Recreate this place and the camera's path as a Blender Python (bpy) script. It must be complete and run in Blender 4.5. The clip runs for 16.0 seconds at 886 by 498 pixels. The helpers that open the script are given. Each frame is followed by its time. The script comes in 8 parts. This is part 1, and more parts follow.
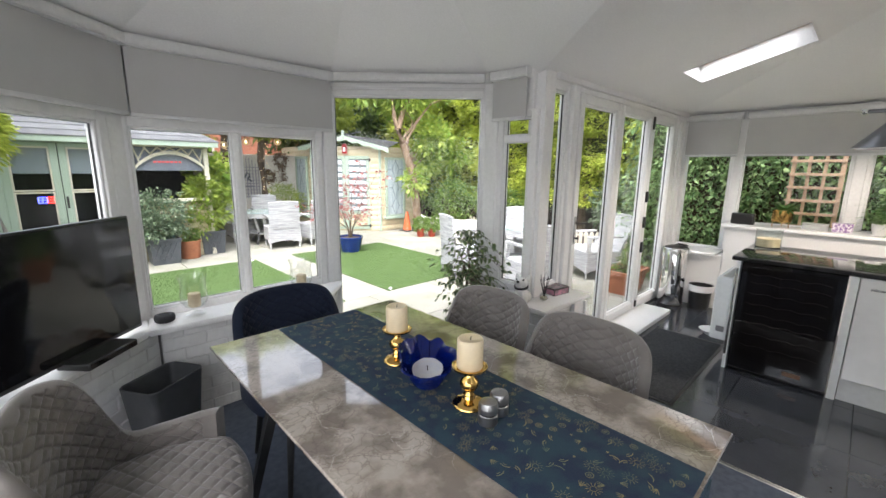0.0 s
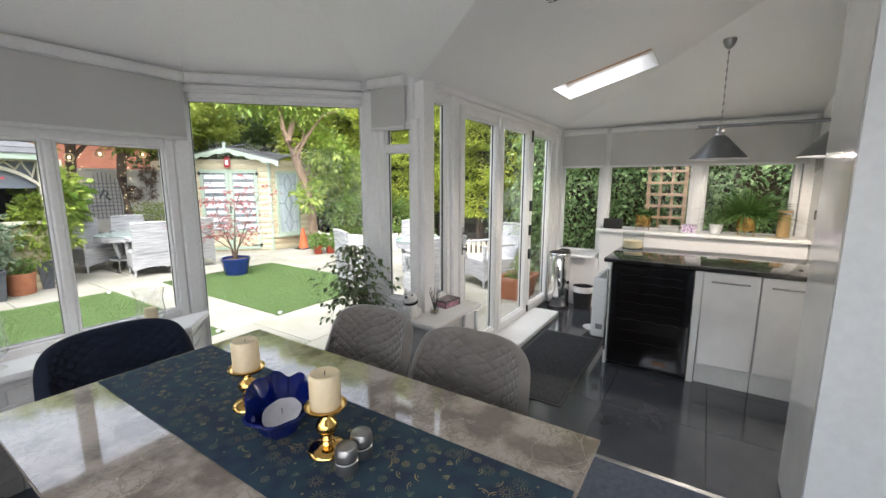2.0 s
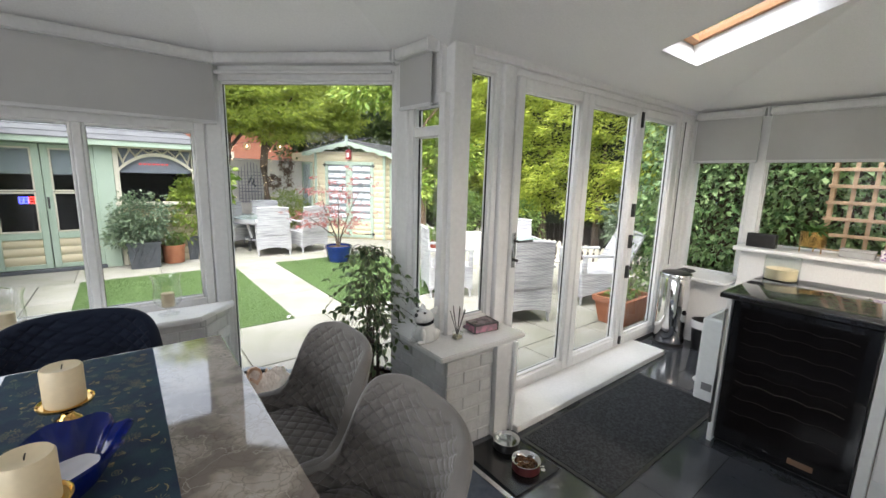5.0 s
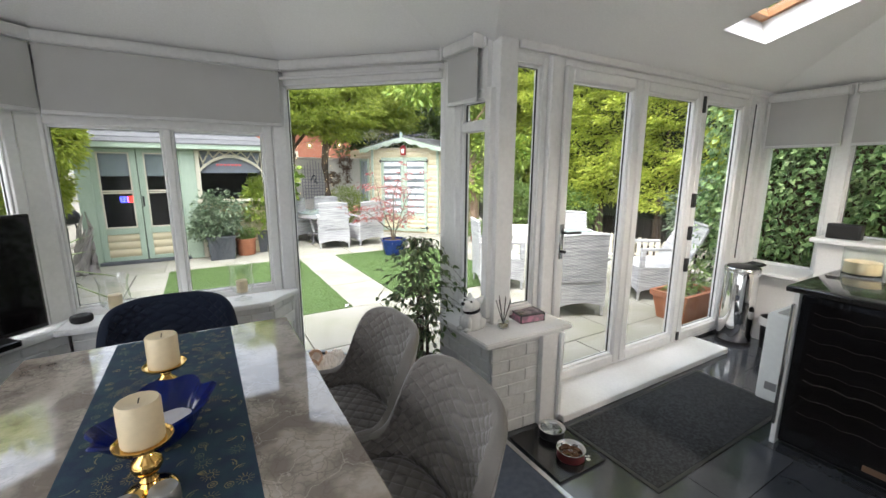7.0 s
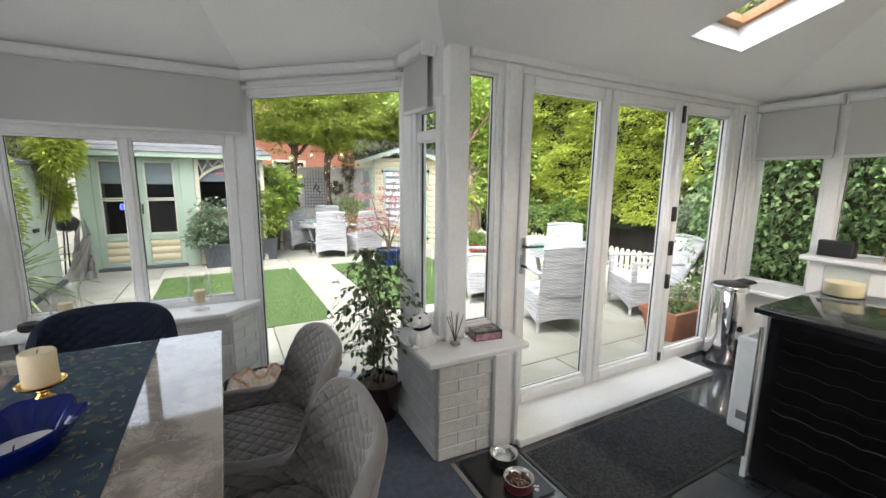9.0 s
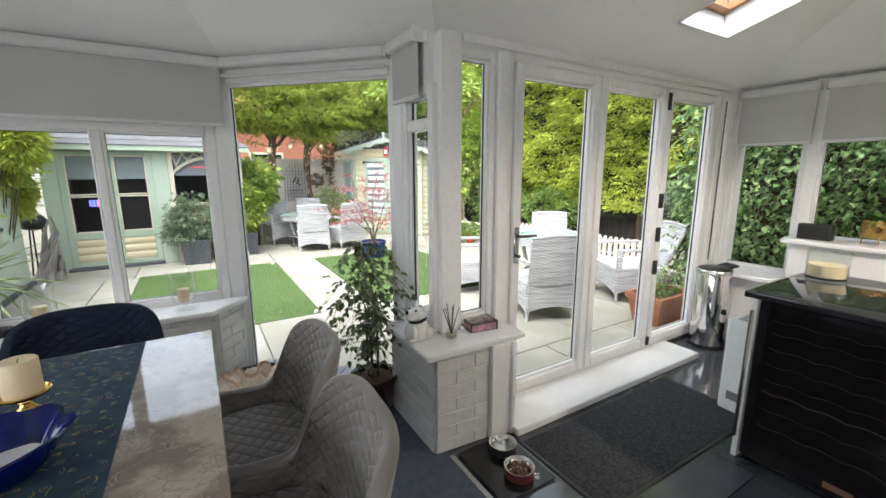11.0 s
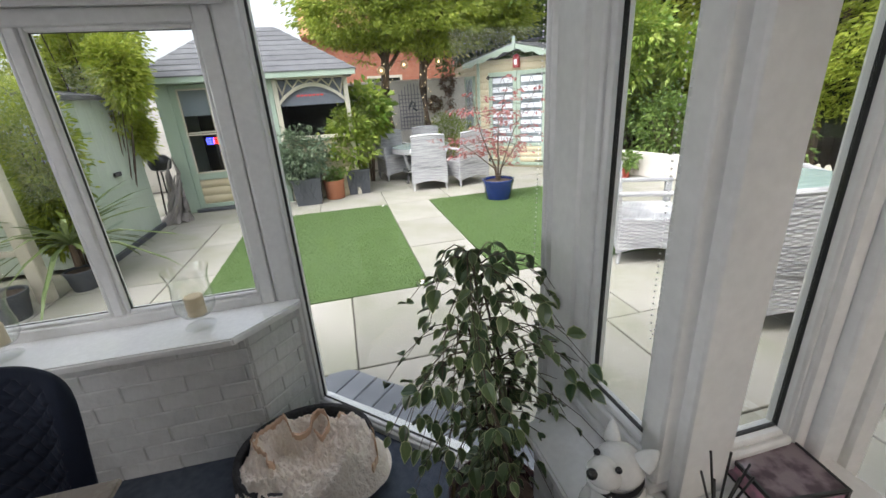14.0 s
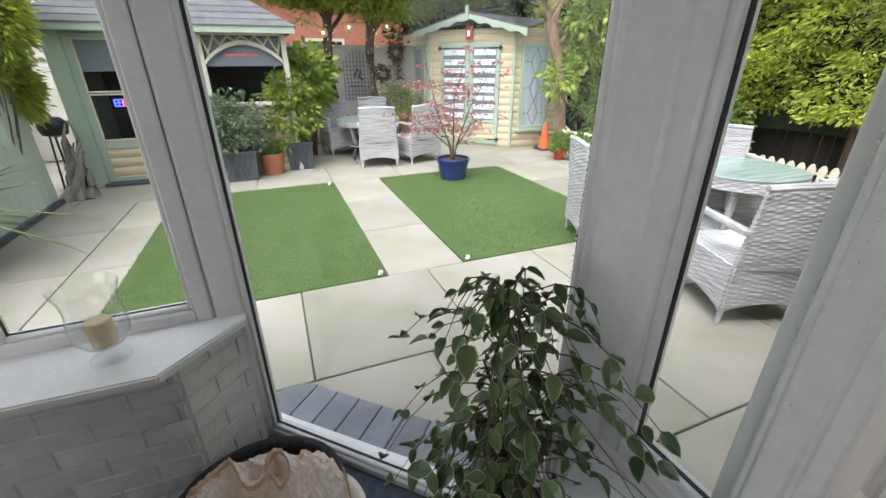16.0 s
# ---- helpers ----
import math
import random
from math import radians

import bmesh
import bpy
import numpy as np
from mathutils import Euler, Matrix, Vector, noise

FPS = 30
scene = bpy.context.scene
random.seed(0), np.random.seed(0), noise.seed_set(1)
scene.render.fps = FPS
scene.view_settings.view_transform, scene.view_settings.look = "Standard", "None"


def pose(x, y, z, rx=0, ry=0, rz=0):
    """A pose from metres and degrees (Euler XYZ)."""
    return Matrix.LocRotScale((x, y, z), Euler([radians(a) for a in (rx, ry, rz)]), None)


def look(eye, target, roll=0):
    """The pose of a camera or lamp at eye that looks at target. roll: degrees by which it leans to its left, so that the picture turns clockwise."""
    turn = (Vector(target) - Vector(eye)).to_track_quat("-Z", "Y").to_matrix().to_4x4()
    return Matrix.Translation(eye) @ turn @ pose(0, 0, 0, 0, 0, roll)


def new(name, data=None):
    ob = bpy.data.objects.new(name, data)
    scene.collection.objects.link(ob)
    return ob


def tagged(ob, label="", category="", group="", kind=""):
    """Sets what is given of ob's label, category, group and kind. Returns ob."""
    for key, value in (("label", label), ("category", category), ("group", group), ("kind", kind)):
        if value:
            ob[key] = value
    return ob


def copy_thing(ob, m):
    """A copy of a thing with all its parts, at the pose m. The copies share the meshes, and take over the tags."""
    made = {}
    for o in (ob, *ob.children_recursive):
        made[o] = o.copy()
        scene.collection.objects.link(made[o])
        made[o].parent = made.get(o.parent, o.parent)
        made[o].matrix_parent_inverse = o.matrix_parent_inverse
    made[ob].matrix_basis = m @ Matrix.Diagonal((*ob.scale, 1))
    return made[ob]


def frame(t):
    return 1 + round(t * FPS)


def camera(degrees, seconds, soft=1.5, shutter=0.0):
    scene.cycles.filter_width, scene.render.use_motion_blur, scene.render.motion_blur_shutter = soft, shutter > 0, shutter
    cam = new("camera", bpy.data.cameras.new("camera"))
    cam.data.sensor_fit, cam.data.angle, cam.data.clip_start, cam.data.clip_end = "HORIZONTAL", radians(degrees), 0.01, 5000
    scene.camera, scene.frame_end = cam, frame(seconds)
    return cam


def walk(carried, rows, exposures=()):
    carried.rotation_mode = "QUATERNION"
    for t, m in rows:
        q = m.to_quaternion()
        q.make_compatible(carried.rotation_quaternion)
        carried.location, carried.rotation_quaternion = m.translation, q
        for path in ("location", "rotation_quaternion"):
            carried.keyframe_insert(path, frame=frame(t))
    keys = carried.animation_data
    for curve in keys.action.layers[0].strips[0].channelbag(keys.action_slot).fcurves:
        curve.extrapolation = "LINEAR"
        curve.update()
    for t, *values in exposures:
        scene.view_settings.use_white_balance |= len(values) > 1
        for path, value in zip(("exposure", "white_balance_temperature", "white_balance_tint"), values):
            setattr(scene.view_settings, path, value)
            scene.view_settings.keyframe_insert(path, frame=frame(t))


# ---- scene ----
cam = camera(94.8, 16.0)
METRES, EYE, TILT, LEAN, TURN = 3.75, 1.5, 0.0, 0.0, -44.1
ROWS = [
    (0.0, 0.0, 0.0, 0.0, 0.15, -11.22, -0.74),
    (0.5, 0.0107, -0.0031, 0.0005, -6.4, -10.44, -0.39),
    (1.0, 0.0179, -0.0019, 0.0015, -10.76, -9.9, -0.14),
    (1.5, 0.0213, 0.005, 0.0006, -13.05, -9.52, -0.06),
    (2.0, 0.0452, 0.0328, -0.0042, -12.97, -9.24, -0.06),
    (2.5, 0.1113, 0.0786, -0.0038, -11.2, -8.84, -0.27),
    (3.0, 0.1611, 0.1239, -0.0097, -9.38, -9.32, -0.6),
    (3.5, 0.1833, 0.1534, -0.0061, 0.64, -9.2, -0.79),
    (6.0, 0.2404, 0.1667, -0.0105, 7.68, -10.48, -1.47),
    (6.5, 0.2338, 0.1535, -0.0106, 9.78, -11.12, -1.09),
    (7.0, 0.2422, 0.1539, -0.0092, 13.65, -10.94, -0.24),
    (7.5, 0.2811, 0.1886, -0.0086, 18.87, -9.68, 0.22),
    (8.0, 0.3174, 0.2107, -0.0089, 16.9, -9.93, -0.18),
    (10.5, 0.3257, 0.1932, -0.0046, 15.48, -9.41, -0.75),
    (11.0, 0.3068, 0.2042, -0.008, 13.01, -10.88, 0.16),
    (11.5, 0.3197, 0.2295, -0.0139, -1.44, -12.96, 0.51),
    (12.0, 0.3272, 0.2679, -0.0175, -1.79, -12.05, -0.5),
    (12.5, 0.3015, 0.3421, -0.012, 13.45, -11.44, 0.67),
    (13.0, 0.2425, 0.4225, -0.007, 22.49, -12.28, 2.76),
    (13.5, 0.2035, 0.5008, -0.0151, 29.93, -15.11, 2.77),
    (14.0, 0.1566, 0.5555, -0.0224, 29.86, -20.72, 3.55),
    (14.5, 0.0959, 0.5932, -0.0196, 24.53, -27.7, 4.03),
    (15.0, 0.0794, 0.61, -0.0314, 22.25, -31.96, 3.24),
    (15.5, 0.0798, 0.6126, -0.0292, 22.38, -30.26, 1.94),
    (16.0, 0.0823, 0.6058, -0.0215, 22.32, -24.47, 0.29),
]
EXPOSURES = [(0.0, 2.14, 6230, 14), (1.5, 2.06, 6230, 14), (3.5, 2.05, 6230, 13.5), (6.0, 2.06, 6230, 12), (11.5, 2.08, 6230, 12), (12.5, 1.98, 6230, 12), (13.3, 1.58, 6230, 12.5), (14.5, 1.6, 6230, 13.5), (16.0, 1.54, 6230, 13.5)]
walk(cam, [(t, pose(0, 0, EYE, TILT, LEAN, TURN) @ pose(METRES * x, METRES * y, METRES * z, 90 + pitch, roll, yaw)) for t, x, y, z, yaw, pitch, roll in ROWS], EXPOSURES)

# ---------- light ----------
world = bpy.data.worlds.new("overcast_sky")
scene.world = world
world.use_nodes = True
wn = world.node_tree
sky = wn.nodes.new("ShaderNodeTexSky")
sky.sky_type = "NISHITA"
sky.sun_disc = False
sky.sun_elevation = radians(62)
sky.sun_rotation = radians(234)
sky.dust_density = 5.0
sky.air_density = 1.3
sky.ozone_density = 1.0
cloud_cover = wn.nodes.new("ShaderNodeHueSaturation")
cloud_cover.inputs["Saturation"].default_value = 0.3
wn.links.new(sky.outputs[0], cloud_cover.inputs["Color"])
wn.links.new(cloud_cover.outputs[0], wn.nodes["Background"].inputs[0])
wn.nodes["Background"].inputs[1].default_value = 0.15
sun_data = bpy.data.lights.new("sun", "SUN")
sun_data.energy = 0.85
sun_data.angle = radians(75)
sun_data.color = (1.0, 0.98, 0.95)
sun = new("sun", sun_data)
sun.matrix_world = look((0, 0, 30), (0.36, 0.26, 29.1))


def opening_light(name, eye, target, w, h, power):
    """Sky light that enters through a window opening."""
    d = bpy.data.lights.new(name, "AREA")
    d.shape, d.size, d.size_y, d.energy = "RECTANGLE", w, h, power
    d.color = (1.0, 0.98, 0.96)
    new(name, d).matrix_world = look(eye, target)


opening_light("west_window_daylight", (-1.13, -0.5, 1.35), (0, -0.5, 1.3), 3.7, 1.45, 9)

# ---------- building helpers ----------
rng = random.Random(7)
nrg = np.random.default_rng(7)


def thing(name, label, category, m=None, group="", kind=""):
    ob = new(name)
    ob.empty_display_size = 0.1
    if m is not None:
        ob.matrix_world = m
    return tagged(ob, label, category, group, kind)


def mesh_of(bm, name, material, smooth=40):
    bmesh.ops.recalc_face_normals(bm, faces=bm.faces)
    me = bpy.data.meshes.new(name)
    bm.to_mesh(me)
    bm.free()
    me.materials.append(material)
    if smooth:
        me.shade_smooth()
        me.set_sharp_from_angle(angle=radians(smooth))
    return me


def part(name, bm, material, parent=None, label="", smooth=40, kind=""):
    me = mesh_of(bm, name, material, smooth) if isinstance(bm, bmesh.types.BMesh) else bm
    ob = new(name, me)
    if parent is not None:
        ob.parent = parent
    return tagged(ob, label, kind=kind)


def bx(bm, x0, x1, y0, y1, z0, z1, bevel=0.0, m=None, seg=1):
    g = bmesh.ops.create_cube(bm, size=1, matrix=Matrix.LocRotScale(((x0 + x1) / 2, (y0 + y1) / 2, (z0 + z1) / 2), None, (abs(x1 - x0), abs(y1 - y0), abs(z1 - z0))))
    vs = g["verts"]
    if bevel:
        es = list({e for v in vs for e in v.link_edges})
        r = bmesh.ops.bevel(bm, geom=es, offset=bevel, segments=seg, affect="EDGES", profile=0.6)
        vs = list({v for f in r["faces"] for v in f.verts} | {v for v in vs if v.is_valid})
    if m is not None:
        bmesh.ops.transform(bm, matrix=m, verts=vs)
    return vs


def box(x0, x1, y0, y1, z0, z1, bevel=0.0, m=None, seg=1):
    bm = bmesh.new()
    bx(bm, x0, x1, y0, y1, z0, z1, bevel, m, seg)
    return bm


def lathe(bm, prof, n=28, m=None):
    """Turned body from a profile of (radius, height)."""
    m = m or Matrix()
    rings = []
    for r, z in prof:
        if r < 1e-5:
            rings.append([bm.verts.new(m @ Vector((0, 0, z)))])
        else:
            rings.append([bm.verts.new(m @ Vector((r * math.cos(2 * math.pi * i / n), r * math.sin(2 * math.pi * i / n), z))) for i in range(n)])
    for a, b in zip(rings, rings[1:]):
        if len(a) == 1 and len(b) == 1:
            continue
        for i in range(n):
            j = (i + 1) % n
            if len(a) == 1:
                bm.faces.new((a[0], b[i], b[j]))
            elif len(b) == 1:
                bm.faces.new((a[i], b[0], a[j]))
            else:
                bm.faces.new((a[i], b[i], b[j], a[j]))
    return bm


def turned(prof, n=28, m=None):
    return lathe(bmesh.new(), prof, n, m)


def tube(bm, pts, radii, n=8, cap=True):
    pts = [Vector(p) for p in pts]
    if not isinstance(radii, (list, tuple)):
        radii = [radii] * len(pts)
    rings = []
    for i, p in enumerate(pts):
        d = (pts[min(i + 1, len(pts) - 1)] - pts[max(i - 1, 0)]).normalized()
        s = d.cross(Vector((0, 0, 1)))
        s = s.normalized() if s.length > 1e-3 else Vector((1, 0, 0))
        u = s.cross(d)
        rings.append([bm.verts.new(p + radii[i] * (math.cos(2 * math.pi * k / n) * s + math.sin(2 * math.pi * k / n) * u)) for k in range(n)])
    for a, b in zip(rings, rings[1:]):
        for k in range(n):
            bm.faces.new((a[k], a[(k + 1) % n], b[(k + 1) % n], b[k]))
    if cap:
        bm.faces.new(rings[0])
        bm.faces.new(rings[-1][::-1])
    return bm


def sheet(bm, nu, nv, f, thick=0.0, close=False):
    """Grid surface f(u, v); with thick(f2) the back skin is joined to it."""
    def grid(fn):
        return [[bm.verts.new(fn(i / nu, j / nv)) for j in range(nv + 1)] for i in range(nu + 1)]
    g = grid(f)
    for i in range(nu):
        for j in range(nv):
            bm.faces.new((g[i][j], g[i + 1][j], g[i + 1][j + 1], g[i][j + 1]))
    if thick:
        h = grid(thick)
        for i in range(nu):
            for j in range(nv):
                bm.faces.new((h[i][j], h[i][j + 1], h[i + 1][j + 1], h[i + 1][j]))
        for i in range(nu):
            bm.faces.new((g[i][0], h[i][0], h[i + 1][0], g[i + 1][0]))
            bm.faces.new((g[i][nv], g[i + 1][nv], h[i + 1][nv], h[i][nv]))
        for j in range(nv):
            bm.faces.new((g[0][j], g[0][j + 1], h[0][j + 1], h[0][j]))
            bm.faces.new((g[nu][j], h[nu][j], h[nu][j + 1], g[nu][j + 1]))
    return bm


def along(a, b, z=0.0):
    """Pose whose x runs from plan point a to b; y points to its left."""
    return Matrix.Translation((a[0], a[1], z)) @ Matrix.Rotation(math.atan2(b[1] - a[1], b[0] - a[0]), 4, "Z")


def dist(a, b):
    return math.hypot(b[0] - a[0], b[1] - a[1])


# ---------- materials ----------
def surf(name, a, b=None, rough=0.6, metal=0.0, scale=8.0, bump=0.0, fine=120.0, spec=0.5, piece=0.0, coat=0.0, stretch=None, lo=0.35, hi=0.65, sheen=0.0):
    """Two-tone surface: blotches at `scale`, grain at `fine` that also makes the relief."""
    m = bpy.data.materials.new(name)
    m.use_nodes = True
    n, l = m.node_tree.nodes, m.node_tree.links
    p = n["Principled BSDF"]
    p.inputs["Roughness"].default_value = rough
    p.inputs["Metallic"].default_value = metal
    p.inputs["Specular IOR Level"].default_value = spec
    p.inputs["Coat Weight"].default_value = coat
    p.inputs["Coat Roughness"].default_value = 0.06
    p.inputs["Sheen Weight"].default_value = sheen
    b = b or tuple(c * 0.85 for c in a)
    co = n.new("ShaderNodeTexCoord")
    src = co.outputs["Object"]
    if stretch:
        mp = n.new("ShaderNodeMapping")
        mp.inputs["Scale"].default_value = stretch
        l.new(src, mp.inputs[0])
        src = mp.outputs[0]
    t1, t2 = n.new("ShaderNodeTexNoise"), n.new("ShaderNodeTexNoise")
    for t, s in ((t1, scale), (t2, fine)):
        t.inputs["Scale"].default_value = s
        t.inputs["Detail"].default_value = 5
        l.new(src, t.inputs["Vector"])
    rm = n.new("ShaderNodeMapRange")
    rm.inputs[1].default_value, rm.inputs[2].default_value = lo, hi
    l.new(t1.outputs[0], rm.inputs[0])
    mix = n.new("ShaderNodeMix")
    mix.data_type = "RGBA"
    mix.inputs[6].default_value, mix.inputs[7].default_value = (*a, 1), (*b, 1)
    l.new(rm.outputs[0], mix.inputs[0])
    out = mix.outputs[2]
    hsv = n.new("ShaderNodeHueSaturation")
    mr = n.new("ShaderNodeMapRange")
    mr.inputs[3].default_value, mr.inputs[4].default_value = 0.9, 1.1
    l.new(t2.outputs[0], mr.inputs[0])
    val = mr.outputs[0]
    if piece:
        oi = n.new("ShaderNodeObjectInfo")
        m2 = n.new("ShaderNodeMapRange")
        m2.inputs[3].default_value, m2.inputs[4].default_value = 1 - piece, 1 + piece
        l.new(oi.outputs["Random"], m2.inputs[0])
        mu = n.new("ShaderNodeMath")
        mu.operation = "MULTIPLY"
        l.new(val, mu.inputs[0])
        l.new(m2.outputs[0], mu.inputs[1])
        val = mu.outputs[0]
    l.new(val, hsv.inputs["Value"])
    l.new(out, hsv.inputs["Color"])
    l.new(hsv.outputs[0], p.inputs["Base Color"])
    if bump:
        bp = n.new("ShaderNodeBump")
        bp.inputs["Strength"].default_value = bump
        bp.inputs["Distance"].default_value = 0.01
        l.new(t2.outputs[0], bp.inputs["Height"])
        l.new(bp.outputs[0], p.inputs["Normal"])
    return m


def leafy(name, a, b, rough=0.5, trans=0.25):
    """Leaves that differ island by island, with some light coming through."""
    m = bpy.data.materials.new(name)
    m.use_nodes = True
    n, l = m.node_tree.nodes, m.node_tree.links
    p = n["Principled BSDF"]
    p.inputs["Roughness"].default_value = rough
    ge = n.new("ShaderNodeNewGeometry")
    mix = n.new("ShaderNodeMix")
    mix.data_type = "RGBA"
    mix.inputs[6].default_value, mix.inputs[7].default_value = (*a, 1), (*b, 1)
    l.new(ge.outputs["Random Per Island"], mix.inputs[0])
    l.new(mix.outputs[2], p.inputs["Base Color"])
    tr = n.new("ShaderNodeBsdfTranslucent")
    l.new(mix.outputs[2], tr.inputs[0])
    ms = n.new("ShaderNodeMixShader")
    ms.inputs[0].default_value = trans
    l.new(p.outputs[0], ms.inputs[1])
    l.new(tr.outputs[0], ms.inputs[2])
    l.new(ms.outputs[0], n["Material Output"].inputs[0])
    return m


def glazing(name, tint=(0.98, 0.99, 0.985), base=0.012):
    m = bpy.data.materials.new(name)
    m.use_nodes = True
    n, l = m.node_tree.nodes, m.node_tree.links
    t, g, f, s = n.new("ShaderNodeBsdfTransparent"), n.new("ShaderNodeBsdfGlossy"), n.new("ShaderNodeLayerWeight"), n.new("ShaderNodeMixShader")
    t.inputs[0].default_value = (*tint, 1)
    g.inputs["Roughness"].default_value = 0.01
    f.inputs[0].default_value = 0.5
    pw, mr = n.new("ShaderNodeMath"), n.new("ShaderNodeMapRange")
    pw.operation = "POWER"
    pw.inputs[1].default_value = 5
    mr.inputs[3].default_value, mr.inputs[4].default_value = base, 0.9
    l.new(f.outputs["Facing"], pw.inputs[0])
    l.new(pw.outputs[0], mr.inputs[0])
    l.new(mr.outputs[0], s.inputs[0])
    l.new(t.outputs[0], s.inputs[1])
    l.new(g.outputs[0], s.inputs[2])
    l.new(s.outputs[0], n["Material Output"].inputs[0])
    return m


def glow(name, col, power):
    m = bpy.data.materials.new(name)
    m.use_nodes = True
    p = m.node_tree.nodes["Principled BSDF"]
    p.inputs["Base Color"].default_value = (*col, 1)
    p.inputs["Emission Color"].default_value = (*col, 1)
    p.inputs["Emission Strength"].default_value = power
    return m


def marble():
    """Taupe polished stone: cloudy patches, angular dark cracks and a few pale veins."""
    m = surf("marble_gloss", (0.4, 0.35, 0.3), (0.2, 0.165, 0.138), rough=0.05, scale=7.0, fine=34, coat=0.9, spec=0.6, lo=0.43, hi=0.58)
    n, l = m.node_tree.nodes, m.node_tree.links
    p = n["Principled BSDF"]
    co = n.new("ShaderNodeTexCoord")
    warp = n.new("ShaderNodeTexNoise")
    warp.inputs["Scale"].default_value = 7
    warp.inputs["Detail"].default_value = 6
    l.new(co.outputs["Object"], warp.inputs["Vector"])
    sc = n.new("ShaderNodeVectorMath")
    sc.operation = "SCALE"
    sc.inputs["Scale"].default_value = 0.24
    l.new(warp.outputs["Color"], sc.inputs[0])
    ad = n.new("ShaderNodeVectorMath")
    ad.operation = "ADD"
    l.new(co.outputs["Object"], ad.inputs[0])
    l.new(sc.outputs[0], ad.inputs[1])
    col = p.inputs["Base Color"].links[0].from_socket
    patchy = n.new("ShaderNodeTexNoise")
    patchy.inputs["Scale"].default_value = 3.0
    patchy.inputs["Detail"].default_value = 7
    l.new(co.outputs["Object"], patchy.inputs["Vector"])
    for scale, width, tone, strength in ((4.2, 0.01, (0.09, 0.07, 0.056, 1), 0.6), (24.0, 0.08, (0.13, 0.105, 0.085, 1), 0.5), (6.5, 0.016, (0.52, 0.47, 0.42, 1), 0.6)):
        v = n.new("ShaderNodeTexVoronoi")
        v.feature = "DISTANCE_TO_EDGE"
        v.inputs["Scale"].default_value = scale
        l.new(ad.outputs[0], v.inputs["Vector"])
        mr = n.new("ShaderNodeMapRange")
        mr.inputs[1].default_value, mr.inputs[2].default_value = 0.0, width
        mr.inputs[3].default_value, mr.inputs[4].default_value = strength, 0.0
        l.new(v.outputs["Distance"], mr.inputs[0])
        fade = n.new("ShaderNodeMapRange")
        fade.inputs[1].default_value, fade.inputs[2].default_value = 0.4, 0.55
        l.new(patchy.outputs[0], fade.inputs[0])
        mu = n.new("ShaderNodeMath")
        mu.operation = "MULTIPLY"
        l.new(mr.outputs[0], mu.inputs[0])
        l.new(fade.outputs[0], mu.inputs[1])
        mix = n.new("ShaderNodeMix")
        mix.data_type = "RGBA"
        mix.inputs[7].default_value = tone
        l.new(mu.outputs[0], mix.inputs[0])
        l.new(col, mix.inputs[6])
        col = mix.outputs[2]
    l.new(col, p.inputs["Base Color"])
    return m


UPVC = surf("white_upvc", (0.8, 0.8, 0.79), (0.75, 0.75, 0.74), rough=0.32, scale=3, fine=40)
PLASTER = surf("white_plaster", (0.8, 0.8, 0.79), (0.75, 0.75, 0.74), rough=0.85, scale=1.2, fine=90, bump=0.05)
CEIL = surf("ceiling_paint", (0.82, 0.82, 0.81), (0.78, 0.78, 0.77), rough=0.8, scale=0.8, fine=120, bump=0.03)
SILL = surf("white_sill_board", (0.82, 0.82, 0.81), (0.77, 0.77, 0.76), rough=0.3, scale=4, fine=60)
BRICKW = surf("painted_brick", (0.66, 0.66, 0.65), (0.6, 0.6, 0.59), rough=0.55, scale=10, fine=28, bump=0.6, piece=0.03)
MORTAR = surf("painted_mortar", (0.6, 0.6, 0.59), (0.55, 0.55, 0.54), rough=0.85, scale=20, fine=90, bump=0.4)
BLIND = surf("grey_blind_cloth", (0.5, 0.5, 0.49), (0.46, 0.46, 0.45), rough=0.9, scale=2, fine=320, bump=0.12)
TRIMG = surf("blind_cassette", (0.66, 0.66, 0.65), (0.6, 0.6, 0.6), rough=0.45, scale=3, fine=40)
TILE = surf("black_gloss_tile", (0.042, 0.047, 0.056), (0.056, 0.061, 0.071), rough=0.11, scale=3, fine=50, piece=0.15, spec=1.0)
GROUT = surf("dark_grout", (0.035, 0.037, 0.042), (0.028, 0.03, 0.034), rough=0.7)
CARPET = surf("blue_grey_carpet", (0.105, 0.125, 0.165), (0.075, 0.092, 0.125), rough=0.97, scale=30, fine=500, bump=0.7)
GLASS = glazing("window_glass")
GASKET = surf("black_gasket", (0.012, 0.012, 0.012), rough=0.6)
STEEL = surf("brushed_steel", (0.6, 0.6, 0.6), (0.5, 0.5, 0.5), rough=0.22, metal=1, scale=2, fine=30, stretch=(40, 40, 0.6))
CHROME = surf("chrome", (0.75, 0.75, 0.75), (0.68, 0.68, 0.68), rough=0.07, metal=1)
PEWTER = surf("dark_brushed_steel", (0.27, 0.28, 0.3), (0.2, 0.21, 0.22), rough=0.36, metal=1, scale=3, fine=40)
DULL = surf("dull_steel", (0.42, 0.42, 0.42), (0.34, 0.34, 0.34), rough=0.4, metal=1, scale=20)
GOLD = surf("polished_gold", (0.78, 0.5, 0.16), (0.68, 0.42, 0.12), rough=0.14, metal=1, scale=6)
BLACKP = surf("black_plastic", (0.012, 0.012, 0.013), (0.018, 0.018, 0.018), rough=0.35, scale=6)
BLACKM = surf("black_metal", (0.012, 0.012, 0.012), (0.02, 0.02, 0.02), rough=0.45, scale=20)
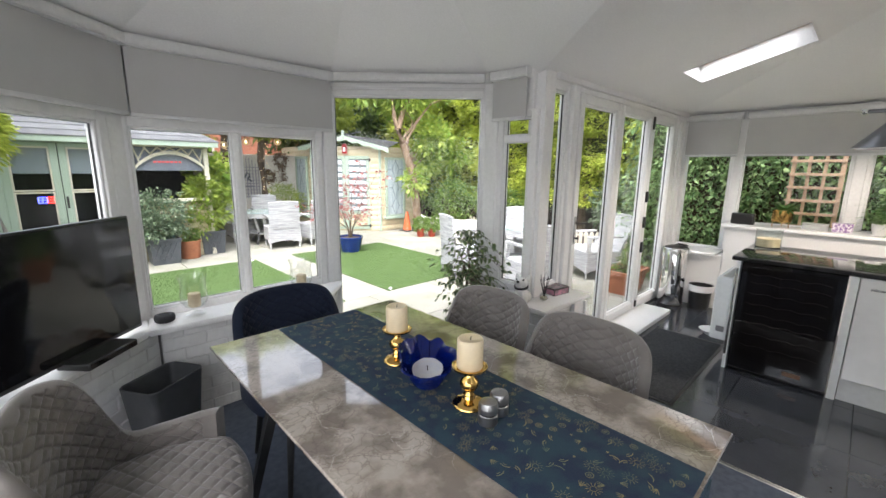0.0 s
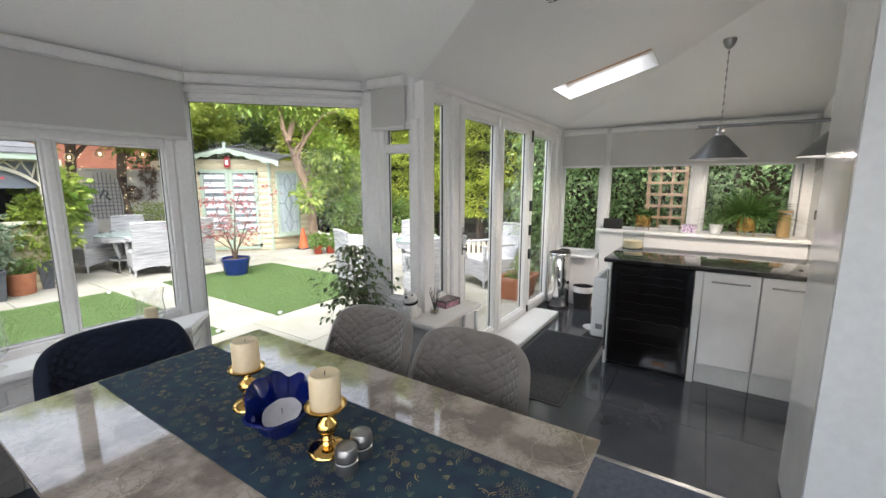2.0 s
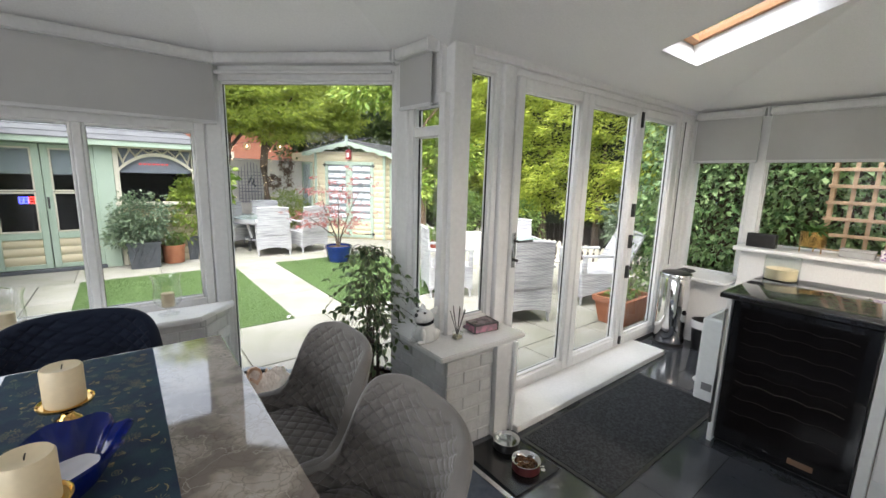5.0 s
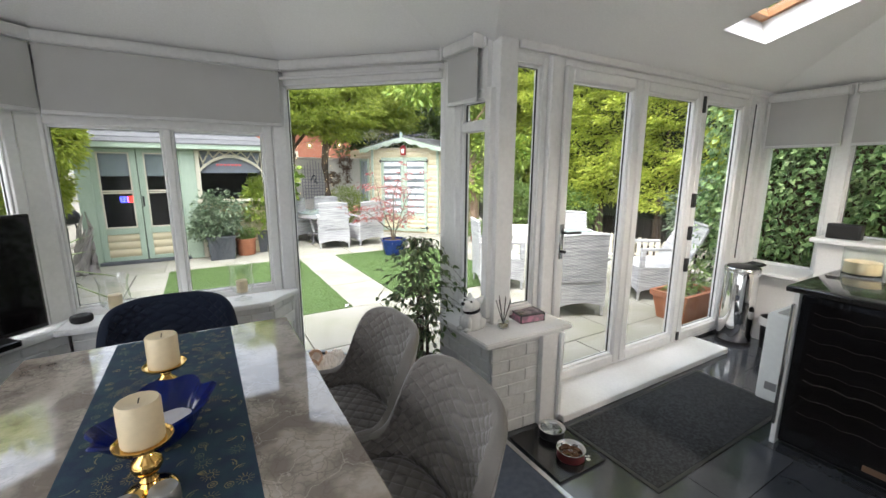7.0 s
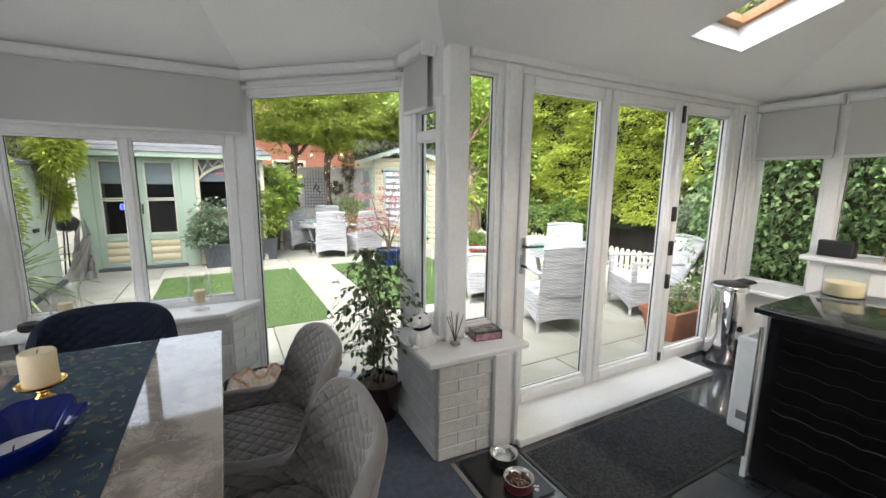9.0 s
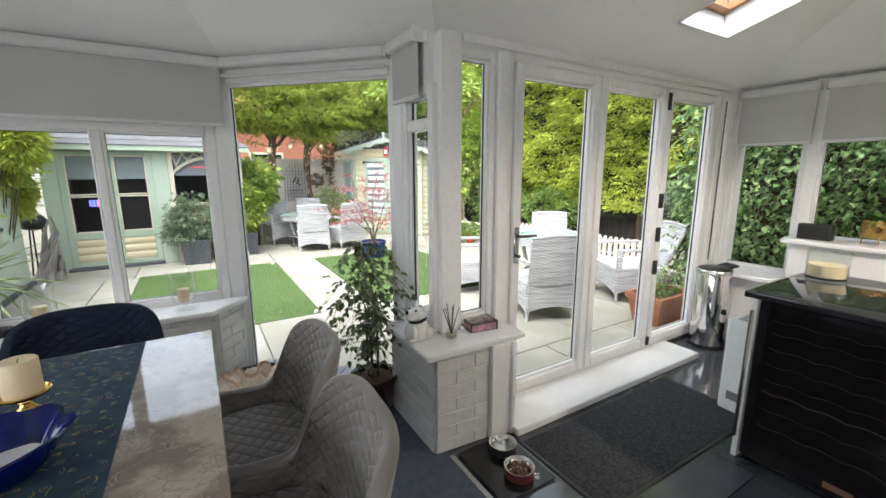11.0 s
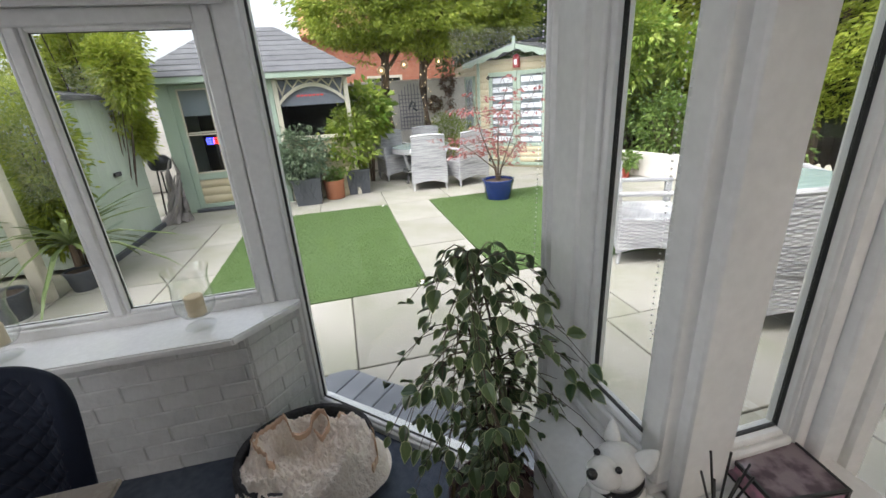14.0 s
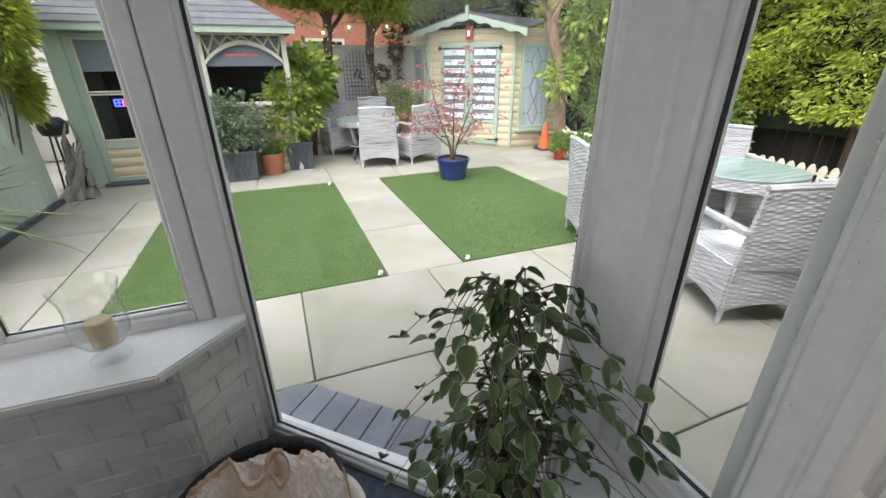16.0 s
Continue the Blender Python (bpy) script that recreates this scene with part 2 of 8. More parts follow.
SCREEN = surf("black_screen", (0.006, 0.006, 0.007), (0.008, 0.008, 0.008), rough=0.06, spec=0.6)
VELVET = surf("taupe_velvet", (0.185, 0.168, 0.152), (0.145, 0.13, 0.117), rough=0.85, scale=9, fine=260, bump=0.15, sheen=0.5)
NAVY = surf("navy_velvet", (0.004, 0.008, 0.02), (0.006, 0.011, 0.026), rough=0.8, scale=9, fine=260, bump=0.15, sheen=0.04, spec=0.25)
MARBLE = marble()
GRANITE = surf("black_granite", (0.01, 0.01, 0.011), (0.022, 0.023, 0.024), rough=0.05, scale=120, fine=400, coat=0.5)
GLOSSW = surf("white_gloss_door", (0.78, 0.78, 0.78), (0.75, 0.75, 0.75), rough=0.09, scale=1.5, fine=8, coat=0.4)
MATTW = surf("white_unit_side", (0.72, 0.74, 0.74), (0.69, 0.71, 0.71), rough=0.4, scale=1.5, fine=30)
WAX = surf("cream_wax", (0.72, 0.6, 0.4), (0.66, 0.54, 0.34), rough=0.45, scale=6, fine=60)

# ---------- plan ----------
NW0, A, C, D, E_ = (-1.0, 1.54), (0.33, 2.86), (1.6, 2.87), (2.425, 2.06), (2.445, 1.64)
DOOR_Y, EAST_X, SOUTH_Y, EAVES = 1.62, 5.52, -0.86, 2.13
GROUND = -0.1
NW1 = (NW0[0] + (A[0] - NW0[0]) * 0.932, NW0[1] + (A[1] - NW0[1]) * 0.932)
NAR0, NAR1 = (2.436, 1.925), (2.446, 1.6)

# ---------- floor ----------
def tiles():
    floor = part("floor", box(-1.1, 5.5, -3.1, 1.7, -0.14, -0.013), GROUT, None, "dark tiled floor", kind="structure")
    floor["category"] = "floor"
    s, j = 0.6, 0.0016
    mesh = mesh_of(box(j, s - j, j, s - j, -0.012, 0, 0.0008), "tile", TILE, 0)
    for i in range(6):
        for k in range(5):
            x, y = 2.37 + i * s, 1.66 - (k + 1) * s
            t = new("tile", mesh)
            t.parent = floor
            t.location = (x, y, 0)
    return floor


def carpet():
    outline = [(-1.0, -3.0), (2.37, -3.0), (2.37, 1.66), (2.43, 1.66), (2.4, 2.04), (1.6, 2.85), (0.33, 2.85), (-1.0, 1.54)]
    bm = bmesh.new()
    lo = [bm.verts.new((x, y, -0.15)) for x, y in outline]
    hi = [bm.verts.new((x, y, 0.004)) for x, y in outline]
    bm.faces.new(hi)
    bm.faces.new(lo[::-1])
    for i in range(len(lo)):
        k = (i + 1) % len(lo)
        bm.faces.new((lo[i], lo[k], hi[k], hi[i]))
    part("carpet", bm, CARPET, None, "short-pile blue grey carpet in the dining bay", 0, "structure")
    part("trim", box(2.355, 2.385, -0.85, 1.35, 0.001, 0.008, 0.003), STEEL, None, "silver threshold strip between carpet and tiles", kind="structure")


# ---------- ceiling: hipped bay roof meeting the hipped kitchen roof ----------
def clip(poly, a, b, c):
    """Keeps the side of a plan polygon where a x + b y + c >= 0."""
    out = []
    for i, p in enumerate(poly):
        q = poly[(i + 1) % len(poly)]
        dp, dq = a * p[0] + b * p[1] + c, a * q[0] + b * q[1] + c
        if dp >= 0:
            out.append(p)
        if dp * dq < 0:
            f = dp / (dp - dq)
            out.append((p[0] + f * (q[0] - p[0]), p[1] + f * (q[1] - p[1])))
    return out


def edge_plane(p, q, slope):
    """Height a x + b y + c that rises to the right of the plan line p-q."""
    dx, dy = q[0] - p[0], q[1] - p[1]
    k = slope / math.hypot(dx, dy)
    a, b = dy * k, -dx * k
    return a, b, EAVES - a * p[0] - b * p[1]


SKY = (3.71, 4.23, 0.42, 1.15)
BAYS, EXTS = 0.41, 0.274
bay = [edge_plane(NW0, A, BAYS), edge_plane(A, C, BAYS), edge_plane(C, D, BAYS), (-BAYS, 0, EAVES + BAYS * 2.445), (BAYS, 0, EAVES + BAYS * 1.0)]
ext = [(0, -EXTS, EAVES + EXTS * DOOR_Y), (-EXTS, 0, EAVES + EXTS * EAST_X)]


def ceiling():
    room = [(-1.05, -3.05), (EAST_X + 0.03, -3.05), (EAST_X + 0.03, 2.9), (-1.05, 2.9)]
    faces = []
    def sub(p, q):
        return tuple(x - y for x, y in zip(p, q))
    for p in bay:
        for e in ext:
            reg = room
            for o in bay:
                if o is not p:
                    reg = clip(reg, *sub(o, p))
            for o in ext:
                if o is not e:
                    reg = clip(reg, *sub(o, e))
            for top, low in ((p, e), (e, p)):
                f = clip(clip(reg, *sub(top, low)), top[0], top[1], top[2] - EAVES + 0.012)
                if len(f) < 3:
                    continue
                if top is ext[0]:
                    x0, x1, y0, y1 = SKY
                    l, r = clip(f, -1, 0, x0), clip(f, 1, 0, -x1)
                    m = clip(clip(f, 1, 0, -x0), -1, 0, x1)
                    faces += [(g, top) for g in (l, r, clip(m, 0, -1, y0), clip(m, 0, 1, -y1)) if len(g) > 2]
                else:
                    faces.append((f, top))
    bm = bmesh.new()
    for f, (a, b, c) in faces:
        for dz in (0.0, 0.2):
            vs = [bm.verts.new((x, y, a * x + b * y + c + dz)) for x, y in f]
            bm.faces.new(vs if dz else vs[::-1])
    bmesh.ops.remove_doubles(bm, verts=bm.verts, dist=1e-4)
    me = bpy.data.meshes.new("ceiling")
    bm.to_mesh(me)
    bm.free()
    me.materials.append(CEIL)
    tagged(new("ceiling", me), "white painted sloping ceiling with hips", "ceiling", kind="structure")


def sky_z(y):
    return EAVES + EXTS * (DOOR_Y - y)


def skylight():
    x0, x1, y0, y1 = SKY
    w = thing("window_5", "narrow roof window in a pine-lined reveal", "roof window", kind="structure")
    slope = Matrix.Translation((x0, y1, sky_z(y1))) @ Matrix.Rotation(-math.atan(EXTS), 4, "X") @ Matrix.Rotation(math.pi, 4, "Z") @ Matrix.Scale(-1, 4, (1, 0, 0))
    L = (y1 - y0) / math.cos(math.atan(EXTS))
    W = x1 - x0
    pine = surf("pine_lining", (0.46, 0.25, 0.12), (0.36, 0.18, 0.08), rough=0.45, scale=5, fine=60, stretch=(1, 12, 12))
    for nm, b4, mt in (("reveal", (-0.02, 0, 0, L, 0, 0.145), PLASTER), ("reveal", (W, W + 0.02, 0, L, 0, 0.145), PLASTER), ("reveal", (-0.02, W + 0.02, -0.02, 0, 0, 0.145), PLASTER), ("reveal", (-0.02, W + 0.02, L, L + 0.02, 0, 0.145), PLASTER),
                       ("window_frame", (-0.02, 0.028, 0, L, 0.145, 0.2), pine), ("window_frame", (W - 0.028, W + 0.02, 0, L, 0.145, 0.2), pine), ("window_frame", (0.03, W - 0.03, 0, 0.05, 0.145, 0.2), pine), ("window_frame", (0.03, W - 0.03, L - 0.05, L, 0.145, 0.2), pine)):
        part(nm, box(*b4, 0.003, slope), mt, w)
    g = part("pane", box(0.02, W - 0.02, 0.04, L - 0.04, 0.16, 0.166, 0, slope), GLASS, w)
    g.visible_shadow = False


# ---------- windows, doors ----------
def bars(bm, w, z0, z1, fw, y0, y1, bevel=0.006):
    """A rectangle of four bars, x 0..w."""
    bx(bm, 0, fw, y0, y1, z0, z1, bevel)
    bx(bm, w - fw, w, y0, y1, z0, z1, bevel)
    bx(bm, fw - 0.002, w - fw + 0.002, y0 + 0.001, y1 - 0.001, z0, z0 + fw, bevel)
    bx(bm, fw - 0.002, w - fw + 0.002, y0 + 0.001, y1 - 0.001, z1 - fw, z1, bevel)


def shift(bm, x):
    bmesh.ops.translate(bm, vec=(x, 0, 0), verts=bm.verts)
    return bm


def pane(parent, x0, x1, z0, z1, y=0.0, name="pane"):
    g = part(name, box(x0, x1, y - 0.003, y + 0.003, z0, z1), GLASS, parent)
    g.visible_shadow = False
    bm = bmesh.new()
    bars(bm, x1 - x0, z0, z1, 0.005, y - 0.006, y + 0.006, 0)
    part("gasket", shift(bm, x0), GASKET, parent, "thin black rubber seal")
    return g


def window(name, label, a, b, z0, z1, lights, fw=0.055, mh=0.045):
    """A frame from plan point a to b with panes; lights: fractions at which mullions stand."""
    w = dist(a, b)
    t = thing(name, label, "window", along(a, b), kind="structure")
    bm = bmesh.new()
    bars(bm, w, z0, z1, fw, -0.035, 0.035)
    part("window_frame", bm, UPVC, t)
    stops = [0, *lights, 1]
    for f in lights:
        part("mullion", box(w * f - mh, w * f + mh, -0.033, 0.033, z0 + fw - 0.003, z1 - fw + 0.003, 0.008), UPVC, t)
    for f, g in zip(stops, stops[1:]):
        l, r = w * f + (fw if f == 0 else mh), w * g - (fw if g == 1 else mh)
        bm = bmesh.new()
        bars(bm, r - l + 0.006, z0 + fw - 0.003, z1 - fw + 0.003, 0.018, -0.024, 0.024, 0.006)
        part("glazing_bead", shift(bm, l - 0.003), UPVC, t)
        pane(t, l + 0.012, r - 0.012, z0 + fw + 0.012, z1 - fw - 0.012)
    return t


def blind(a, b, z0, z1, off, inset=0.02, cloth=True, chain=False, cz=0.064):
    """A roller blind on the room side (to the right of a-b): cassette, cloth, bottom bar."""
    w = dist(a, b)
    t = thing("roller_blind", "grey roller blind with white headrail, drawn partly down" if cloth else "grey roller blind rolled up under its headrail", "blind", along(a, b), "window roller blinds")
    bm = bmesh.new()
    sheet(bm, 1, 10, lambda u, v: Vector((inset + u * (w - 2 * inset), -off - 0.035 - 0.035 * math.cos(math.pi * v), z1 - cz / 2 + cz / 2 * math.cos(math.pi * (1 - v)))))
    bx(bm, inset, w - inset, -off - 0.07, -off, z1 - cz, z1, 0.026, seg=4)
    part("headrail", bm, TRIMG, t, "white rounded headrail")
    if cloth:
        part("cloth", box(inset + 0.012, w - inset - 0.012, -off - 0.03, -off - 0.026, z0 + 0.018, z1 - cz + 0.004), BLIND, t)
    bm = bmesh.new()
    bx(bm, inset + 0.01, w - inset - 0.01, -off - 0.036, -off - 0.02, z0, z0 + 0.022, 0.006, seg=2)
    part("bottom_bar", bm, TRIMG, t)
    for x in (inset - 0.006, w - inset):
        part("end_cap", box(x, x + 0.006, -off - 0.072, -off + 0.002, z1 - cz - 0.004, z1 + 0.002, 0.002), UPVC, t)
    if chain:
        back = along(a, b).inverted()
        part("bead_chain", bead_chain([back @ Vector(p) for p in ((2.4, 1.656, z1 - 0.05), (2.4, 1.656, 1.0), (2.39, 1.64, 0.96), (2.385, 1.625, 1.0), (2.385, 1.622, z1 - 0.05))]), UPVC, t, "pale bead chain loop")
    return t


def bead_chain(pts):
    bm = bmesh.new()
    for p, q in zip(pts, pts[1:]):
        p, q = Vector(p), Vector(q)
        n = max(2, int((q - p).length / 0.0125))
        for i in range(n):
            bmesh.ops.create_icosphere(bm, subdivisions=1, radius=0.0022, matrix=Matrix.Translation(p.lerp(q, i / n)))
    return bm


def wall(name, a, b, z0, z1, th=0.1, off=0.0, mat=None, label="white painted wall"):
    bm = box(0, dist(a, b), off, off + th, z0, z1, 0, along(a, b))
    return tagged(part(name, bm, mat or PLASTER, None, label, 0, "structure"), category="wall")


def structure():
    ceiling()
    skylight()
    # head boards over the glazing
    for nm, a, b, z in (("wall_northwest", NW0, A, 1.745), ("wall_north", A, C, 1.745), ("wall_northeast", C, D, 2.06), ("wall_narrow", D, E_, 1.9), ("wall_door", (2.57, DOOR_Y), (EAST_X + 0.1, DOOR_Y), 2.075), ("wall_east", (EAST_X, DOOR_Y), (EAST_X, SOUTH_Y - 0.1), 1.72)):
        wall(nm + "_head", a, b, z, EAVES + 0.2, 0.08, -0.03)
    # glazed openings
    window("window_1", "white two-light window over the television", NW0, NW1, 0.6, 1.765, [0.5])
    window("window_2", "white two-light window above the sill", (A[0] - 0.03, A[1]), (A[0] + 1.17, C[1] - 0.005), 0.6, 1.757, [0.504], 0.055, 0.022)
    window("window_3", "full-height fixed glass panel in a white frame", (C[0] - 0.028, C[1] + 0.028), (D[0] + 0.021, D[1] - 0.021), -0.02, 2.07, [], 0.055)
    w = window("window_4", "narrow white side window with a top light", NAR0, NAR1, 0.612, 1.9, [], 0.05)
    part("transom", box(0.045, dist(NAR0, NAR1) - 0.045, -0.03, 0.03, 1.68, 1.74, 0.008), UPVC, w)
    for i, (y0, y1) in enumerate(((1.63, 1.05), (1.046, 0.092), (0.065, -0.77))):
        window(("window_6", "window_7", "window_8")[i], "white kitchen window facing the ivy", (EAST_X, y0), (EAST_X, y1), 0.585 if i == 0 else 0.9, 1.738, [])
    # corner posts
    for x, y, s in ((A[0] - 0.03, A[1] + 0.01, 0.04), (C[0] - 0.048, C[1] + 0.005, 0.048), (D[0] + 0.035, D[1] + 0.03, 0.04), (EAST_X + 0.01, DOOR_Y + 0.0, 0.07)):
        part("corner_post", box(x - s, x + s, y - s, y + s, GROUND, EAVES + 0.1, 0.012), UPVC, None, "white corner post between windows", kind="structure")
    part("corner_panel", box(dist(NW0, NW1) + 0.002, dist(NW0, A) - 0.01, -0.028, 0.03, 0.58, 1.765, 0.006, along(NW0, A)), UPVC, None, "white panel between the two bay windows", kind="structure")
    part("corner_post", box(2.395, 2.475, 1.92, 2.07, GROUND, EAVES + 0.1, 0.01), UPVC, None, "white post between the glass panel and side window", kind="structure")
    part("window_board", box(2.4, 2.5, 1.6, 1.925, 0.588, 0.611, 0.004), UPVC, None, "white board under the narrow side window", kind="structure")
    part("column", box(2.448, 2.572, 1.572, 1.7, 0.565, EAVES + 0.12, 0.006), UPVC, None, "square white boxed corner column", kind="structure")
    for y in (1.038, 0.086, -0.82):
        part("window_post", box(EAST_X - 0.045, EAST_X + 0.04, y - 0.045, y + 0.045, 0.5, EAVES + 0.05, 0.006), UPVC, None, "white post between kitchen windows", kind="structure")
    # door wall: sidelight, bifold leaves, end panel
    window("window_9", "slim white sidelight beside the bifold doors", (2.532, DOOR_Y), (2.804, DOOR_Y), 0.607, 2.085, [], 0.045)
    part("door_post", box(2.806, 2.883, DOOR_Y - 0.06, DOOR_Y + 0.05, 0.0, 2.1, 0.008), UPVC, None, "white post beside the bifold doors", kind="structure")
    fr = thing("door_frame", "white outer frame of the bifold doors", "door frame", along((2.885, DOOR_Y), (5.2, DOOR_Y)), kind="structure")
    bm = bmesh.new()
    bars(bm, 2.25, 0.02, 2.1, 0.04, -0.04, 0.05)
    part("frame", bm, UPVC, fr)
    part("track", box(0.04, 2.21, -0.01, 0.012, 2.045, 2.062), BLACKM, fr)
    xs = (2.927, 3.645, 4.387, 5.092)
    for i in range(3):
        w = xs[i + 1] - xs[i] - 0.006
        d = thing("door_%d" % (i + 1), "white bifold glass door leaf, closed", "door", along((xs[i] + 0.003, DOOR_Y), (xs[i + 1], DOOR_Y)), "bifold door leaves", "structure")
        bm = bmesh.new()
        bars(bm, w, 0.06, 2.058, 0.068, -0.05, 0.03, 0.009)
        part("leaf_frame", bm, UPVC, d)
        bm = bmesh.new()
        bars(bm, w - 0.13, 0.125, 1.993, 0.016, -0.034, 0.02, 0.006)
        part("glazing_bead", shift(bm, 0.065), UPVC, d)
        pane(d, 0.077, w - 0.077, 0.137, 1.981)
        if i == 0:
            h = part("door_handle", box(0.014, 0.046, -0.06, -0.048, 0.92, 1.14, 0.004), STEEL, d, "dark steel lever handle with lock plate")
            bm = bmesh.new()
            tube(bm, [(0.03, -0.06, 1.09), (0.03, -0.095, 1.09), (0.05, -0.1, 1.09), (0.15, -0.098, 1.087)], 0.008)
            part("lever", bm, BLACKM, h)
            part("key_cylinder", turned([(0, 0), (0.009, 0), (0.009, 0.03), (0, 0.032)], 12, Matrix.Translation((0.03, -0.06, 0.97)) @ Matrix.Rotation(radians(90), 4, "X")), BLACKM, h)
        if i == 2:
            for z in (1.24, 0.98, 0.72):
                part("hinge", box(-0.02, 0.014, -0.075, -0.05, z - 0.055, z + 0.055, 0.004), BLACKP, d, "black bifold hinge")
            part("hinge", box(-0.014, 0.012, -0.066, -0.05, 0.07, 0.14, 0.003), BLACKP, d, "black bifold hinge")
            part("hinge", box(-0.014, 0.012, -0.066, -0.05, 1.9, 2.02, 0.003), BLACKP, d, "black bifold hinge")
    bm = bmesh.new()
    for x in (5.14, 5.37, 5.45):
        bx(bm, x, x + 0.055, DOOR_Y - 0.05 + (x - 5.06) * 0.05, DOOR_Y + 0.05, 0.0, 2.1, 0.006)
    part("door_side_panel", bm, UPVC, None, "white ribbed frame panel beside the bifold doors", kind="structure")
    window("window_11", "slim white fixed light between doors and kitchen corner", (5.198, DOOR_Y), (5.368, DOOR_Y), 0.62, 2.09, [], 0.035)
    part("panel_low", box(5.198, 5.368, DOOR_Y - 0.03, DOOR_Y + 0.03, 0.0, 0.618, 0.004), UPVC, None, "white low panel beside the bifold doors", kind="structure")
    part("door_sill", box(2.77, 4.66, 1.285, DOOR_Y - 0.035, 0.0, 0.045, 0.006), SILL, None, "white raised sill board along the bifold doors", kind="structure")
    part("door_trim", box(2.63, 2.77, 1.345, 1.39, 0.0, 0.555, 0.004), UPVC, None, "white upright trim beside the brick pier", kind="structure")
    part("door_trim", box(2.755, 2.78, 1.325, DOOR_Y - 0.04, 0.0, 0.555, 0.004), UPVC, None, "white upright trim beside the brick pier", kind="structure")
    # dwarf walls, pier and their sill boards
    brick_wall("wall_low_north", (0.36, 2.645), (1.40, 2.625), 0.575, 0.19)
    brick_wall("wall_low_return", (1.405, 2.63), (1.575, 2.83), 0.575, 0.08)
    brick_wall("wall_low_northwest", (-1.0, 1.31), (0.35, 2.645), 0.575, 0.12)
    brick_wall("pier_west", (2.3, 1.93), (2.3, 1.41), 0.555, 0.14)
    brick_wall("pier_south", (2.31, 1.395), (2.63, 1.372), 0.555, 0.16)
    slab("window_sill", [(0.3, 2.59), (1.375, 2.565), (1.6, 2.79), (1.6, 2.84), (0.34, 2.84)], 0.578, 0.61, "white window sill board with an angled end")
    slab("window_sill", [(-1.0, 1.25), (0.3, 2.588), (0.335, 2.84), (-1.0, 1.52)], 0.578, 0.609, "white window sill board under the television")
    slab("pier_top", [(2.235, 1.345), (2.86, 1.345), (2.86, 1.575), (2.44, 1.575), (2.44, 1.98), (2.235, 1.86)], 0.556, 0.586, "white square-edged board capping the brick pier")
    slab("pier_core", [(2.44, 1.53), (2.76, 1.53), (2.76, 1.66), (2.44, 1.66)], GROUND, 0.556, "white rendered pier core")
    for nm, a, b in (("wall_base_north", A, (C[0] - 0.05, C[1])), ("wall_base_northwest", NW0, A), ("wall_base_narrow", D, E_)):
        wall(nm, a, b, GROUND, 0.576, 0.05, -0.02)
    # kitchen dwarf wall and raised ledge
    wall("wall_base_east", (EAST_X, DOOR_Y), (EAST_X, 1.0), GROUND, 0.598, 0.1, -0.04)
    wall("wall_base_east_high", (EAST_X, 1.0), (EAST_X, SOUTH_Y), GROUND, 0.9, 0.1, -0.04)
    part("window_sill", box(5.1, EAST_X - 0.03, 1.05, 1.575, 0.6, 0.632, 0.006), SILL, None, "white low window sill in the kitchen corner", kind="structure")
    part("ledge_wall", box(5.2, EAST_X - 0.045, SOUTH_Y + 0.01, 1.0, 0.0, 0.925), PLASTER, None, "white boxed wall under the kitchen window ledge", kind="structure")
    part("wall_corner_low", box(5.2, EAST_X - 0.05, 1.005, 1.58, 0.0, 0.598), PLASTER, None, "white boxed low wall under the corner window", kind="structure")
    part("window_ledge", box(5.13, EAST_X - 0.03, SOUTH_Y + 0.005, 1.045, 0.927, 0.962, 0.01, seg=2), SILL, None, "long white ledge below the kitchen windows", kind="structure")
    # enclosing walls
    wall("wall_south", (EAST_X + 0.1, SOUTH_Y), (2.2, SOUTH_Y), GROUND, 3.2, 0.1, 0.0, None, "white kitchen wall behind the units")
    wall("wall_hall", (2.2, SOUTH_Y), (2.2, -3.0), GROUND, 3.2, 0.1, -0.1)
    wall("wall_back", (2.2, -3.0), (-1.05, -3.0), GROUND, 3.3)
    for y0, y1, z0, z1 in ((-3.0, -2.4, GROUND, 3.3), (1.4, 1.56, GROUND, 2.3), (-2.4, 1.4, GROUND, 0.6), (-2.4, 1.4, 2.1, 3.3)):
        wall("wall_west", (-1.0, y0), (-1.0, y1), z0, z1)
    window("window_10", "wide white window on the west side of the bay", (-1.0, -2.4), (-1.0, 1.4), 0.6, 2.1, [0.33, 0.67])
    # blinds
    blind(NW0, A, 1.752, 2.16, 0.06, 0.03)
    blind((A[0] + 0.0, A[1]), C, 1.747, 2.16, 0.06, 0.03)
    blind(C, D, 2.045, 2.16, 0.05, 0.02, False)
    blind((D[0] + 0.005, 1.96), (2.446, 1.66), 1.83, 2.16, 0.045, 0.0, True, chain=True)
    for y0, y1 in ((1.58, 1.03), (1.01, SOUTH_Y + 0.03)):
        blind((EAST_X, y0), (EAST_X, y1), 1.665, 2.12, 0.055, 0.01)
    bm = bmesh.new()
    for i, (a, b) in enumerate(((NW0, A), (A, C), (C, D), (D, E_))):
        bx(bm, 0, dist(a, b), -0.05, -0.032, 2.1, EAVES + 0.1, 0.004, along(a, b))
    part("trim", bm, UPVC, None, "white head trim round the bay", kind="structure")
    part("trim", box(2.58, EAST_X, DOOR_Y - 0.055, DOOR_Y - 0.032, 2.105, EAVES + 0.06, 0.004), UPVC, None, "white head trim over the doors", kind="structure")
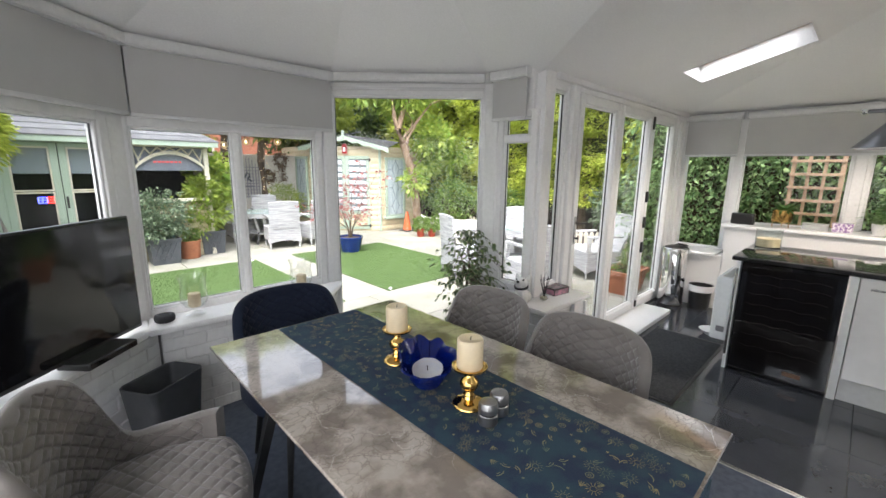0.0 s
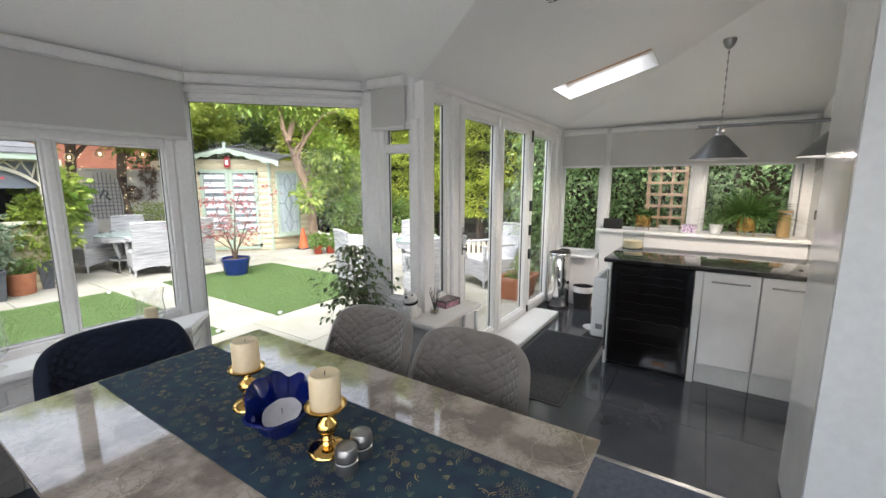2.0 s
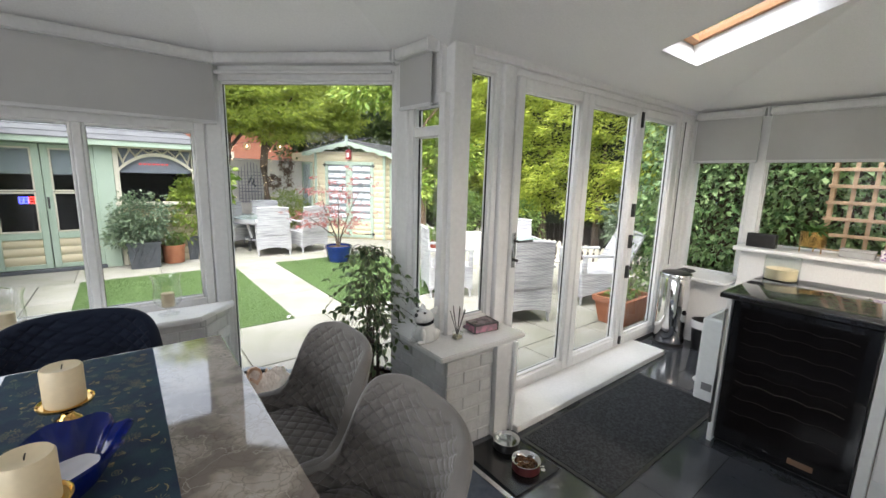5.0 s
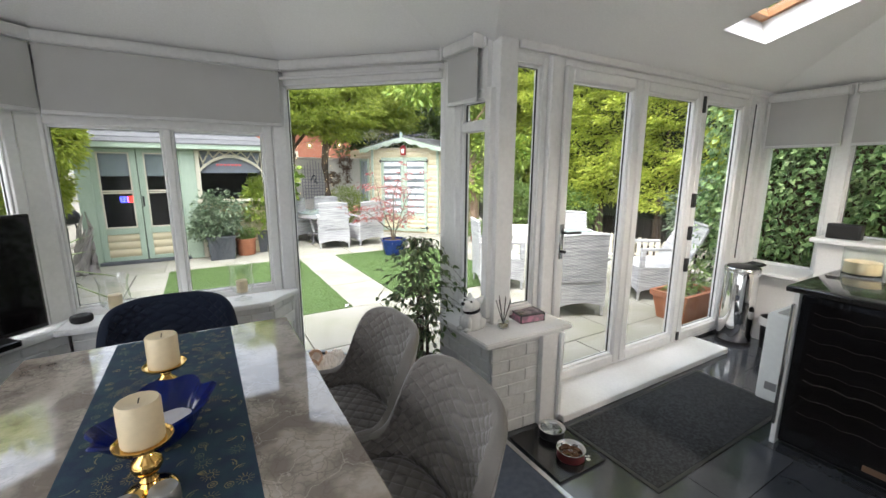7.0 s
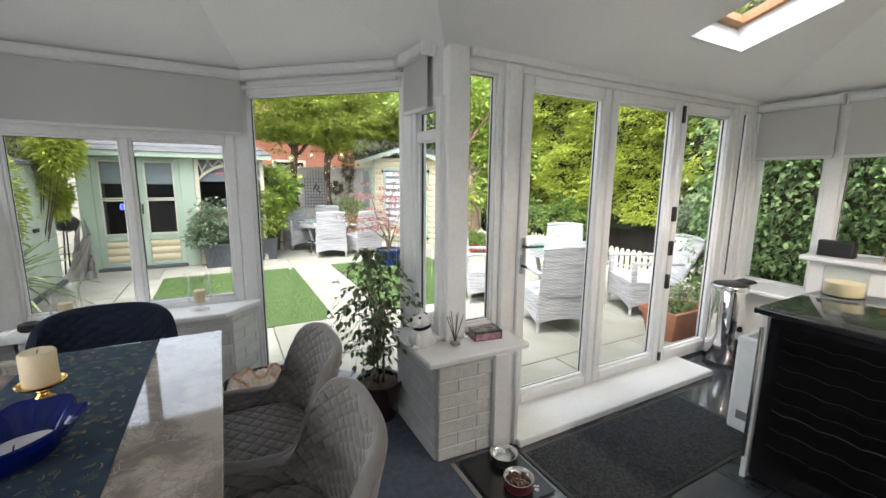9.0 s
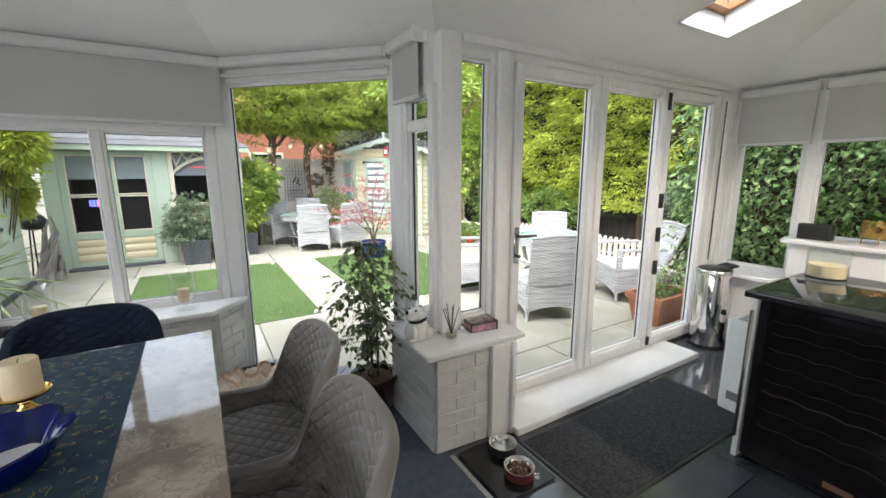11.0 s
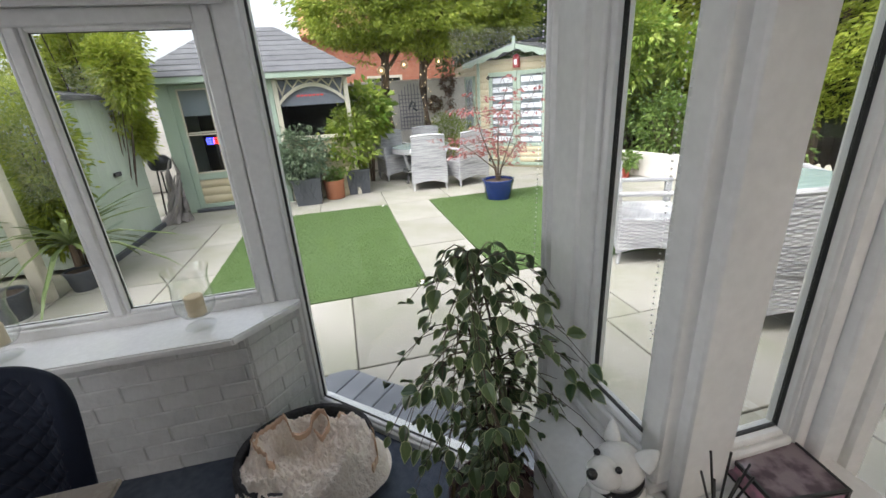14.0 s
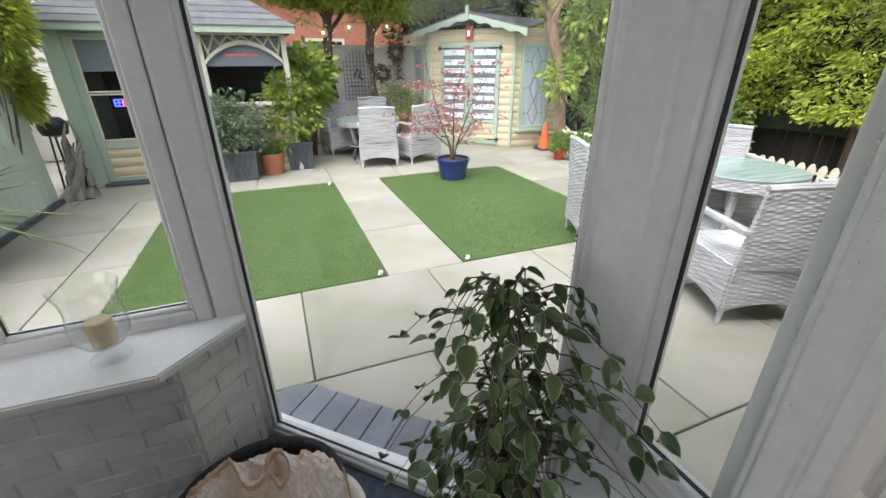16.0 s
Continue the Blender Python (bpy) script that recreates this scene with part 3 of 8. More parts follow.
    part("bead_chain", bead_chain([(2.365, 2.03, 2.05), (2.34, 2.04, 0.8), (2.348, 2.032, 0.76), (2.356, 2.024, 0.8), (2.375, 2.02, 2.05)]), UPVC, None, "long white bead chain of a blind", kind="structure")


def slab(name, outline, z0, z1, label):
    bm = bmesh.new()
    f = bm.faces.new([bm.verts.new((x, y, z0)) for x, y in outline])
    r = bmesh.ops.extrude_face_region(bm, geom=[f])
    bmesh.ops.translate(bm, vec=(0, 0, z1 - z0), verts=[v for v in r["geom"] if isinstance(v, bmesh.types.BMVert)])
    bmesh.ops.bevel(bm, geom=list(bm.edges), offset=0.006, segments=2, affect="EDGES")
    return part(name, bm, SILL, None, label, 40, "structure")


BRICKS = []


def brick_wall(name, a, b, h, th):
    """Mortar core now; the bricks are laid at the end of the file."""
    w = wall(name, a, b, 0.0, h, th, 0.005, MORTAR, "low brick wall painted white")
    BRICKS.append((w, a, b, h))
    return w


def lay_bricks():
    shapes = {}
    course, joint = 0.075, 0.005
    for w, a, b, h in BRICKS:
        L, n = dist(a, b), int(h / course)
        base = along(a, b)
        for r in range(n + 1):
            z0, z1 = r * course + joint / 2, min((r + 1) * course - joint / 2, h - 0.002)
            if z1 - z0 < 0.02:
                continue
            x = -0.1125 if r % 2 else 0.0
            while x < L:
                x0, x1 = max(x, 0) + joint / 2, min(x + 0.225, L) - joint / 2
                x += 0.225
                if x1 - x0 < 0.02:
                    continue
                key = (round(x1 - x0, 3), round(z1 - z0, 3))
                if key not in shapes:
                    shapes[key] = mesh_of(box(0, key[0], -0.0005, 0.012, 0, key[1], 0.0035), "brick", BRICKW, 30)
                o = new("brick", shapes[key])
                o.parent = w
                o.matrix_basis = base @ Matrix.Translation((x0, rng.uniform(-0.001, 0.001), z0)) @ Matrix.Rotation(rng.uniform(-0.008, 0.008), 4, "Y")


tiles()
carpet()
structure()

# ---------- dining table ----------
def dining_table():
    t = thing("dining_table", "gloss brown marble dining table on black legs", "table")
    bm = bmesh.new()
    bx(bm, 0.41, 1.36, 0.17, 1.83, 0.738, 0.75, 0.003)
    part("tabletop", bm, MARBLE, t)
    part("apron", box(0.45, 1.32, 0.21, 1.79, 0.722, 0.737, 0.003), BLACKM, t, "thin black support panel")
    for x in (0.62, 1.12):
        for y in (0.42, 1.58):
            dx = -0.12 if x < 0.87 else 0.12
            dy = -0.16 if y < 1 else 0.16
            b = bmesh.new()
            tube(b, [(x, y, 0.722), (x + dx, y + dy, 0.0)], [0.032, 0.022], 4)
            part("leg", b, BLACKM, t, "black splayed metal leg", 20)
    part("stretcher", box(0.84, 0.9, 0.4, 1.6, 0.69, 0.722, 0.004), BLACKM, t)


def motif_mesh():
    """Printed flowers, rings and sprigs, laid a hair above the cloth."""
    bm = bmesh.new()
    r = random.Random(3)

    def ribbon(pts, w):
        vs = []
        for i, p in enumerate(pts):
            d = Vector(pts[min(i + 1, len(pts) - 1)]) - Vector(pts[max(i - 1, 0)])
            d.normalize()
            s = Vector((-d.y, d.x)) * w * (0.4 + 0.6 * math.sin(math.pi * (i + 0.5) / len(pts)))
            vs.append((bm.verts.new((p[0] + s.x, p[1] + s.y, 0)), bm.verts.new((p[0] - s.x, p[1] - s.y, 0))))
        for a, b in zip(vs, vs[1:]):
            bm.faces.new((a[0], a[1], b[1], b[0]))

    def ring(x, y, rad, w, n=12):
        ins = [bm.verts.new((x + (rad - w) * math.cos(2 * math.pi * i / n), y + (rad - w) * math.sin(2 * math.pi * i / n), 0)) for i in range(n)]
        out = [bm.verts.new((x + rad * math.cos(2 * math.pi * i / n), y + rad * math.sin(2 * math.pi * i / n), 0)) for i in range(n)]
        for i in range(n):
            k = (i + 1) % n
            bm.faces.new((ins[i], out[i], out[k], ins[k]))

    spots = []
    for _ in range(3000):
        x, y = r.uniform(0.03, 0.385), r.uniform(0.03, 1.63)
        if all((x - a) ** 2 + (y - b) ** 2 > 0.031 ** 2 for a, b in spots):
            spots.append((x, y))
    for x, y in spots:
        kind, a0 = r.random(), r.uniform(0, 6.28)
        if kind < 0.22:
            ring(x, y, 0.009, 0.0016)
            for k in range(12):
                a = a0 + k * math.pi / 6
                ribbon([(x + q * math.cos(a), y + q * math.sin(a)) for q in (0.011, 0.016, 0.021)], 0.0009)
        elif kind < 0.4:
            ring(x, y, 0.011, 0.002)
            ring(x, y, 0.005, 0.0022, 8)
        elif kind < 0.75:
            k = r.choice((-1, 1))
            ribbon([(x + 0.022 * math.cos(a0 + k * q), y + 0.022 * math.sin(a0 + k * q)) for q in (0, 0.35, 0.7, 1.05, 1.4)], 0.0017)
            if r.random() < 0.6:
                ribbon([(x + 0.015 * math.cos(a0 + k * q), y + 0.015 * math.sin(a0 + k * q)) for q in (0.1, 0.5, 0.9)], 0.0012)
        elif kind < 0.9:
            for q in (-0.5, -0.17, 0.17, 0.5):
                ribbon([(x + s * math.cos(a0 + q), y + s * math.sin(a0 + q)) for s in (0.002, 0.01, 0.02)], 0.0012)
        else:
            ring(x, y, 0.004, 0.0035, 7)
    return bm


def table_runner():
    cloth = surf("navy_print_cloth", (0.011, 0.026, 0.062), (0.018, 0.05, 0.075), rough=0.85, scale=14, fine=420, bump=0.3, lo=0.4, hi=0.6)
    gold = surf("gold_print", (0.3, 0.23, 0.1), (0.1, 0.14, 0.1), rough=0.7, scale=9, fine=50, lo=0.4, hi=0.6)
    x0, x1 = 0.697, 1.112
    t = thing("table_runner", "navy blue table runner printed with gold flowers", "table runner", Matrix.Translation((x0, 0.17, 0.7515)))
    w, L = x1 - x0, 1.66

    def top(u, v):
        y = -0.16 + v * (L + 0.32)
        z = 0.0008 * math.sin(9 * u + 5 * v)
        if y < 0 or y > L:
            over = -y if y < 0 else y - L
            y = -0.004 if y < 0 else L + 0.004
            z = -over
        return Vector((u * w, y, max(z, -0.16) + 0.0012))
    bm = bmesh.new()
    sheet(bm, 8, 80, top)
    part("cloth", bm, cloth, t)
    pr = motif_mesh()
    bmesh.ops.translate(pr, vec=(0, 0, 0.0032), verts=pr.verts)
    part("print", pr, gold, t, "gold printed flowers and sprigs", 0)


def candle(x, y, z=0.7545, s=1.0):
    t = thing("candle_holder", "polished gold candle holder with a cream pillar candle", "candle holder", Matrix.Translation((x, y, z)), "candles on the runner")
    prof = [(0, 0), (0.052, 0), (0.054, 0.004), (0.052, 0.009), (0.04, 0.017), (0.02, 0.024), (0.016, 0.032), (0.019, 0.038), (0.016, 0.044), (0.015, 0.05), (0.026, 0.06), (0.031, 0.072), (0.027, 0.086), (0.015, 0.096), (0.013, 0.104), (0.018, 0.11), (0.016, 0.117), (0.02, 0.122), (0.046, 0.124), (0.055, 0.128), (0.057, 0.135), (0.054, 0.136), (0.05, 0.131), (0, 0.13)]
    part("stand", turned([(r * s, h) for r, h in prof], 32), GOLD, t)
    part("candle", turned([(0, 0.131), (0.04, 0.131), (0.0415, 0.135), (0.0415, 0.222), (0.038, 0.227), (0.03, 0.225), (0.012, 0.22), (0, 0.219)], 32), WAX, t, "cream wax pillar candle")
    b = bmesh.new()
    tube(b, [(0, 0, 0.218), (0.001, 0, 0.225), (0.003, 0, 0.231)], 0.0012, 5)
    part("wick", b, BLACKM, t)
    return t


def glass_bowl():
    blue = bpy.data.materials.new("cobalt_glass")
    blue.use_nodes = True
    p = blue.node_tree.nodes["Principled BSDF"]
    p.inputs["Base Color"].default_value = (0.001, 0.013, 0.22, 1)
    p.inputs["Roughness"].default_value = 0.04
    p.inputs["Transmission Weight"].default_value = 0.6
    t = thing("glass_bowl", "folded cobalt blue glass bowl holding a white candle", "bowl", Matrix.Translation((0.9, 1.0, 0.755)) @ Matrix.Rotation(radians(45), 4, "Z") @ Matrix.Diagonal((1.6, 1.02, 1.0, 1)))

    def rad(a, v):
        fold = 0.5 + 0.5 * math.cos(7 * a + 0.8 * math.sin(2 * a))
        return (0.05 + 0.042 * v ** 0.7) * (1 - 0.14 * fold ** 1.3 * v ** 1.2) + 0.014 * v ** 3

    def fn(off):
        def f(u, v):
            a = u * 2 * math.pi
            fold = 0.5 + 0.5 * math.cos(7 * a + 0.8 * math.sin(2 * a))
            z = 0.004 + off + 0.086 * v * (1 - 0.11 * fold * v) + 0.03 * v ** 3 * max(0, math.cos(a - 0.9)) ** 6
            r = rad(a, v) - off
            return Vector((r * math.cos(a), r * math.sin(a), z))
        return f
    bm = bmesh.new()
    sheet(bm, 140, 20, fn(0), fn(0.0045))
    bmesh.ops.remove_doubles(bm, verts=bm.verts, dist=1e-5)
    part("bowl", bm, blue, t, "folded cobalt glass wall", 70)
    part("base", turned([(0, 0), (0.045, 0), (0.05, 0.003), (0.048, 0.008), (0, 0.008)], 24), blue, t)
    white = surf("white_wax", (0.68, 0.67, 0.68), (0.6, 0.59, 0.62), rough=0.4, scale=30)
    b = bmesh.new()
    sheet(b, 140, 6, lambda u, v: Vector(((0.8 * rad(u * 2 * math.pi, 0.3)) * v * math.cos(u * 2 * math.pi), (0.8 * rad(u * 2 * math.pi, 0.3)) * v * math.sin(u * 2 * math.pi), 0.036 + 0.006 * v ** 4)))
    part("wax", b, white, t, "white candle wax filling the bowl", 70)
    b = bmesh.new()
    tube(b, [(0, 0, 0.034), (0.001, 0, 0.044), (0.003, 0.001, 0.052)], 0.0014, 6)
    part("wick", b, BLACKM, t)


def shaker(x, y):
    t = thing("salt_shaker", "small brushed steel salt shaker with domed cap", "shaker", Matrix.Translation((x, y, 0.7545)) @ Matrix.Scale(1.35, 4), "salt and pepper shakers")
    part("body", turned([(0, 0), (0.021, 0), (0.022, 0.002), (0.022, 0.022), (0.02, 0.024)], 24), DULL, t)
    part("waist", turned([(0.0195, 0.023), (0.0195, 0.028)], 24), BLACKM, t)
    part("cap", turned([(0.021, 0.027), (0.022, 0.029), (0.022, 0.043), (0.019, 0.051), (0.01, 0.055), (0, 0.056)], 24), DULL, t)


# ---------- chairs ----------
def quilt(u, v, nu, nv, depth):
    a, b = u * nu + v * nv, u * nu - v * nv
    fa, fb = abs((a % 1) - 0.5) * 2, abs((b % 1) - 0.5) * 2
    return -depth * (max(fa, fb) ** 6) + depth * 0.25 * (1 - fa * fa) * (1 - fb * fb)


def tub_chair(mat, name="dining_chair", label=""):
    t = thing(name, label, "chair", None, "chairs round the dining table")
    span = radians(128)

    def plan(th, r):
        c, s = math.cos(th), math.sin(th)
        return math.copysign(abs(s) ** 0.72, s) * (0.265 + r), -math.copysign(abs(c) ** 0.72, c) * (0.265 + r)

    def top(th):
        k = abs(th)
        f = 1 - 1 / (1 + math.exp(-(k - radians(61)) / 0.075))
        return 0.53 + 0.34 * f - 0.04 * (k / radians(50)) ** 2 * f + 0.055 * max(0, k - radians(80))

    def skin(r, q):
        def f(u, v):
            th = (u * 2 - 1) * span
            h = 0.405 + (top(th) - 0.405) * v
            rise = max(0, (h - 0.47) / 0.38)
            lean = 0.075 * rise ** 1.1 * max(0, math.cos(th * 0.8))
            d = quilt(u, v * (top(th) - 0.405) / 0.44, 19, 9, 0.008) if q and abs(th) < radians(112) and 0.04 < v < 0.96 else 0
            flare = 0.02 * rise * abs(math.sin(th))
            edge = 0.016 * max(0, (v - 0.93) / 0.07) ** 2
            x, y = plan(th, r - d + flare + (edge if r < 0 else -edge))
            return Vector((x, y - lean, h))
        return f
    bm = bmesh.new()
    sheet(bm, 304, 108, skin(-0.022, True), skin(0.022, False))
    part("backrest", bm, mat, t, "quilted wrap-around back and arms", 60)

    def seat(u, v):
        x, y = u * 2 - 1, v * 2 - 1
        k = 0.266
        px = k * x * math.sqrt(1 - 0.36 * y * y)
        py = k * y * math.sqrt(1 - 0.36 * x * x) + 0.012
        e = max(abs(x), abs(y))
        z = 0.475 - 0.05 * e ** 8 + quilt(u, v, 8, 8, 0.007) * (e < 0.93)
        return Vector((px, py, z))
    bm = bmesh.new()
    sheet(bm, 128, 128, seat, lambda u, v: Vector((seat(u, v).x, seat(u, v).y, 0.395)))
    part("seat", bm, mat, t, "diamond-quilted seat cushion", 60)
    for x, y in ((-0.17, -0.15), (0.17, -0.15), (-0.17, 0.2), (0.17, 0.2)):
        b = bmesh.new()
        tube(b, [(x, y, 0.41), (x * 1.25, y * 1.25, 0.0)], [0.019, 0.011], 10)
        part("leg", b, BLACKM, t, "slim black metal leg")
    return t


def chairs():
    taupe = tub_chair(VELVET, label="taupe velvet dining chair with quilted tub back")
    taupe.matrix_world = pose(1.45, 1.36, 0.004, 0, 0, 92) @ Matrix.Diagonal((1.02, 0.95, 0.955, 1))
    copy_thing(taupe, pose(1.42, 0.78, 0.004, 0, 0, 88) @ Matrix.Diagonal((1.07, 1, 1, 1)))
    copy_thing(taupe, pose(0.15, 1.46, 0.004, 0, 0, -104) @ Matrix.Diagonal((1.1, 1, 1, 1)))
    navy = tub_chair(NAVY, label="navy velvet dining chair with quilted tub back")
    navy.matrix_world = pose(0.865, 1.875, 0.004, 0, 0, 180) @ Matrix.Diagonal((1.1, 0.95, 0.965, 1))


# ---------- things on sill and pier ----------
def television():
    m = along((-0.47, 1.88), (0.285, 2.64), 0.609)
    t = thing("television", "large black flat-screen television on the sill", "television", m)
    w = 1.07
    part("bezel", box(0, w, 0.0, 0.03, 0.03, 0.63, 0.006, seg=2), BLACKP, t)
    part("screen", box(0.012, w - 0.012, -0.003, 0.0, 0.05, 0.618), SCREEN, t, "switched-off glossy screen")
    part("housing", box(0.15, w - 0.15, 0.03, 0.07, 0.08, 0.4, 0.015), BLACKP, t)
    for x in (0.2, w - 0.2):
        b = bmesh.new()
        bx(b, x - 0.02, x + 0.02, -0.1, 0.1, 0, 0.012, 0.004)
        bx(b, x - 0.015, x + 0.015, 0.005, 0.025, 0.01, 0.05, 0.003)
        part("foot", b, BLACKP, t)
    sb = thing("set_top_box", "flat black media box on the sill before the television", "media box", along((-0.02, 2.2), (0.25, 2.47), 0.609))
    part("case", box(0.06, 0.34, -0.02, 0.13, 0.004, 0.038, 0.005), BLACKP, sb)
    part("front_panel", box(0.07, 0.33, -0.023, -0.019, 0.009, 0.033), SCREEN, sb)
    for x in (0.08, 0.32):
        part("foot", box(x - 0.01, x + 0.01, 0.0, 0.02, 0, 0.005), BLACKP, sb)
    sp = thing("smart_speaker", "small round charcoal cloth speaker", "speaker", Matrix.Translation((0.4, 2.72, 0.61)))
    part("body", turned([(0, 0), (0.045, 0), (0.052, 0.008), (0.053, 0.028), (0.049, 0.038), (0.04, 0.041), (0, 0.041)], 28), surf("charcoal_cloth", (0.02, 0.02, 0.022), rough=0.9, fine=400, bump=0.5), sp)
    part("top_ring", turned([(0.03, 0.0411), (0.033, 0.0425), (0.036, 0.0411)], 24), BLACKP, sp)


def hurricane(x, y):
    clear = glazing("clear_glass", (0.985, 0.99, 0.985), 0.07)
    t = thing("hurricane_vase", "clear glass footed hurricane vase with a candle", "candle vase", Matrix.Translation((x, y, 0.61)) @ Matrix.Diagonal((1.12, 1.12, 1.3, 1)), "hurricane vases on the sill")
    part("foot", turned([(0, 0), (0.048, 0), (0.05, 0.003), (0.03, 0.007), (0.012, 0.014), (0.009, 0.026), (0.02, 0.034), (0, 0.036)], 32), clear, t)
    part("vase", turned([(0.015, 0.034), (0.048, 0.044), (0.064, 0.066), (0.066, 0.1), (0.06, 0.135), (0.063, 0.165), (0.073, 0.19), (0.0715, 0.19), (0.061, 0.165), (0.058, 0.135), (0.064, 0.1), (0.062, 0.067), (0.046, 0.047), (0, 0.04)], 36), clear, t)
    part("candle", turned([(0, 0.041), (0.03, 0.041), (0.0305, 0.1), (0.027, 0.103), (0.008, 0.1), (0, 0.1)], 24), WAX, t, "short cream candle")


def dog_ornament():
    white = surf("glazed_white_ceramic", (0.72, 0.72, 0.7), (0.66, 0.66, 0.64), rough=0.18, scale=10, coat=0.3)
    bm = bmesh.new()

    def blob(x, y, z, rx, ry, rz, rot=0.0):
        bmesh.ops.create_uvsphere(bm, u_segments=24, v_segments=14, radius=1, matrix=Matrix.Translation((x, y, z)) @ Matrix.Rotation(rot, 4, "Y") @ Matrix.Diagonal((rx, ry, rz, 1)))
    # seated body, forelegs, haunches, upturned head with a blunt muzzle and pricked ears
    lathe(bm, [(0, 0), (0.05, 0), (0.057, 0.008), (0.058, 0.03), (0.05, 0.06), (0.04, 0.085), (0.034, 0.1), (0, 0.105)], 32, Matrix.Diagonal((1.12, 0.92, 1, 1)))
    blob(0.0, 0, 0.12, 0.044, 0.042, 0.036)
    blob(-0.034, 0, 0.124, 0.04, 0.029, 0.027, 0.45)
    blob(-0.05, 0, 0.112, 0.02, 0.022, 0.014, 0.3)
    blob(0.06, 0, 0.02, 0.022, 0.012, 0.014, -0.5)
    for s in (-1, 1):
        blob(-0.046, s * 0.022, 0.035, 0.017, 0.016, 0.04)
        blob(-0.058, s * 0.023, 0.009, 0.024, 0.017, 0.011)
        blob(0.025, s * 0.038, 0.028, 0.036, 0.022, 0.032)
        lathe(bm, [(0.019, 0), (0.017, 0.012), (0.009, 0.03), (0.002, 0.038), (0, 0.039)], 12, Matrix.Translation((0.016, s * 0.03, 0.14)) @ Matrix.Rotation(s * -0.45, 4, "X") @ Matrix.Rotation(0.5, 4, "Y") @ Matrix.Diagonal((0.6, 1, 1, 1)))
    ob = part("dog_ornament", bm, white, None, "white ceramic terrier figure looking up on the pier", 70)
    tagged(ob, category="ornament")
    ob.matrix_world = pose(2.31, 1.59, 0.586, 0, 0, 16) @ Matrix.Scale(1.12, 4)
    dark = surf("black_glaze", (0.012, 0.012, 0.014), rough=0.2)
    col = thing("dog_collar", "black scarf collar round the ceramic dog", "collar", ob.matrix_world)
    part("band", turned([(0.038, 0.086), (0.045, 0.09), (0.045, 0.099), (0.038, 0.102)], 32, Matrix.Rotation(-0.22, 4, "Y") @ Matrix.Translation((0.018, 0, 0.002))), dark, col)
    for nm, p, r in (("nose", (-0.07, 0, 0.143), 0.0095), ("eye", (-0.033, 0.022, 0.149), 0.006), ("eye", (-0.033, -0.022, 0.149), 0.006)):
        b = bmesh.new()
        bmesh.ops.create_uvsphere(b, u_segments=10, v_segments=8, radius=r, matrix=Matrix.Translation(p))
        part(nm, b, dark, col)


def pier_things():
    dog_ornament()
    clear = glazing("bottle_glass", (0.9, 0.92, 0.92), 0.1)
    d = thing("reed_diffuser", "small square glass reed diffuser with dark reeds", "diffuser", Matrix.Translation((2.465, 1.5, 0.586)))
    b = bmesh.new()
    bx(b, -0.024, 0.024, -0.024, 0.024, 0, 0.045, 0.006, seg=2)
    lathe(b, [(0.012, 0.044), (0.011, 0.058), (0.013, 0.06)], 14)
    part("bottle", b, clear, d)
    part("oil", box(-0.02, 0.02, -0.02, 0.02, 0.004, 0.024, 0.003), surf("pale_oil", (0.4, 0.36, 0.25), rough=0.1), d)
    for i in range(7):
        a = i * 0.9
        b = bmesh.new()
        tube(b, [(0, 0, 0.02), (0.05 * math.cos(a), 0.03 * math.sin(a), 0.165 + 0.01 * (i % 3))], 0.0022, 6)
        part("reed", b, BLACKM, d)
    j = thing("jewellery_box", "flat pink marbled glass box with dark edges", "box", pose(2.68, 1.545, 0.586, 0, 0, -8))
    pink = surf("pink_marbled_glass", (0.5, 0.22, 0.3), (0.25, 0.16, 0.2), rough=0.12, scale=25, lo=0.4, hi=0.6)
    lidm = surf("mauve_marbled_lid", (0.22, 0.17, 0.18), (0.08, 0.055, 0.065), rough=0.1, scale=22, lo=0.42, hi=0.58)
    part("body", box(-0.08, 0.08, -0.065, 0.065, 0.002, 0.043), pink, j)
    part("lid", box(-0.081, 0.081, -0.066, 0.066, 0.044, 0.05, 0.001), lidm, j, "grey marbled lid")
    b = bmesh.new()
    for x in (-0.081, 0.081):
        for y in (-0.066, 0.066):
            bx(b, x - 0.003, x + 0.003, y - 0.003, y + 0.003, 0, 0.051)
    for z in (0.0015, 0.0435, 0.0505):
        for y in (-0.066, 0.066):
            bx(b, -0.081, 0.081, y - 0.0025, y + 0.0025, z - 0.0015, z + 0.0015)
        for x in (-0.081, 0.081):
            bx(b, x - 0.0025, x + 0.0025, -0.066, 0.066, z - 0.0015, z + 0.0015)
    part("edging", b, BLACKM, j, "dark metal edging")


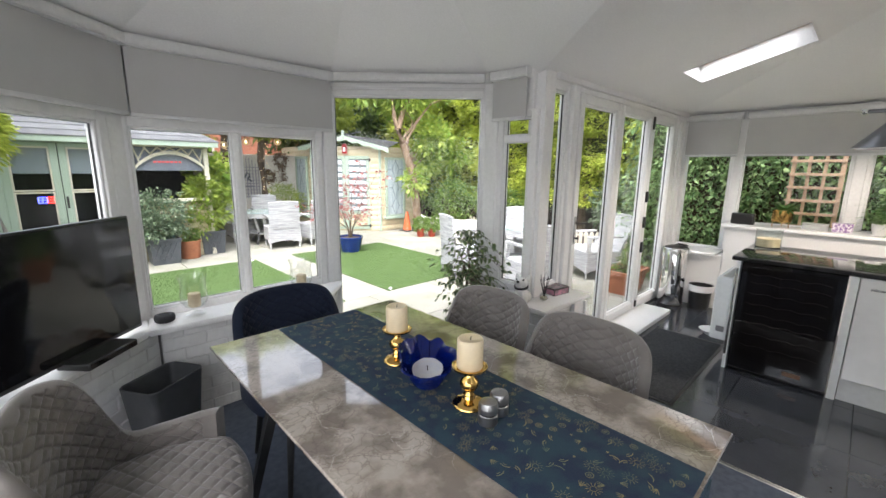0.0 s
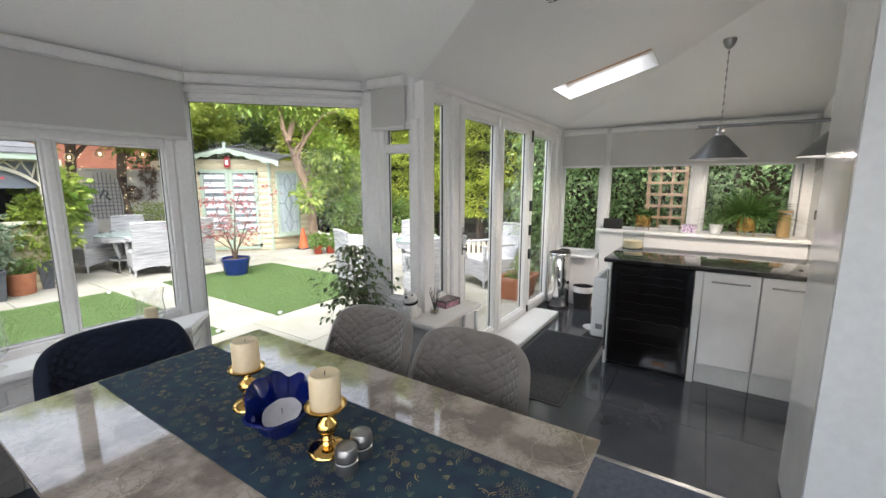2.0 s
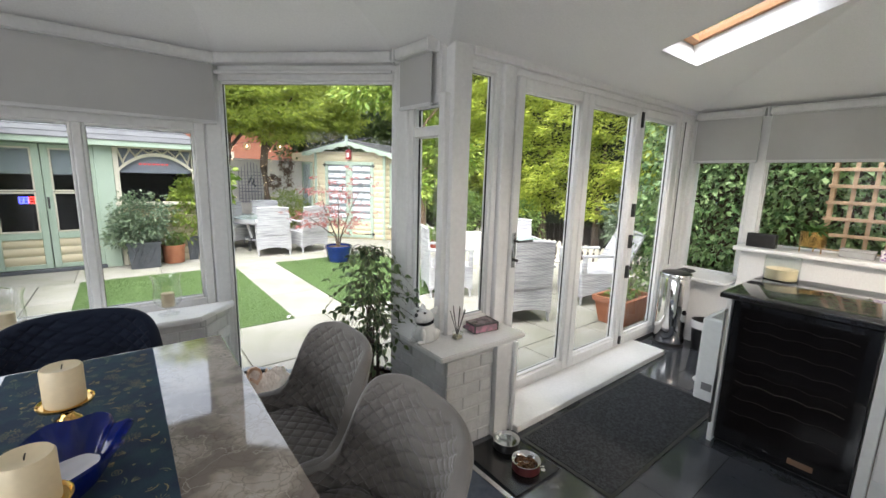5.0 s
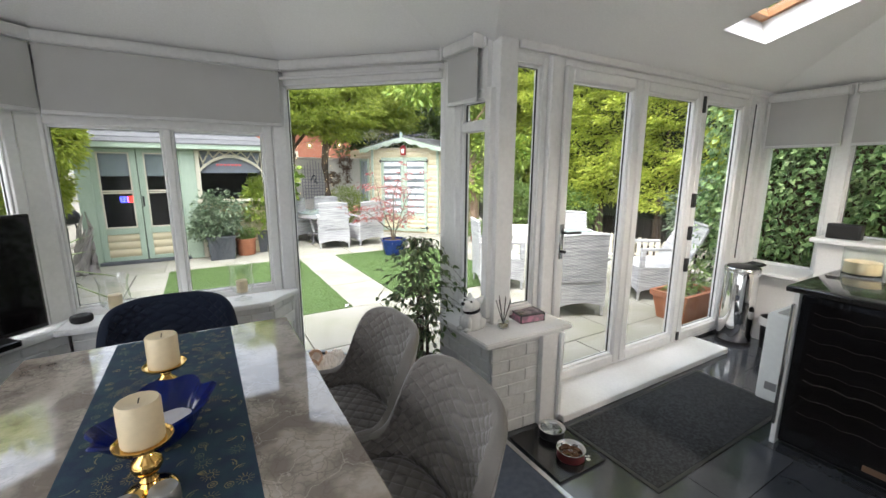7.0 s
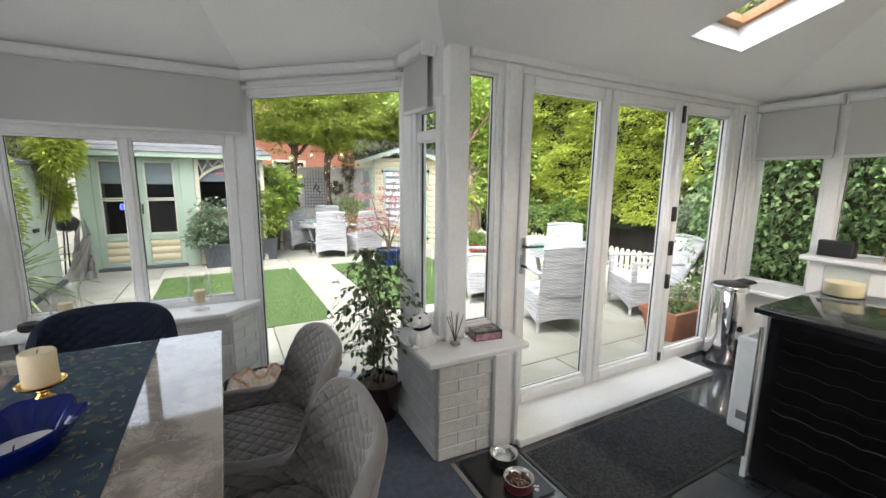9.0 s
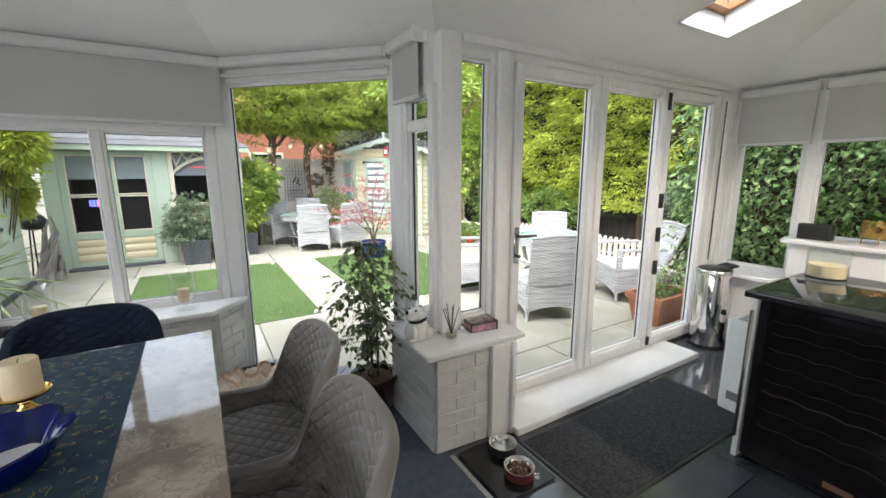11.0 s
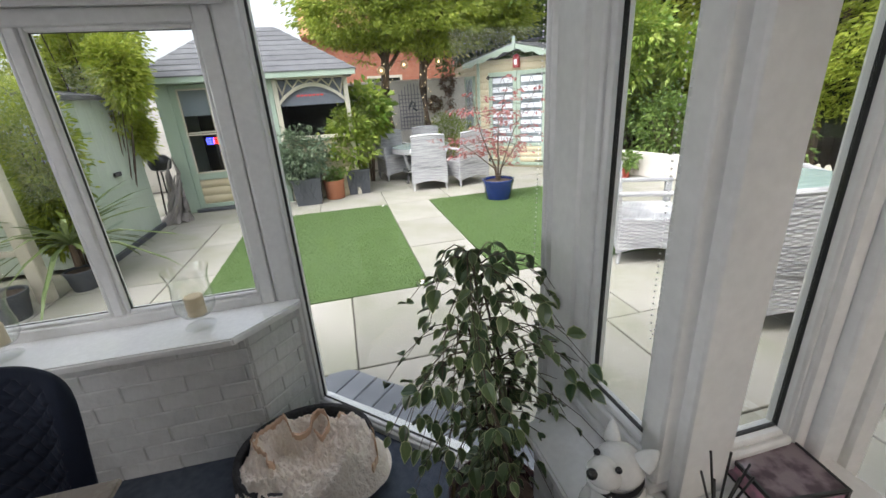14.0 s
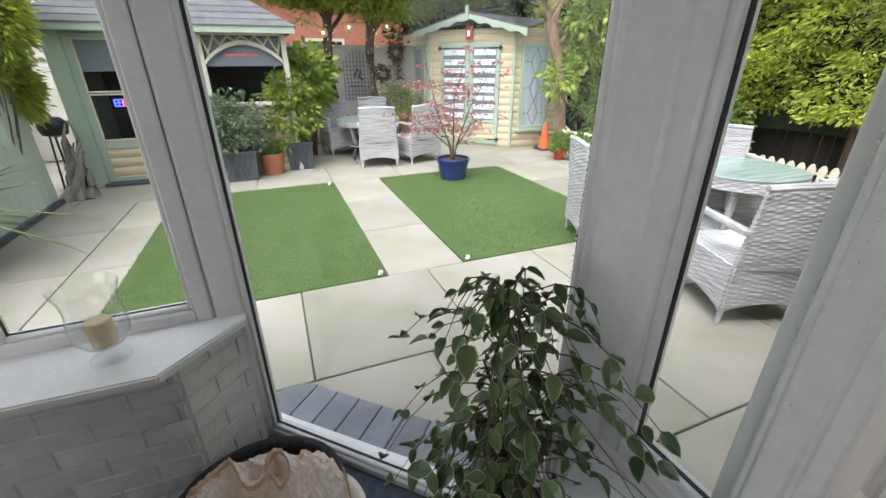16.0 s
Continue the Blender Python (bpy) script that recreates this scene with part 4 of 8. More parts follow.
# ---------- floor things ----------
def waste_bin():
    grey = surf("grey_bin_plastic", (0.045, 0.048, 0.052), (0.06, 0.062, 0.066), rough=0.5, scale=12, fine=80)
    t = thing("waste_bin", "open rectangular dark grey plastic waste bin", "bin", pose(0.31, 2.385, 0.004, 0, 0, 33))
    bm = bmesh.new()
    a, b, h, th = 0.155, 0.11, 0.42, 0.006
    rings = []
    for w, d, z in ((a * 0.78, b * 0.78, 0.0), (a, b, h), (a - th, b - th, h), (a * 0.78 - th, b * 0.78 - th, 0.012)):
        r = 0.03
        ring = []
        for sx, sy, s0 in ((1, -1, -90), (1, 1, 0), (-1, 1, 90), (-1, -1, 180)):
            for k in range(5):
                an = radians(s0 + k * 22.5)
                ring.append(bm.verts.new((sx * (w - r) + r * math.cos(an), sy * (d - r) + r * math.sin(an), z)))
        rings.append(ring)
    for p, q in zip(rings, rings[1:]):
        for k in range(len(p)):
            n = (k + 1) % len(p)
            bm.faces.new((p[k], p[n], q[n], q[k]))
    bm.faces.new(rings[0][::-1])
    bm.faces.new(rings[-1])
    part("body", bm, grey, t, "", 50)
    bm = bmesh.new()
    pts = [(v[0], v[1], h) for v in ((a, b - 0.03), (a, -b + 0.03), (a - 0.03, -b), (-a + 0.03, -b), (-a, -b + 0.03), (-a, b - 0.03), (-a + 0.03, b), (a - 0.03, b), (a, b - 0.03))]
    tube(bm, pts, 0.004, 6)
    part("rim", bm, grey, t)


def pet_bed():
    rope = surf("charcoal_weave", (0.03, 0.03, 0.034), (0.06, 0.06, 0.064), rough=0.9, scale=60, fine=220, bump=0.8)
    fleece = surf("tan_fleece_hem", (0.72, 0.5, 0.35), (0.64, 0.43, 0.29), rough=0.95, scale=20, fine=170, bump=0.4)
    sherpa = surf("cream_sherpa", (0.95, 0.86, 0.77), (0.86, 0.75, 0.65), rough=0.97, scale=70, fine=130, bump=1.0)
    t = thing("pet_bed", "round dark woven pet bed by the glass", "pet bed", pose(1.57, 2.44, 0.004))
    bm = bmesh.new()
    for k in range(6):
        r, z = 0.25 + 0.012 * math.sin(k * 0.55), 0.016 + k * 0.025
        tube(bm, [(r * math.cos(a * 0.19635), r * 0.86 * math.sin(a * 0.19635), z) for a in range(33)], 0.015, 8, False)
    part("rim", bm, rope, t, "coiled woven sides")
    part("base", turned([(0, 0), (0.22, 0), (0.22, 0.03), (0, 0.03)], 32, Matrix.Diagonal((1, 0.86, 1, 1))), rope, t)
    b = thing("pet_blanket", "crumpled cream sherpa blanket with a tan hem", "blanket", pose(1.585, 2.385, 0.06, 0, 0, -22))
    hems = (((-0.87, 0.1), (-0.76, 0.38), (-0.62, 0.52), (-0.47, 0.43), (-0.28, 0.24), (-0.14, 0.34), (-0.12, 0.58), (0.0, 0.6), (0.15, 0.42), (0.06, 0.28), (-0.06, 0.38)),
            ((-0.87, 0.1), (-0.69, 0.04), (-0.65, -0.14), (-0.47, -0.2), (-0.36, -0.36), (-0.3, -0.3)),
            ((0.2, 0.6), (0.28, 0.74), (0.44, 0.79), (0.58, 0.72), (0.72, 0.48), (0.85, 0.18), (0.87, -0.1)))

    def smooth_path(p, n=8):
        out = []
        for k in range(len(p) - 1):
            q = [Vector(p[max(0, min(len(p) - 1, k + e))]) for e in (-1, 0, 1, 2)]
            for i in range(n):
                s = i / n
                out.append(0.5 * (2 * q[1] + (q[2] - q[0]) * s + (2 * q[0] - 5 * q[1] + 4 * q[2] - q[3]) * s * s + (3 * q[1] - q[0] - 3 * q[2] + q[3]) * s ** 3))
        return out + [Vector(p[-1])]
    hems = [smooth_path(p) for p in hems]
    folds = [smooth_path(p) for p in (((-0.75, -0.35), (-0.5, -0.6), (-0.2, -0.55), (0.0, -0.35)), ((0.05, -0.85), (0.12, -0.5), (0.3, -0.15), (0.5, 0.1)), ((0.45, -0.75), (0.6, -0.45), (0.62, -0.1)))]
    ridge = np.array([list(q) for p in hems[:2] + folds for q in p])

    def height(x, y):
        r = math.hypot(x, y)
        d = math.sqrt(((ridge - np.array((x, y))) ** 2).sum(1).min())
        z = 0.06 + 0.05 * math.exp(-((r - 0.72) / 0.2) ** 2) + 0.045 * math.exp(-(d / 0.055) ** 2)
        z += 0.065 * math.exp(-((x - 0.55) ** 2 + (y - 0.5) ** 2) / 0.1) + 0.045 * math.exp(-((x - 0.5) ** 2 + (y + 0.3) ** 2) / 0.12)
        z -= 0.05 * math.exp(-((x - 0.04) ** 2 + (y - 0.08) ** 2) / 0.045) + 0.06 * math.exp(-((x + 0.5) ** 2 + (y - 0.18) ** 2) / 0.03)
        n = noise.noise(Vector((x * 2, y * 2, 9.0)))
        z += 0.05 * (0.26 - abs(noise.noise(Vector((x * 3.0 + n, y * 3.4, 5.0))))) + 0.03 * (0.25 - abs(noise.noise(Vector((x * 6 + n, y * 5.5, 15.0)))))
        return max(z, 0.0) * (1 - min(1, r) ** 8) + 0.015 * noise.noise(Vector((x * 23, y * 23, 1.0))) * min(1, 6 * (1.02 - min(1, r)))

    def heap(u, v):
        a, r = u * 2 * math.pi, v * (1 + 0.05 * math.sin(3 * u * 6.283))
        x, y = r * math.cos(a), r * math.sin(a)
        return Vector((x * 0.3, y * 0.262, height(x, y) - 0.05 * max(0, r - 0.85)))
    bm = bmesh.new()
    sheet(bm, 260, 100, heap)
    part("sherpa", bm, sherpa, b, "curly cream sherpa pile", 80)
    for p in hems:
        bm = bmesh.new()
        n = len(p) - 1
        sheet(bm, n, 4, lambda u, v: Vector((p[round(u * n)].x * 0.3, p[round(u * n)].y * 0.262, height(*p[round(u * n)]) - 0.006 + 0.026 * v)) + Vector((0.004 * math.sin(u * 30), 0.005 * v, 0)),
              lambda u, v: Vector((p[round(u * n)].x * 0.3 + 0.007, p[round(u * n)].y * 0.262 - 0.007, height(*p[round(u * n)]) - 0.006 + 0.026 * v)))
        part("hem", bm, fleece, b, "folded tan fleece hem", 80)


def leaf_mesh(bm, m, L, W, fold=0.25, droop=0.25):
    """One pointed oval leaf along local x."""
    c = [bm.verts.new(m @ Vector((L * f, 0, -droop * L * f * f))) for f in (0, 0.2, 0.5, 0.8, 1.0)]
    for side in (1, -1):
        s = [bm.verts.new(m @ Vector((L * f, side * W * w, 2 * w * W * fold - droop * L * f * f))) for f, w in ((0.14, 0.34), (0.42, 0.5), (0.75, 0.33))]
        for face in ((c[0], s[0], c[1]), (c[1], s[0], s[1], c[2]), (c[2], s[1], s[2], c[3]), (c[3], s[2], c[4])):
            bm.faces.new(face[::side])


def weeping_fig():
    """Potted fig: variegated hanging leaves on thin stems."""
    t = thing("potted_fig", "weeping fig with cream-edged leaves in a dark red pot", "houseplant", pose(2.19, 1.955, 0.004))
    glaze = surf("oxblood_glaze", (0.045, 0.012, 0.012), (0.03, 0.009, 0.01), rough=0.2, scale=6, coat=0.5)
    soil = surf("potting_soil", (0.06, 0.035, 0.022), (0.11, 0.07, 0.05), rough=0.95, scale=30, fine=90, bump=1.0)
    bark = surf("fig_bark", (0.1, 0.075, 0.05), (0.06, 0.045, 0.03), rough=0.85, scale=20, fine=90, bump=0.5)
    green = leafy("fig_leaf", (0.04, 0.08, 0.03), (0.14, 0.2, 0.075), 0.28, 0.12)
    edge = leafy("fig_leaf_edge", (0.5, 0.52, 0.3), (0.3, 0.36, 0.16), 0.4, 0.15)
    pot = part("pot", turned([(0, 0), (0.1, 0), (0.105, 0.008), (0.135, 0.21), (0.148, 0.215), (0.15, 0.24), (0.142, 0.246), (0.13, 0.24), (0.126, 0.215), (0, 0.215)], 40), glaze, t)
    part("soil", turned([(0.127, 0.214), (0.08, 0.224), (0, 0.228)], 30), soil, pot)
    r = random.Random(11)
    for i in range(5):
        a = i * 1.26 + 0.3
        bm = bmesh.new()
        top = (0.05 * math.cos(a + 0.5) - 0.045, 0.05 * math.sin(a + 0.5), 0.9 + 0.05 * r.random() - 0.06 * i)
        pts = [(0.03 * math.cos(a), 0.03 * math.sin(a), 0.22), (0.035 * math.cos(a), 0.035 * math.sin(a), 0.45), (0.04 * math.cos(a + 0.3), 0.04 * math.sin(a + 0.3), 0.68), top]
        tube(bm, pts, [0.008, 0.007, 0.005, 0.003], 7)
        part("stem", bm, bark, t)
    bl, be, bt = bmesh.new(), bmesh.new(), bmesh.new()
    for i in range(128):
        z0 = 0.36 + 0.68 * r.random() ** 0.9
        a = r.uniform(0, 2 * math.pi)
        reach = (0.06 + 0.2 * math.sin(math.pi * min(1, max(0.05, (1.12 - z0) / 0.85)) ** 0.8)) * r.uniform(0.5, 1.3)
        if math.cos(a + 0.4) > 0.5 and z0 < 0.75:
            reach *= 1.2
        pts = []
        for k in range(6):
            s = k / 5
            pts.append((reach * s * math.cos(a + 0.25 * s) - 0.07 * (z0 - 0.35), reach * s * math.sin(a + 0.25 * s), z0 + 0.07 * math.sin(math.pi * s * 0.8) - 0.13 * s * s))
        tube(bt, pts, [0.0022, 0.002, 0.0017, 0.0014, 0.001, 0.0008], 4)
        for k in range(1, 6):
            for side in (-1, 1):
                if r.random() < 0.42:
                    continue
                p = pts[k]
                m = Matrix.Translation(p) @ Matrix.Rotation(a + side * r.uniform(0.3, 1.3), 4, "Z") @ Matrix.Rotation(r.uniform(0.0, 1.0), 4, "Y") @ Matrix.Rotation(r.uniform(-0.6, 0.6), 4, "X")
                L = r.uniform(0.029, 0.047) + (0.02 if r.random() < 0.06 else 0)
                leaf_mesh(be, m, L, L * 0.64)
                leaf_mesh(bl, m @ Matrix.Translation((L * 0.03, 0, 0.0012)), L * 0.94, L * 0.55, 0.23)
                leaf_mesh(bl, m @ Matrix.Translation((L * 0.03, 0, -0.0014)), L * 0.94, L * 0.55, 0.23)
    part("branchwork", bt, bark, t, kind="stuff")
    part("leaf_edges", be, edge, t, "cream leaf margins", 0, "stuff")
    part("leaves", bl, green, t, "dark green leaf centres", 0, "stuff")


def pet_bowls():
    mat = surf("black_rubber_mat", (0.008, 0.008, 0.009), (0.011, 0.011, 0.012), rough=0.22, scale=20)
    m = thing("feeding_mat", "black pet feeding mat with a white paw mark", "mat", pose(2.565, 1.15, 0.008, 0, 0, -1.5))
    part("pad", box(-0.165, 0.155, -0.2, 0.185, 0, 0.006, 0.002), mat, m)
    white = surf("white_print", (0.6, 0.6, 0.6), rough=0.6)
    b = bmesh.new()
    for x, y, r in ((0.075, -0.155, 0.012), (0.058, -0.136, 0.006), (0.07, -0.131, 0.006), (0.083, -0.132, 0.006), (0.094, -0.14, 0.006)):
        bmesh.ops.create_circle(b, cap_ends=True, segments=12, radius=r, matrix=Matrix.Translation((x, y, 0.0066)))
    part("paw_mark", b, white, m)
    red = surf("dark_red_rubber", (0.1, 0.012, 0.012), rough=0.45)
    kib = surf("brown_kibble", (0.16, 0.07, 0.03), (0.09, 0.04, 0.018), rough=0.85, scale=60)
    for i, (x, y) in enumerate(((2.62, 1.235), (2.575, 1.055))):
        w = thing("pet_bowl", "steel pet bowl of water" if i == 0 else "steel pet bowl of dry food in a red base", "pet bowl", Matrix.Translation((x, y, 0.0142)) @ Matrix.Scale(0.92, 4), "pet bowls on the mat")
        part("bowl", turned([(0, 0.008), (0.05, 0.008), (0.066, 0.04), (0.078, 0.05), (0.08, 0.052), (0.077, 0.05), (0.074, 0.05), (0.062, 0.04), (0.048, 0.012), (0, 0.012)], 36), CHROME, w)
        part("base", turned([(0, 0), (0.075, 0), (0.078, 0.004), (0.072, 0.046), (0.068, 0.042), (0.052, 0.007), (0, 0.007)], 36), BLACKP if i == 0 else red, w)
        if i == 0:
            part("water", turned([(0.062, 0.037), (0, 0.037)], 28), glazing("bowl_water", (0.8, 0.85, 0.85), 0.15), w)
        else:
            b = bmesh.new()
            r = random.Random(5)
            for _ in range(90):
                a, q = r.uniform(0, 6.28), 0.052 * math.sqrt(r.random())
                bmesh.ops.create_icosphere(b, subdivisions=1, radius=r.uniform(0.0055, 0.0085), matrix=Matrix.Translation((q * math.cos(a), q * math.sin(a), 0.026 + r.uniform(0, 0.012))) @ Matrix.Diagonal((1, 1, 0.7, 1)))
            part("kibble", b, kib, w, "brown dry food", 60, "stuff")


def door_mat():
    rub = surf("charcoal_mat_pile", (0.014, 0.016, 0.019), (0.04, 0.043, 0.049), rough=0.9, scale=70, fine=130, bump=1.0, lo=0.42, hi=0.6)
    t = thing("door_mat", "charcoal ribbed door mat before the bifold doors", "door mat", Matrix.Translation((2.745, 0.68, 0.001)))
    part("backing", box(0, 1.38, 0, 0.575, 0, 0.006, 0.002), BLACKP, t)
    part("mat_surface", box(0.025, 1.355, 0.02, 0.555, 0.004, 0.0085, 0.002), rub, t, "ribbed textile pile")


def kitchen_bins():
    t = thing("pedal_bin", "tall round stainless steel bin with black lid", "bin", Matrix.Translation((4.98, 1.40, 0.0)))
    part("base_ring", turned([(0, 0), (0.128, 0), (0.13, 0.006), (0.128, 0.028), (0, 0.028)], 40), BLACKP, t)
    part("body", turned([(0.125, 0.028), (0.127, 0.032), (0.127, 0.63), (0.125, 0.634)], 48), CHROME, t, "polished steel barrel")
    part("collar", turned([(0.126, 0.634), (0.131, 0.637), (0.131, 0.662), (0.126, 0.668), (0.118, 0.668)], 48), STEEL, t)
    part("lid", turned([(0.118, 0.664), (0.112, 0.676), (0.07, 0.688), (0, 0.692)], 40), BLACKP, t)
    b = thing("small_bin", "small black bin with a white liner", "bin", Matrix.Translation((5.06, 1.13, 0.0)))
    part("body", turned([(0, 0), (0.09, 0), (0.095, 0.006), (0.115, 0.27), (0.118, 0.275), (0.112, 0.275), (0.09, 0.012), (0, 0.012)], 36), BLACKP, b)
    liner = surf("white_bin_liner", (0.7, 0.7, 0.7), (0.6, 0.6, 0.6), rough=0.4)
    bm = bmesh.new()
    sheet(bm, 48, 6, lambda u, v: Vector(((0.121 + 0.004 * math.sin(23 * u * 6.28) * v) * math.cos(6.2832 * u), (0.121 + 0.004 * math.sin(23 * u * 6.28) * v) * math.sin(6.2832 * u), 0.284 - 0.07 * v)))
    part("liner", bm, liner, b, "white plastic liner folded over the rim")
    d = thing("dish", "shallow pale dish heaped with dark pods", "dish", Matrix.Translation((4.32, 0.83, 0.0)))
    part("dish", turned([(0, 0), (0.05, 0), (0.06, 0.006), (0.1, 0.05), (0.104, 0.052), (0.098, 0.05), (0.055, 0.012), (0, 0.01)], 32), GLOSSW, d)
    b = bmesh.new()
    bx(b, -0.02, 0.17, -0.06, 0.06, 0, 0.016, 0.006)
    for i in range(6):
        tube(b, [(-0.01 + i * 0.03, -0.05, 0.02), (0.005 + i * 0.03, 0.05, 0.022)], 0.006, 6)
    k = thing("phone_tray", "small black tray on the low corner sill", "tray", Matrix.Translation((5.2, 1.44, 0.632)))
    part("tray", b, BLACKP, k)


# ---------- kitchen ----------
def panel_heater():
    h = thing("panel_heater", "white slim panel heater fixed on the island end", "heater", Matrix.Translation((3.715, 0.604, 0.185)))
    part("case", box(0, 0.56, 0.012, 0.125, 0.0, 0.51, 0.016, seg=3), MATTW, h)
    b = bmesh.new()
    for i in range(14):
        bx(b, 0.03 + i * 0.032, 0.05 + i * 0.032, 0.03, 0.09, 0.511, 0.514)
    part("grille", b, surf("grille_grey", (0.35, 0.35, 0.35), rough=0.5), h)
    part("control_panel", box(-0.004, 0.0, 0.03, 0.085, 0.07, 0.115), surf("control_grey", (0.2, 0.2, 0.21), rough=0.4), h)
    part("bracket", box(0.05, 0.45, 0.0, 0.013, 0.05, 0.37), STEEL, h)


def island():
    top = thing("worktop", "polished black granite worktop", "worktop")
    part("slab", box(3.63, 4.42, SOUTH_Y + 0.005, 0.635, 0.856, 0.888, 0.006, seg=2), GRANITE, top)
    part("front_edge", box(3.622, 3.6295, SOUTH_Y + 0.005, 0.635, 0.858, 0.886, 0.003), GRANITE, top, "rounded polished front edge")
    e = thing("end_panel", "white island end panel", "panel")
    part("panel", box(3.635, 4.36, 0.578, 0.602, 0.0, 0.855, 0.002), MATTW, e)
    wc = thing("wine_cooler", "black built-in wine cooler with a glass door", "wine cooler", Matrix.Translation((3.645, 0.0, 0.0)))
    part("body", box(0.03, 0.6, 0.005, 0.572, 0.01, 0.854), BLACKP, wc)
    d = part("door", box(0, 0.03, 0.006, 0.571, 0.03, 0.852, 0.004), SCREEN, wc)
    # glass front with shelf slats showing behind it
    g = part("glass", box(-0.0035, -0.0015, 0.05, 0.53, 0.12, 0.82), surf("smoked_glass", (0.006, 0.005, 0.005), rough=0.1, spec=0.22), d, "smoked glass front")
    wood = surf("dark_beech_shelf", (0.022, 0.014, 0.01), (0.012, 0.008, 0.006), rough=0.5, scale=8, stretch=(1, 1, 8))
    for i, z in enumerate((0.22, 0.31, 0.4, 0.47, 0.55, 0.63, 0.71, 0.77)):
        b = bmesh.new()
        tube(b, [(-0.006, 0.07 + k * 0.022, z + 0.012 * abs(math.sin(k * 0.52)) - (0.008 if i > 2 else 0)) for k in range(21)], 0.0014 if i != 2 else 0.003, 6)
        part("shelf_edge", b, wood, wc, "curved dark wooden shelf edge")
    part("label_plate", box(-0.006, -0.003, 0.14, 0.24, 0.07, 0.1), surf("brown_plate", (0.16, 0.09, 0.05), rough=0.4), wc)
    part("door_bar", box(-0.03, -0.012, 0.585, 0.6, 0.12, 0.8, 0.004), STEEL, wc, "steel bar handle")
    f = thing("filler_panel", "white upright filler panel", "panel")
    part("panel", box(3.64, 3.7, -0.045, -0.002, 0.0, 0.855, 0.002), MATTW, f)
    for i, (y1, y0) in enumerate(((-0.05, -0.383), (-0.388, -0.85))):
        c = thing("base_cabinet", "white gloss base cabinet with a steel bar handle", "cabinet", Matrix.Translation((3.645, y0, 0)), "island base cabinets")
        w = y1 - y0
        part("body", box(0.022, 0.6, 0, w, 0.14, 0.854), MATTW, c)
        dd = part("door", box(0, 0.02, 0.002, w - 0.002, 0.16, 0.85, 0.002), GLOSSW, c)
        b = bmesh.new()
        tube(b, [(-0.03, 0.06, 0.79), (-0.03, w - 0.05, 0.79)], 0.006, 8)
        for y in (0.085, w - 0.075):
            tube(b, [(0, y, 0.79), (-0.03, y, 0.79)], 0.005, 6)
        part("handle", b, STEEL, dd, "slim steel bar handle")
        part("plinth", box(0.03, 0.05, 0, w, 0.0, 0.145), MATTW, c)
    panel_heater()
    clear = glazing("jar_glass", (0.93, 0.95, 0.94), 0.07)
    j = thing("candle_jar", "wide clear glass jar with a cream candle", "candle jar", Matrix.Translation((4.27, 0.52, 0.888)))
    part("jar", turned([(0, 0), (0.085, 0), (0.09, 0.006), (0.09, 0.15), (0.086, 0.15), (0.085, 0.01), (0, 0.01)], 36), clear, j)
    part("candle", turned([(0, 0.011), (0.08, 0.011), (0.08, 0.075), (0, 0.077)], 32), WAX, j)


def tall_unit():
    t = thing("tall_cupboard", "tall white gloss kitchen cupboard", "cupboard", Matrix.Translation((2.19, SOUTH_Y, 0)))
    y1 = -0.444 - SOUTH_Y
    part("body", box(0.002, 0.47, 0.002, y1 - 0.022, 0.0, 2.35), MATTW, t, "white side panels")
    part("plinth", box(0.01, 0.465, y1 - 0.05, y1 - 0.03, 0.0, 0.1), MATTW, t)
    part("door", box(0.012, 0.468, y1 - 0.02, y1, 0.012, 2.34, 0.002), GLOSSW, t, "white mirror-gloss door")
    part("side_panel", box(-0.018, 0.0, 0.002, y1 + 0.001, 0.0, 2.36, 0.002), MATTW, t)
    r = thing("red_tin", "small red tin on top of the tall cupboard", "tin", Matrix.Translation((2.36, -0.53, 2.35)))
    part("tin", box(-0.05, 0.05, -0.04, 0.04, 0, 0.14, 0.006), surf("red_tin_paint", (0.3, 0.03, 0.025), rough=0.4), r)


